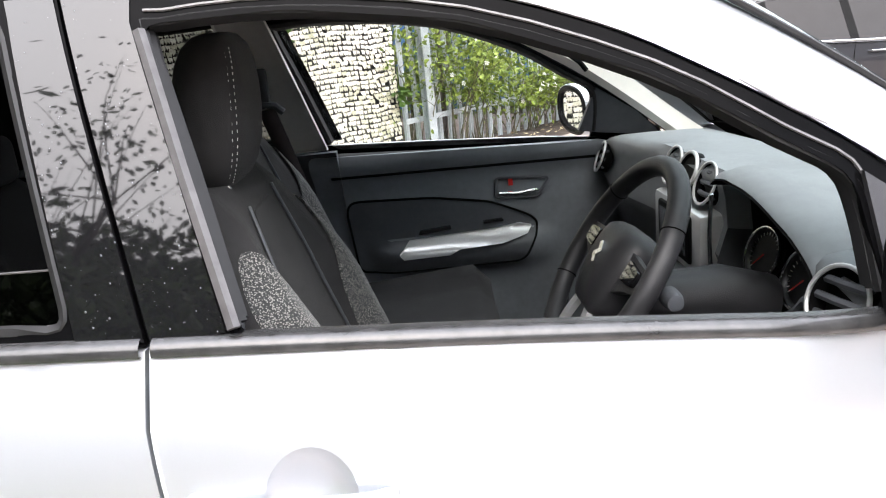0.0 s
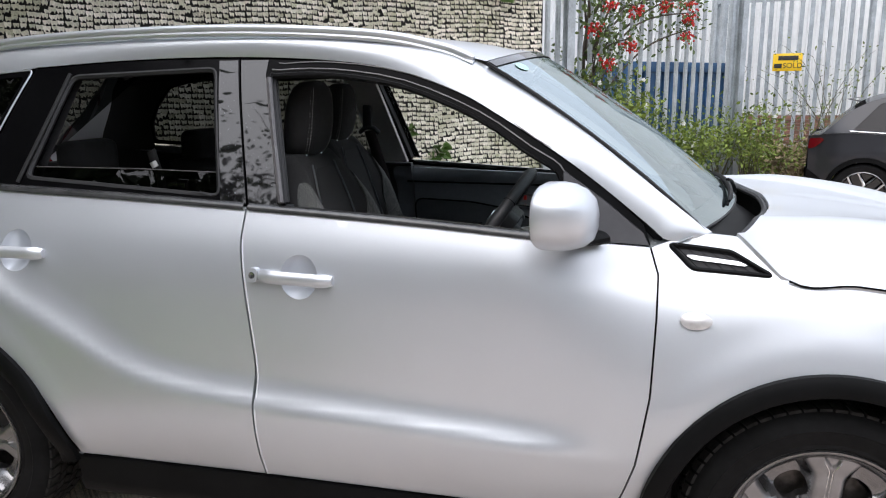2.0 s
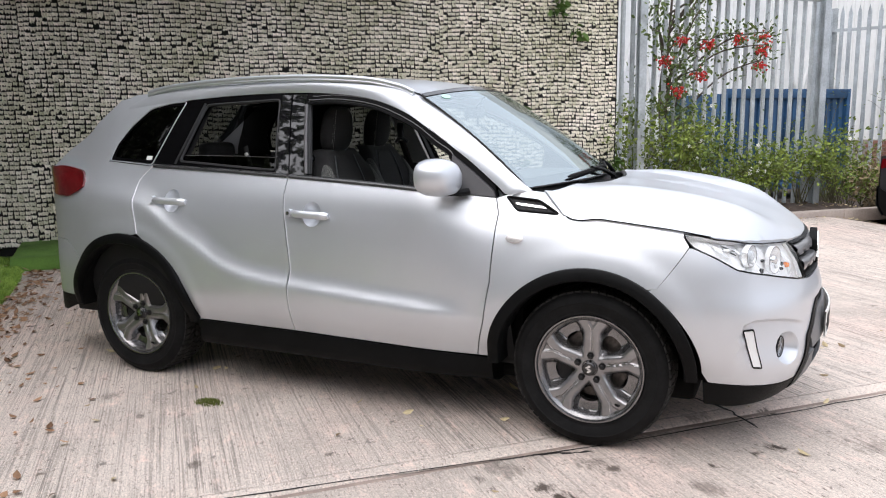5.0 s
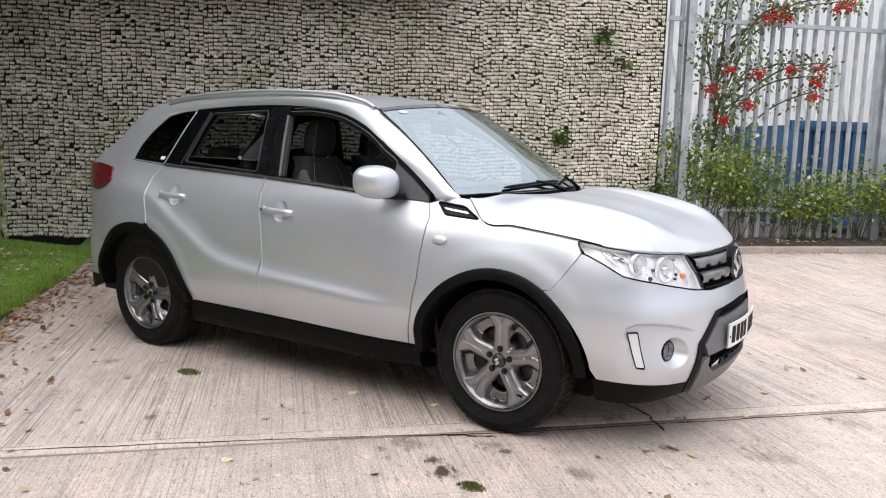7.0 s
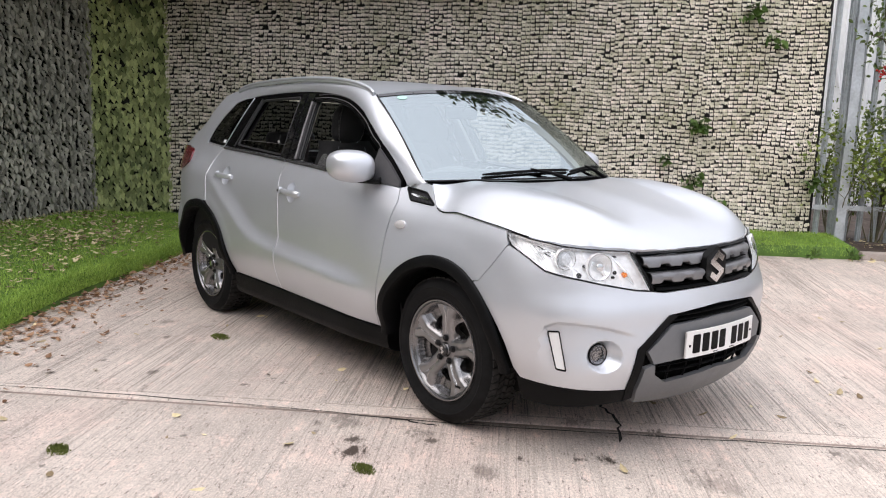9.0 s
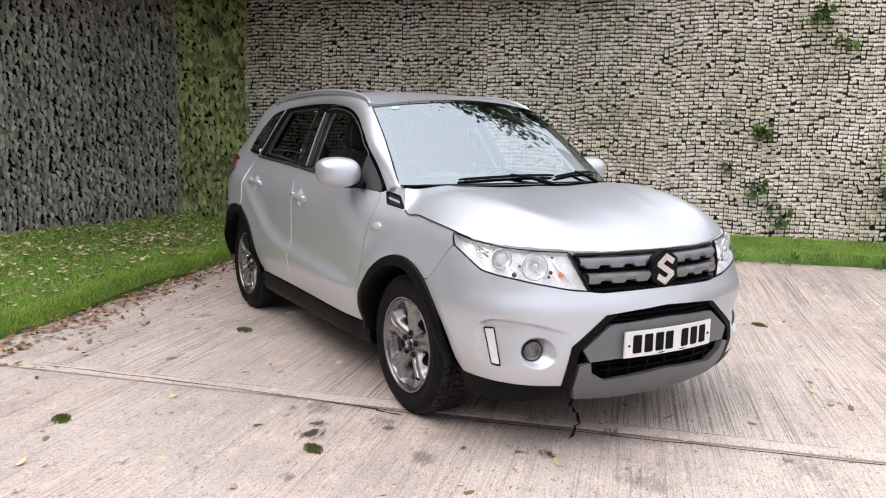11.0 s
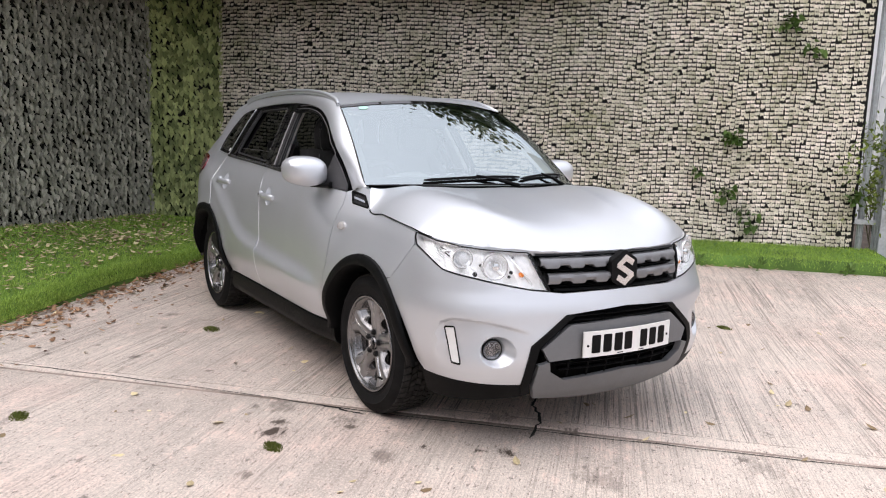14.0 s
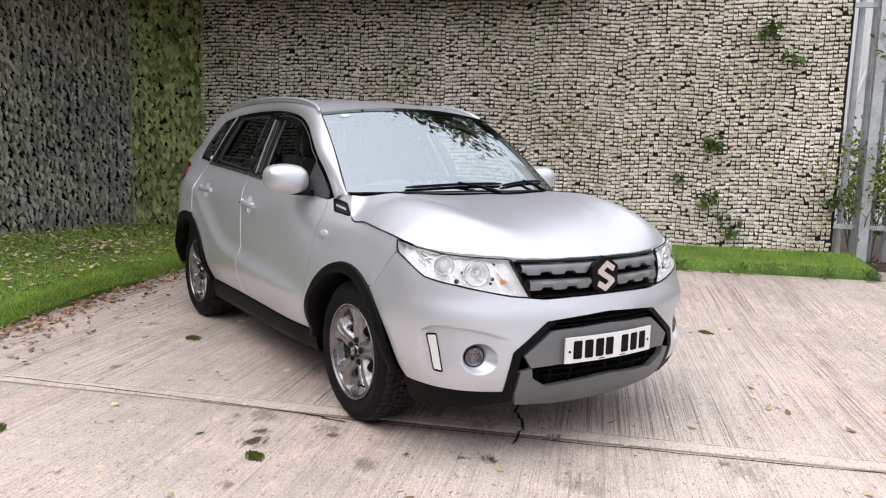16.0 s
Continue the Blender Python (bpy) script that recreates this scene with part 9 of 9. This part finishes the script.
R_A, F_A = (0.0, 0.35), (2.72, 0.35)
xs_ = list(np.linspace(-0.60, 3.62, 44))
low = [(-0.58, 0.50), (-0.42, 0.42)] + arch(R_A, 0.41, 172, 8, 14) + [(0.5, 0.33), (2.25, 0.33)] + arch(F_A, 0.41, 172, 8, 14) + [(3.4, 0.35), (3.62, 0.5)]
body_top = [(x, g_belt(x)) for x in xs_[::-1]]
bodies = gboth("body_side", patch(low + body_top, gfn, 0.07, rim=0.02), GREY_PAINT)
for c, r in ((R_A, 0.41), (F_A, 0.41)):
    bm = bmesh.new()
    loft(bm, [[gfn(c[0] + rr * math.cos(a), max(0.2, c[1] + rr * math.sin(a)), o) for rr, o in ((r + 0.002, 0.0), (r, 0.012), (r - 0.05, 0.014), (r - 0.055, -0.05))] for a in np.linspace(radians(176), radians(4), 26)])
    bmesh.ops.recalc_face_normals(bm, faces=bm.faces[:])
    gboth("arch_cladding", bm, BLACK_PLASTIC, None, "black wheel arch cladding")
bm = bmesh.new()
loft(bm, [[gfn(x, z, o) for z, o in ((0.335, 0.004), (0.32, 0.014), (0.26, 0.01), (0.2, -0.05))] for x in np.linspace(0.42, 2.3, 12)])
bmesh.ops.recalc_face_normals(bm, faces=bm.faces[:])
gboth("sill", bm, BLACK_PLASTIC)
rbp = [(-0.60, 0.62), (-0.585, 0.40), (-0.52, 0.26), (-0.36, 0.24), (-0.40, 0.42), (-0.43, 0.50)]
gboth("rear_bumper_side", patch(rbp, lambda a, b, o=0: gfn(a, b, o + 0.012), 0.06, rim=0.03), BLACK_PLASTIC, None, "black rear bumper cladding")
# roof, glasshouse
bm = bmesh.new()
rows = []
for x in np.linspace(-0.02, 3.62, 44):
    zt = g_top(x)
    b = g_belt(x)
    e = gcar(x, max(b + 0.002, zt - 0.05))
    rows.append([Vector((x, a * e, zt - 0.05 * abs(a) ** 3)) for a in np.linspace(-1, 1, 11)])
loft(bm, rows)
bmesh.ops.recalc_face_normals(bm, faces=bm.faces[:])
part("roof_and_bonnet", bm, GREY_PAINT, grey_car, "", 50)
bm = bmesh.new()
loft(bm, [[Vector((x, a * gcar(x, max(g_belt(x) + 0.002, g_top(x) - 0.05)), g_top(x) - 0.05 * abs(a) ** 3)) for a in np.linspace(-1, 1, 11)] for x in np.linspace(-0.60, -0.02, 10)])
bmesh.ops.recalc_face_normals(bm, faces=bm.faces[:])
TINT = mat("black_tint", (0.012, 0.012, 0.014), 0.25, spec=0.25, var=0.1)
part("rear_window", bm, TINT, grey_car, "dark tinted tailgate glass", 50)
glass_line = [(-0.15, 1.06), (0.10, 1.40 - 0.05), (0.4, 1.455), (1.0, 1.47), (1.55, 1.44), (2.0, 1.27), (2.35, 1.03), (1.5, 0.985), (0.5, 1.02)]
house = [(-0.55, 1.0)] + [(x, g_top(x) - 0.045) for x in np.linspace(-0.5, 2.55, 26)] + [(2.5, 0.95), (1.5, 0.955), (0.5, 0.995)]
gboth("pillar_panel", patch(house, gfn, 0.08, [rounded(glass_line, 0.03)], rim=0.02), GREY_PAINT)
gboth("side_window", patch(rounded(glass_line, 0.03), lambda a, b, o=0: gfn(a, b, o - 0.006), 0.1, rim=0.0), TINT, None, "dark tinted side windows")
for x0, x1 in ((0.42, 0.50), (1.22, 1.30)):
    z0, z1 = 1.0, 1.46
    gboth("window_pillar", patch([(x0, z0), (x1, z0), (x1 - 0.10, z1), (x0 - 0.10, z1)], lambda a, b, o=0: gfn(a, b, o - 0.001), 0.1, rim=0.004), BLACK_PLASTIC)
gboth("window_strip", tube(bmesh.new(), [gfn(x, z, 0.003) for x, z in ((-0.18, 1.05), (0.5, 1.012), (1.5, 0.978), (2.3, 1.0))], 0.008, 6), CHROME, None, "chrome window strip")
for pts in ([(0.36, 1.0), (0.43, 0.8), (0.42, 0.60)], [(1.26, 0.98), (1.24, 0.7), (1.24, 0.34)], [(2.26, 0.97), (2.27, 0.7), (2.2, 0.34)]):
    gboth("door_gap", tube(bmesh.new(), [gfn(x, z, 0.0) for x, z in spline([Vector((*p, 0)).to_2d() for p in pts], 5)], 0.004, 4), DARK)
for x in (0.52, 1.38):
    h = gboth("door_handle", tube(bmesh.new(), [gfn(x, 0.865, 0.0), gfn(x + 0.03, 0.865, 0.03), gfn(x + 0.17, 0.862, 0.03), gfn(x + 0.20, 0.862, 0.0)], 0.012, 8), GREY_PAINT, None, "grey pull handle with a chrome edge")
    gboth("handle_edge", tube(bmesh.new(), [gfn(x + 0.03, 0.874, 0.036), gfn(x + 0.17, 0.871, 0.036)], 0.005, 5), CHROME, h)
gboth("tail_lamp", patch(rounded([(-0.595, 0.84), (-0.585, 0.96), (-0.46, 0.97), (-0.43, 0.945), (-0.52, 0.86)], 0.02), lambda a, b, o=0: gfn(a, b, o + 0.012), 0.05, rim=0.03), RED_LENS, None, "dark red tail lamp")
bm = bmesh.new()
w = gcar_half(-0.6)
loft(bm, [[Vector((-0.60 - d, a * w, z)) for a in np.linspace(-1, 1, 9)] for z, d in ((0.26, -0.06), (0.40, 0.02), (0.62, 0.02), (0.64, 0.0), (0.99, 0.0))])
bmesh.ops.recalc_face_normals(bm, faces=bm.faces[:])
part("tailgate", bm, GREY_PAINT, grey_car)
bm = bmesh.new()
loft(bm, [[Vector((-0.08 - 0.16 * t, a * 0.56, 1.42 - 0.02 * t)) for a in np.linspace(-1, 1, 9)] for t in (0, 1)])
loft(bm, [[Vector((-0.24, a * 0.56, 1.40)) for a in np.linspace(-1, 1, 9)], [Vector((-0.08, a * 0.56, 1.36)) for a in np.linspace(-1, 1, 9)]])
part("spoiler", bm, GREY_PAINT, grey_car)
bm = bmesh.new()
box(bm, -0.5, 3.5, -0.74, 0.74, 0.2, 0.36, 0.02)
part("underbody", bm, DARK, grey_car)


def grey_wheel():
    root = new("wheel")
    tagged(root, label="black wheel with bright double spokes")
    turn = pose(0, 0, 0, 90, 0, 0)
    part("tyre", lathe(bmesh.new(), [(0.25, -0.15), (0.255, 0.0), (0.268, 0.012), (0.31, 0.016), (0.335, 0.0), (0.345, -0.03), (0.345, -0.17), (0.3, -0.2)], turn, 48), RUBBER, root, "", 30)
    rim = part("rim", lathe(bmesh.new(), [(0.255, 0.004), (0.25, 0.008), (0.24, 0.0), (0.23, -0.05), (0.22, -0.12), (0.0, -0.12)], turn, 48), BLACK_GLOSS, root)
    part("rim_edge", lathe(bmesh.new(), [(0.254, 0.006), (0.247, 0.011), (0.242, 0.005)], turn, 48), ALLOY, rim)
    for k in range(5):
        for off in (-9, 9):
            a = radians(90 + 72 * k)
            b = a + radians(off * 1.5)
            pts = [Vector((0.03 * math.cos(a), 0.01, 0.03 * math.sin(a))), Vector((0.12 * math.cos(a + radians(off * 0.7)), 0.0, 0.12 * math.sin(a + radians(off * 0.7)))), Vector((0.245 * math.cos(b + radians(off)), -0.004, 0.245 * math.sin(b + radians(off))))]
            part("spoke", tube(bmesh.new(), pts, [0.018, 0.014, 0.012], 6), CHROME, rim)
    part("hub_cap", lathe(bmesh.new(), [(0.0, 0.004), (0.03, 0.002), (0.036, -0.02)], turn, 20), BLACK_GLOSS, rim)
    root.parent = grey_car
    return root


gw = grey_wheel()
gw.matrix_basis = pose(0.0, -0.875, 0.345, 0, 10, 0)
for x, y, a in ((2.72, -0.875, 0), (0.0, 0.875, 180), (2.72, 0.875, 180)):
    copy_thing(gw, pose(x, y, 0.345, 0, 25, a))
for c in (R_A, F_A):
    for sgn in (-1, 1):
        bm = bmesh.new()
        loft(bm, [[Vector((c[0] + 0.40 * math.cos(a), sgn * y, c[1] + 0.40 * math.sin(a))) for a in np.linspace(0, math.pi, 16)] for y in (0.86, 0.6, 0.55)])
        part("wheel_well", bm, DARK, grey_car)
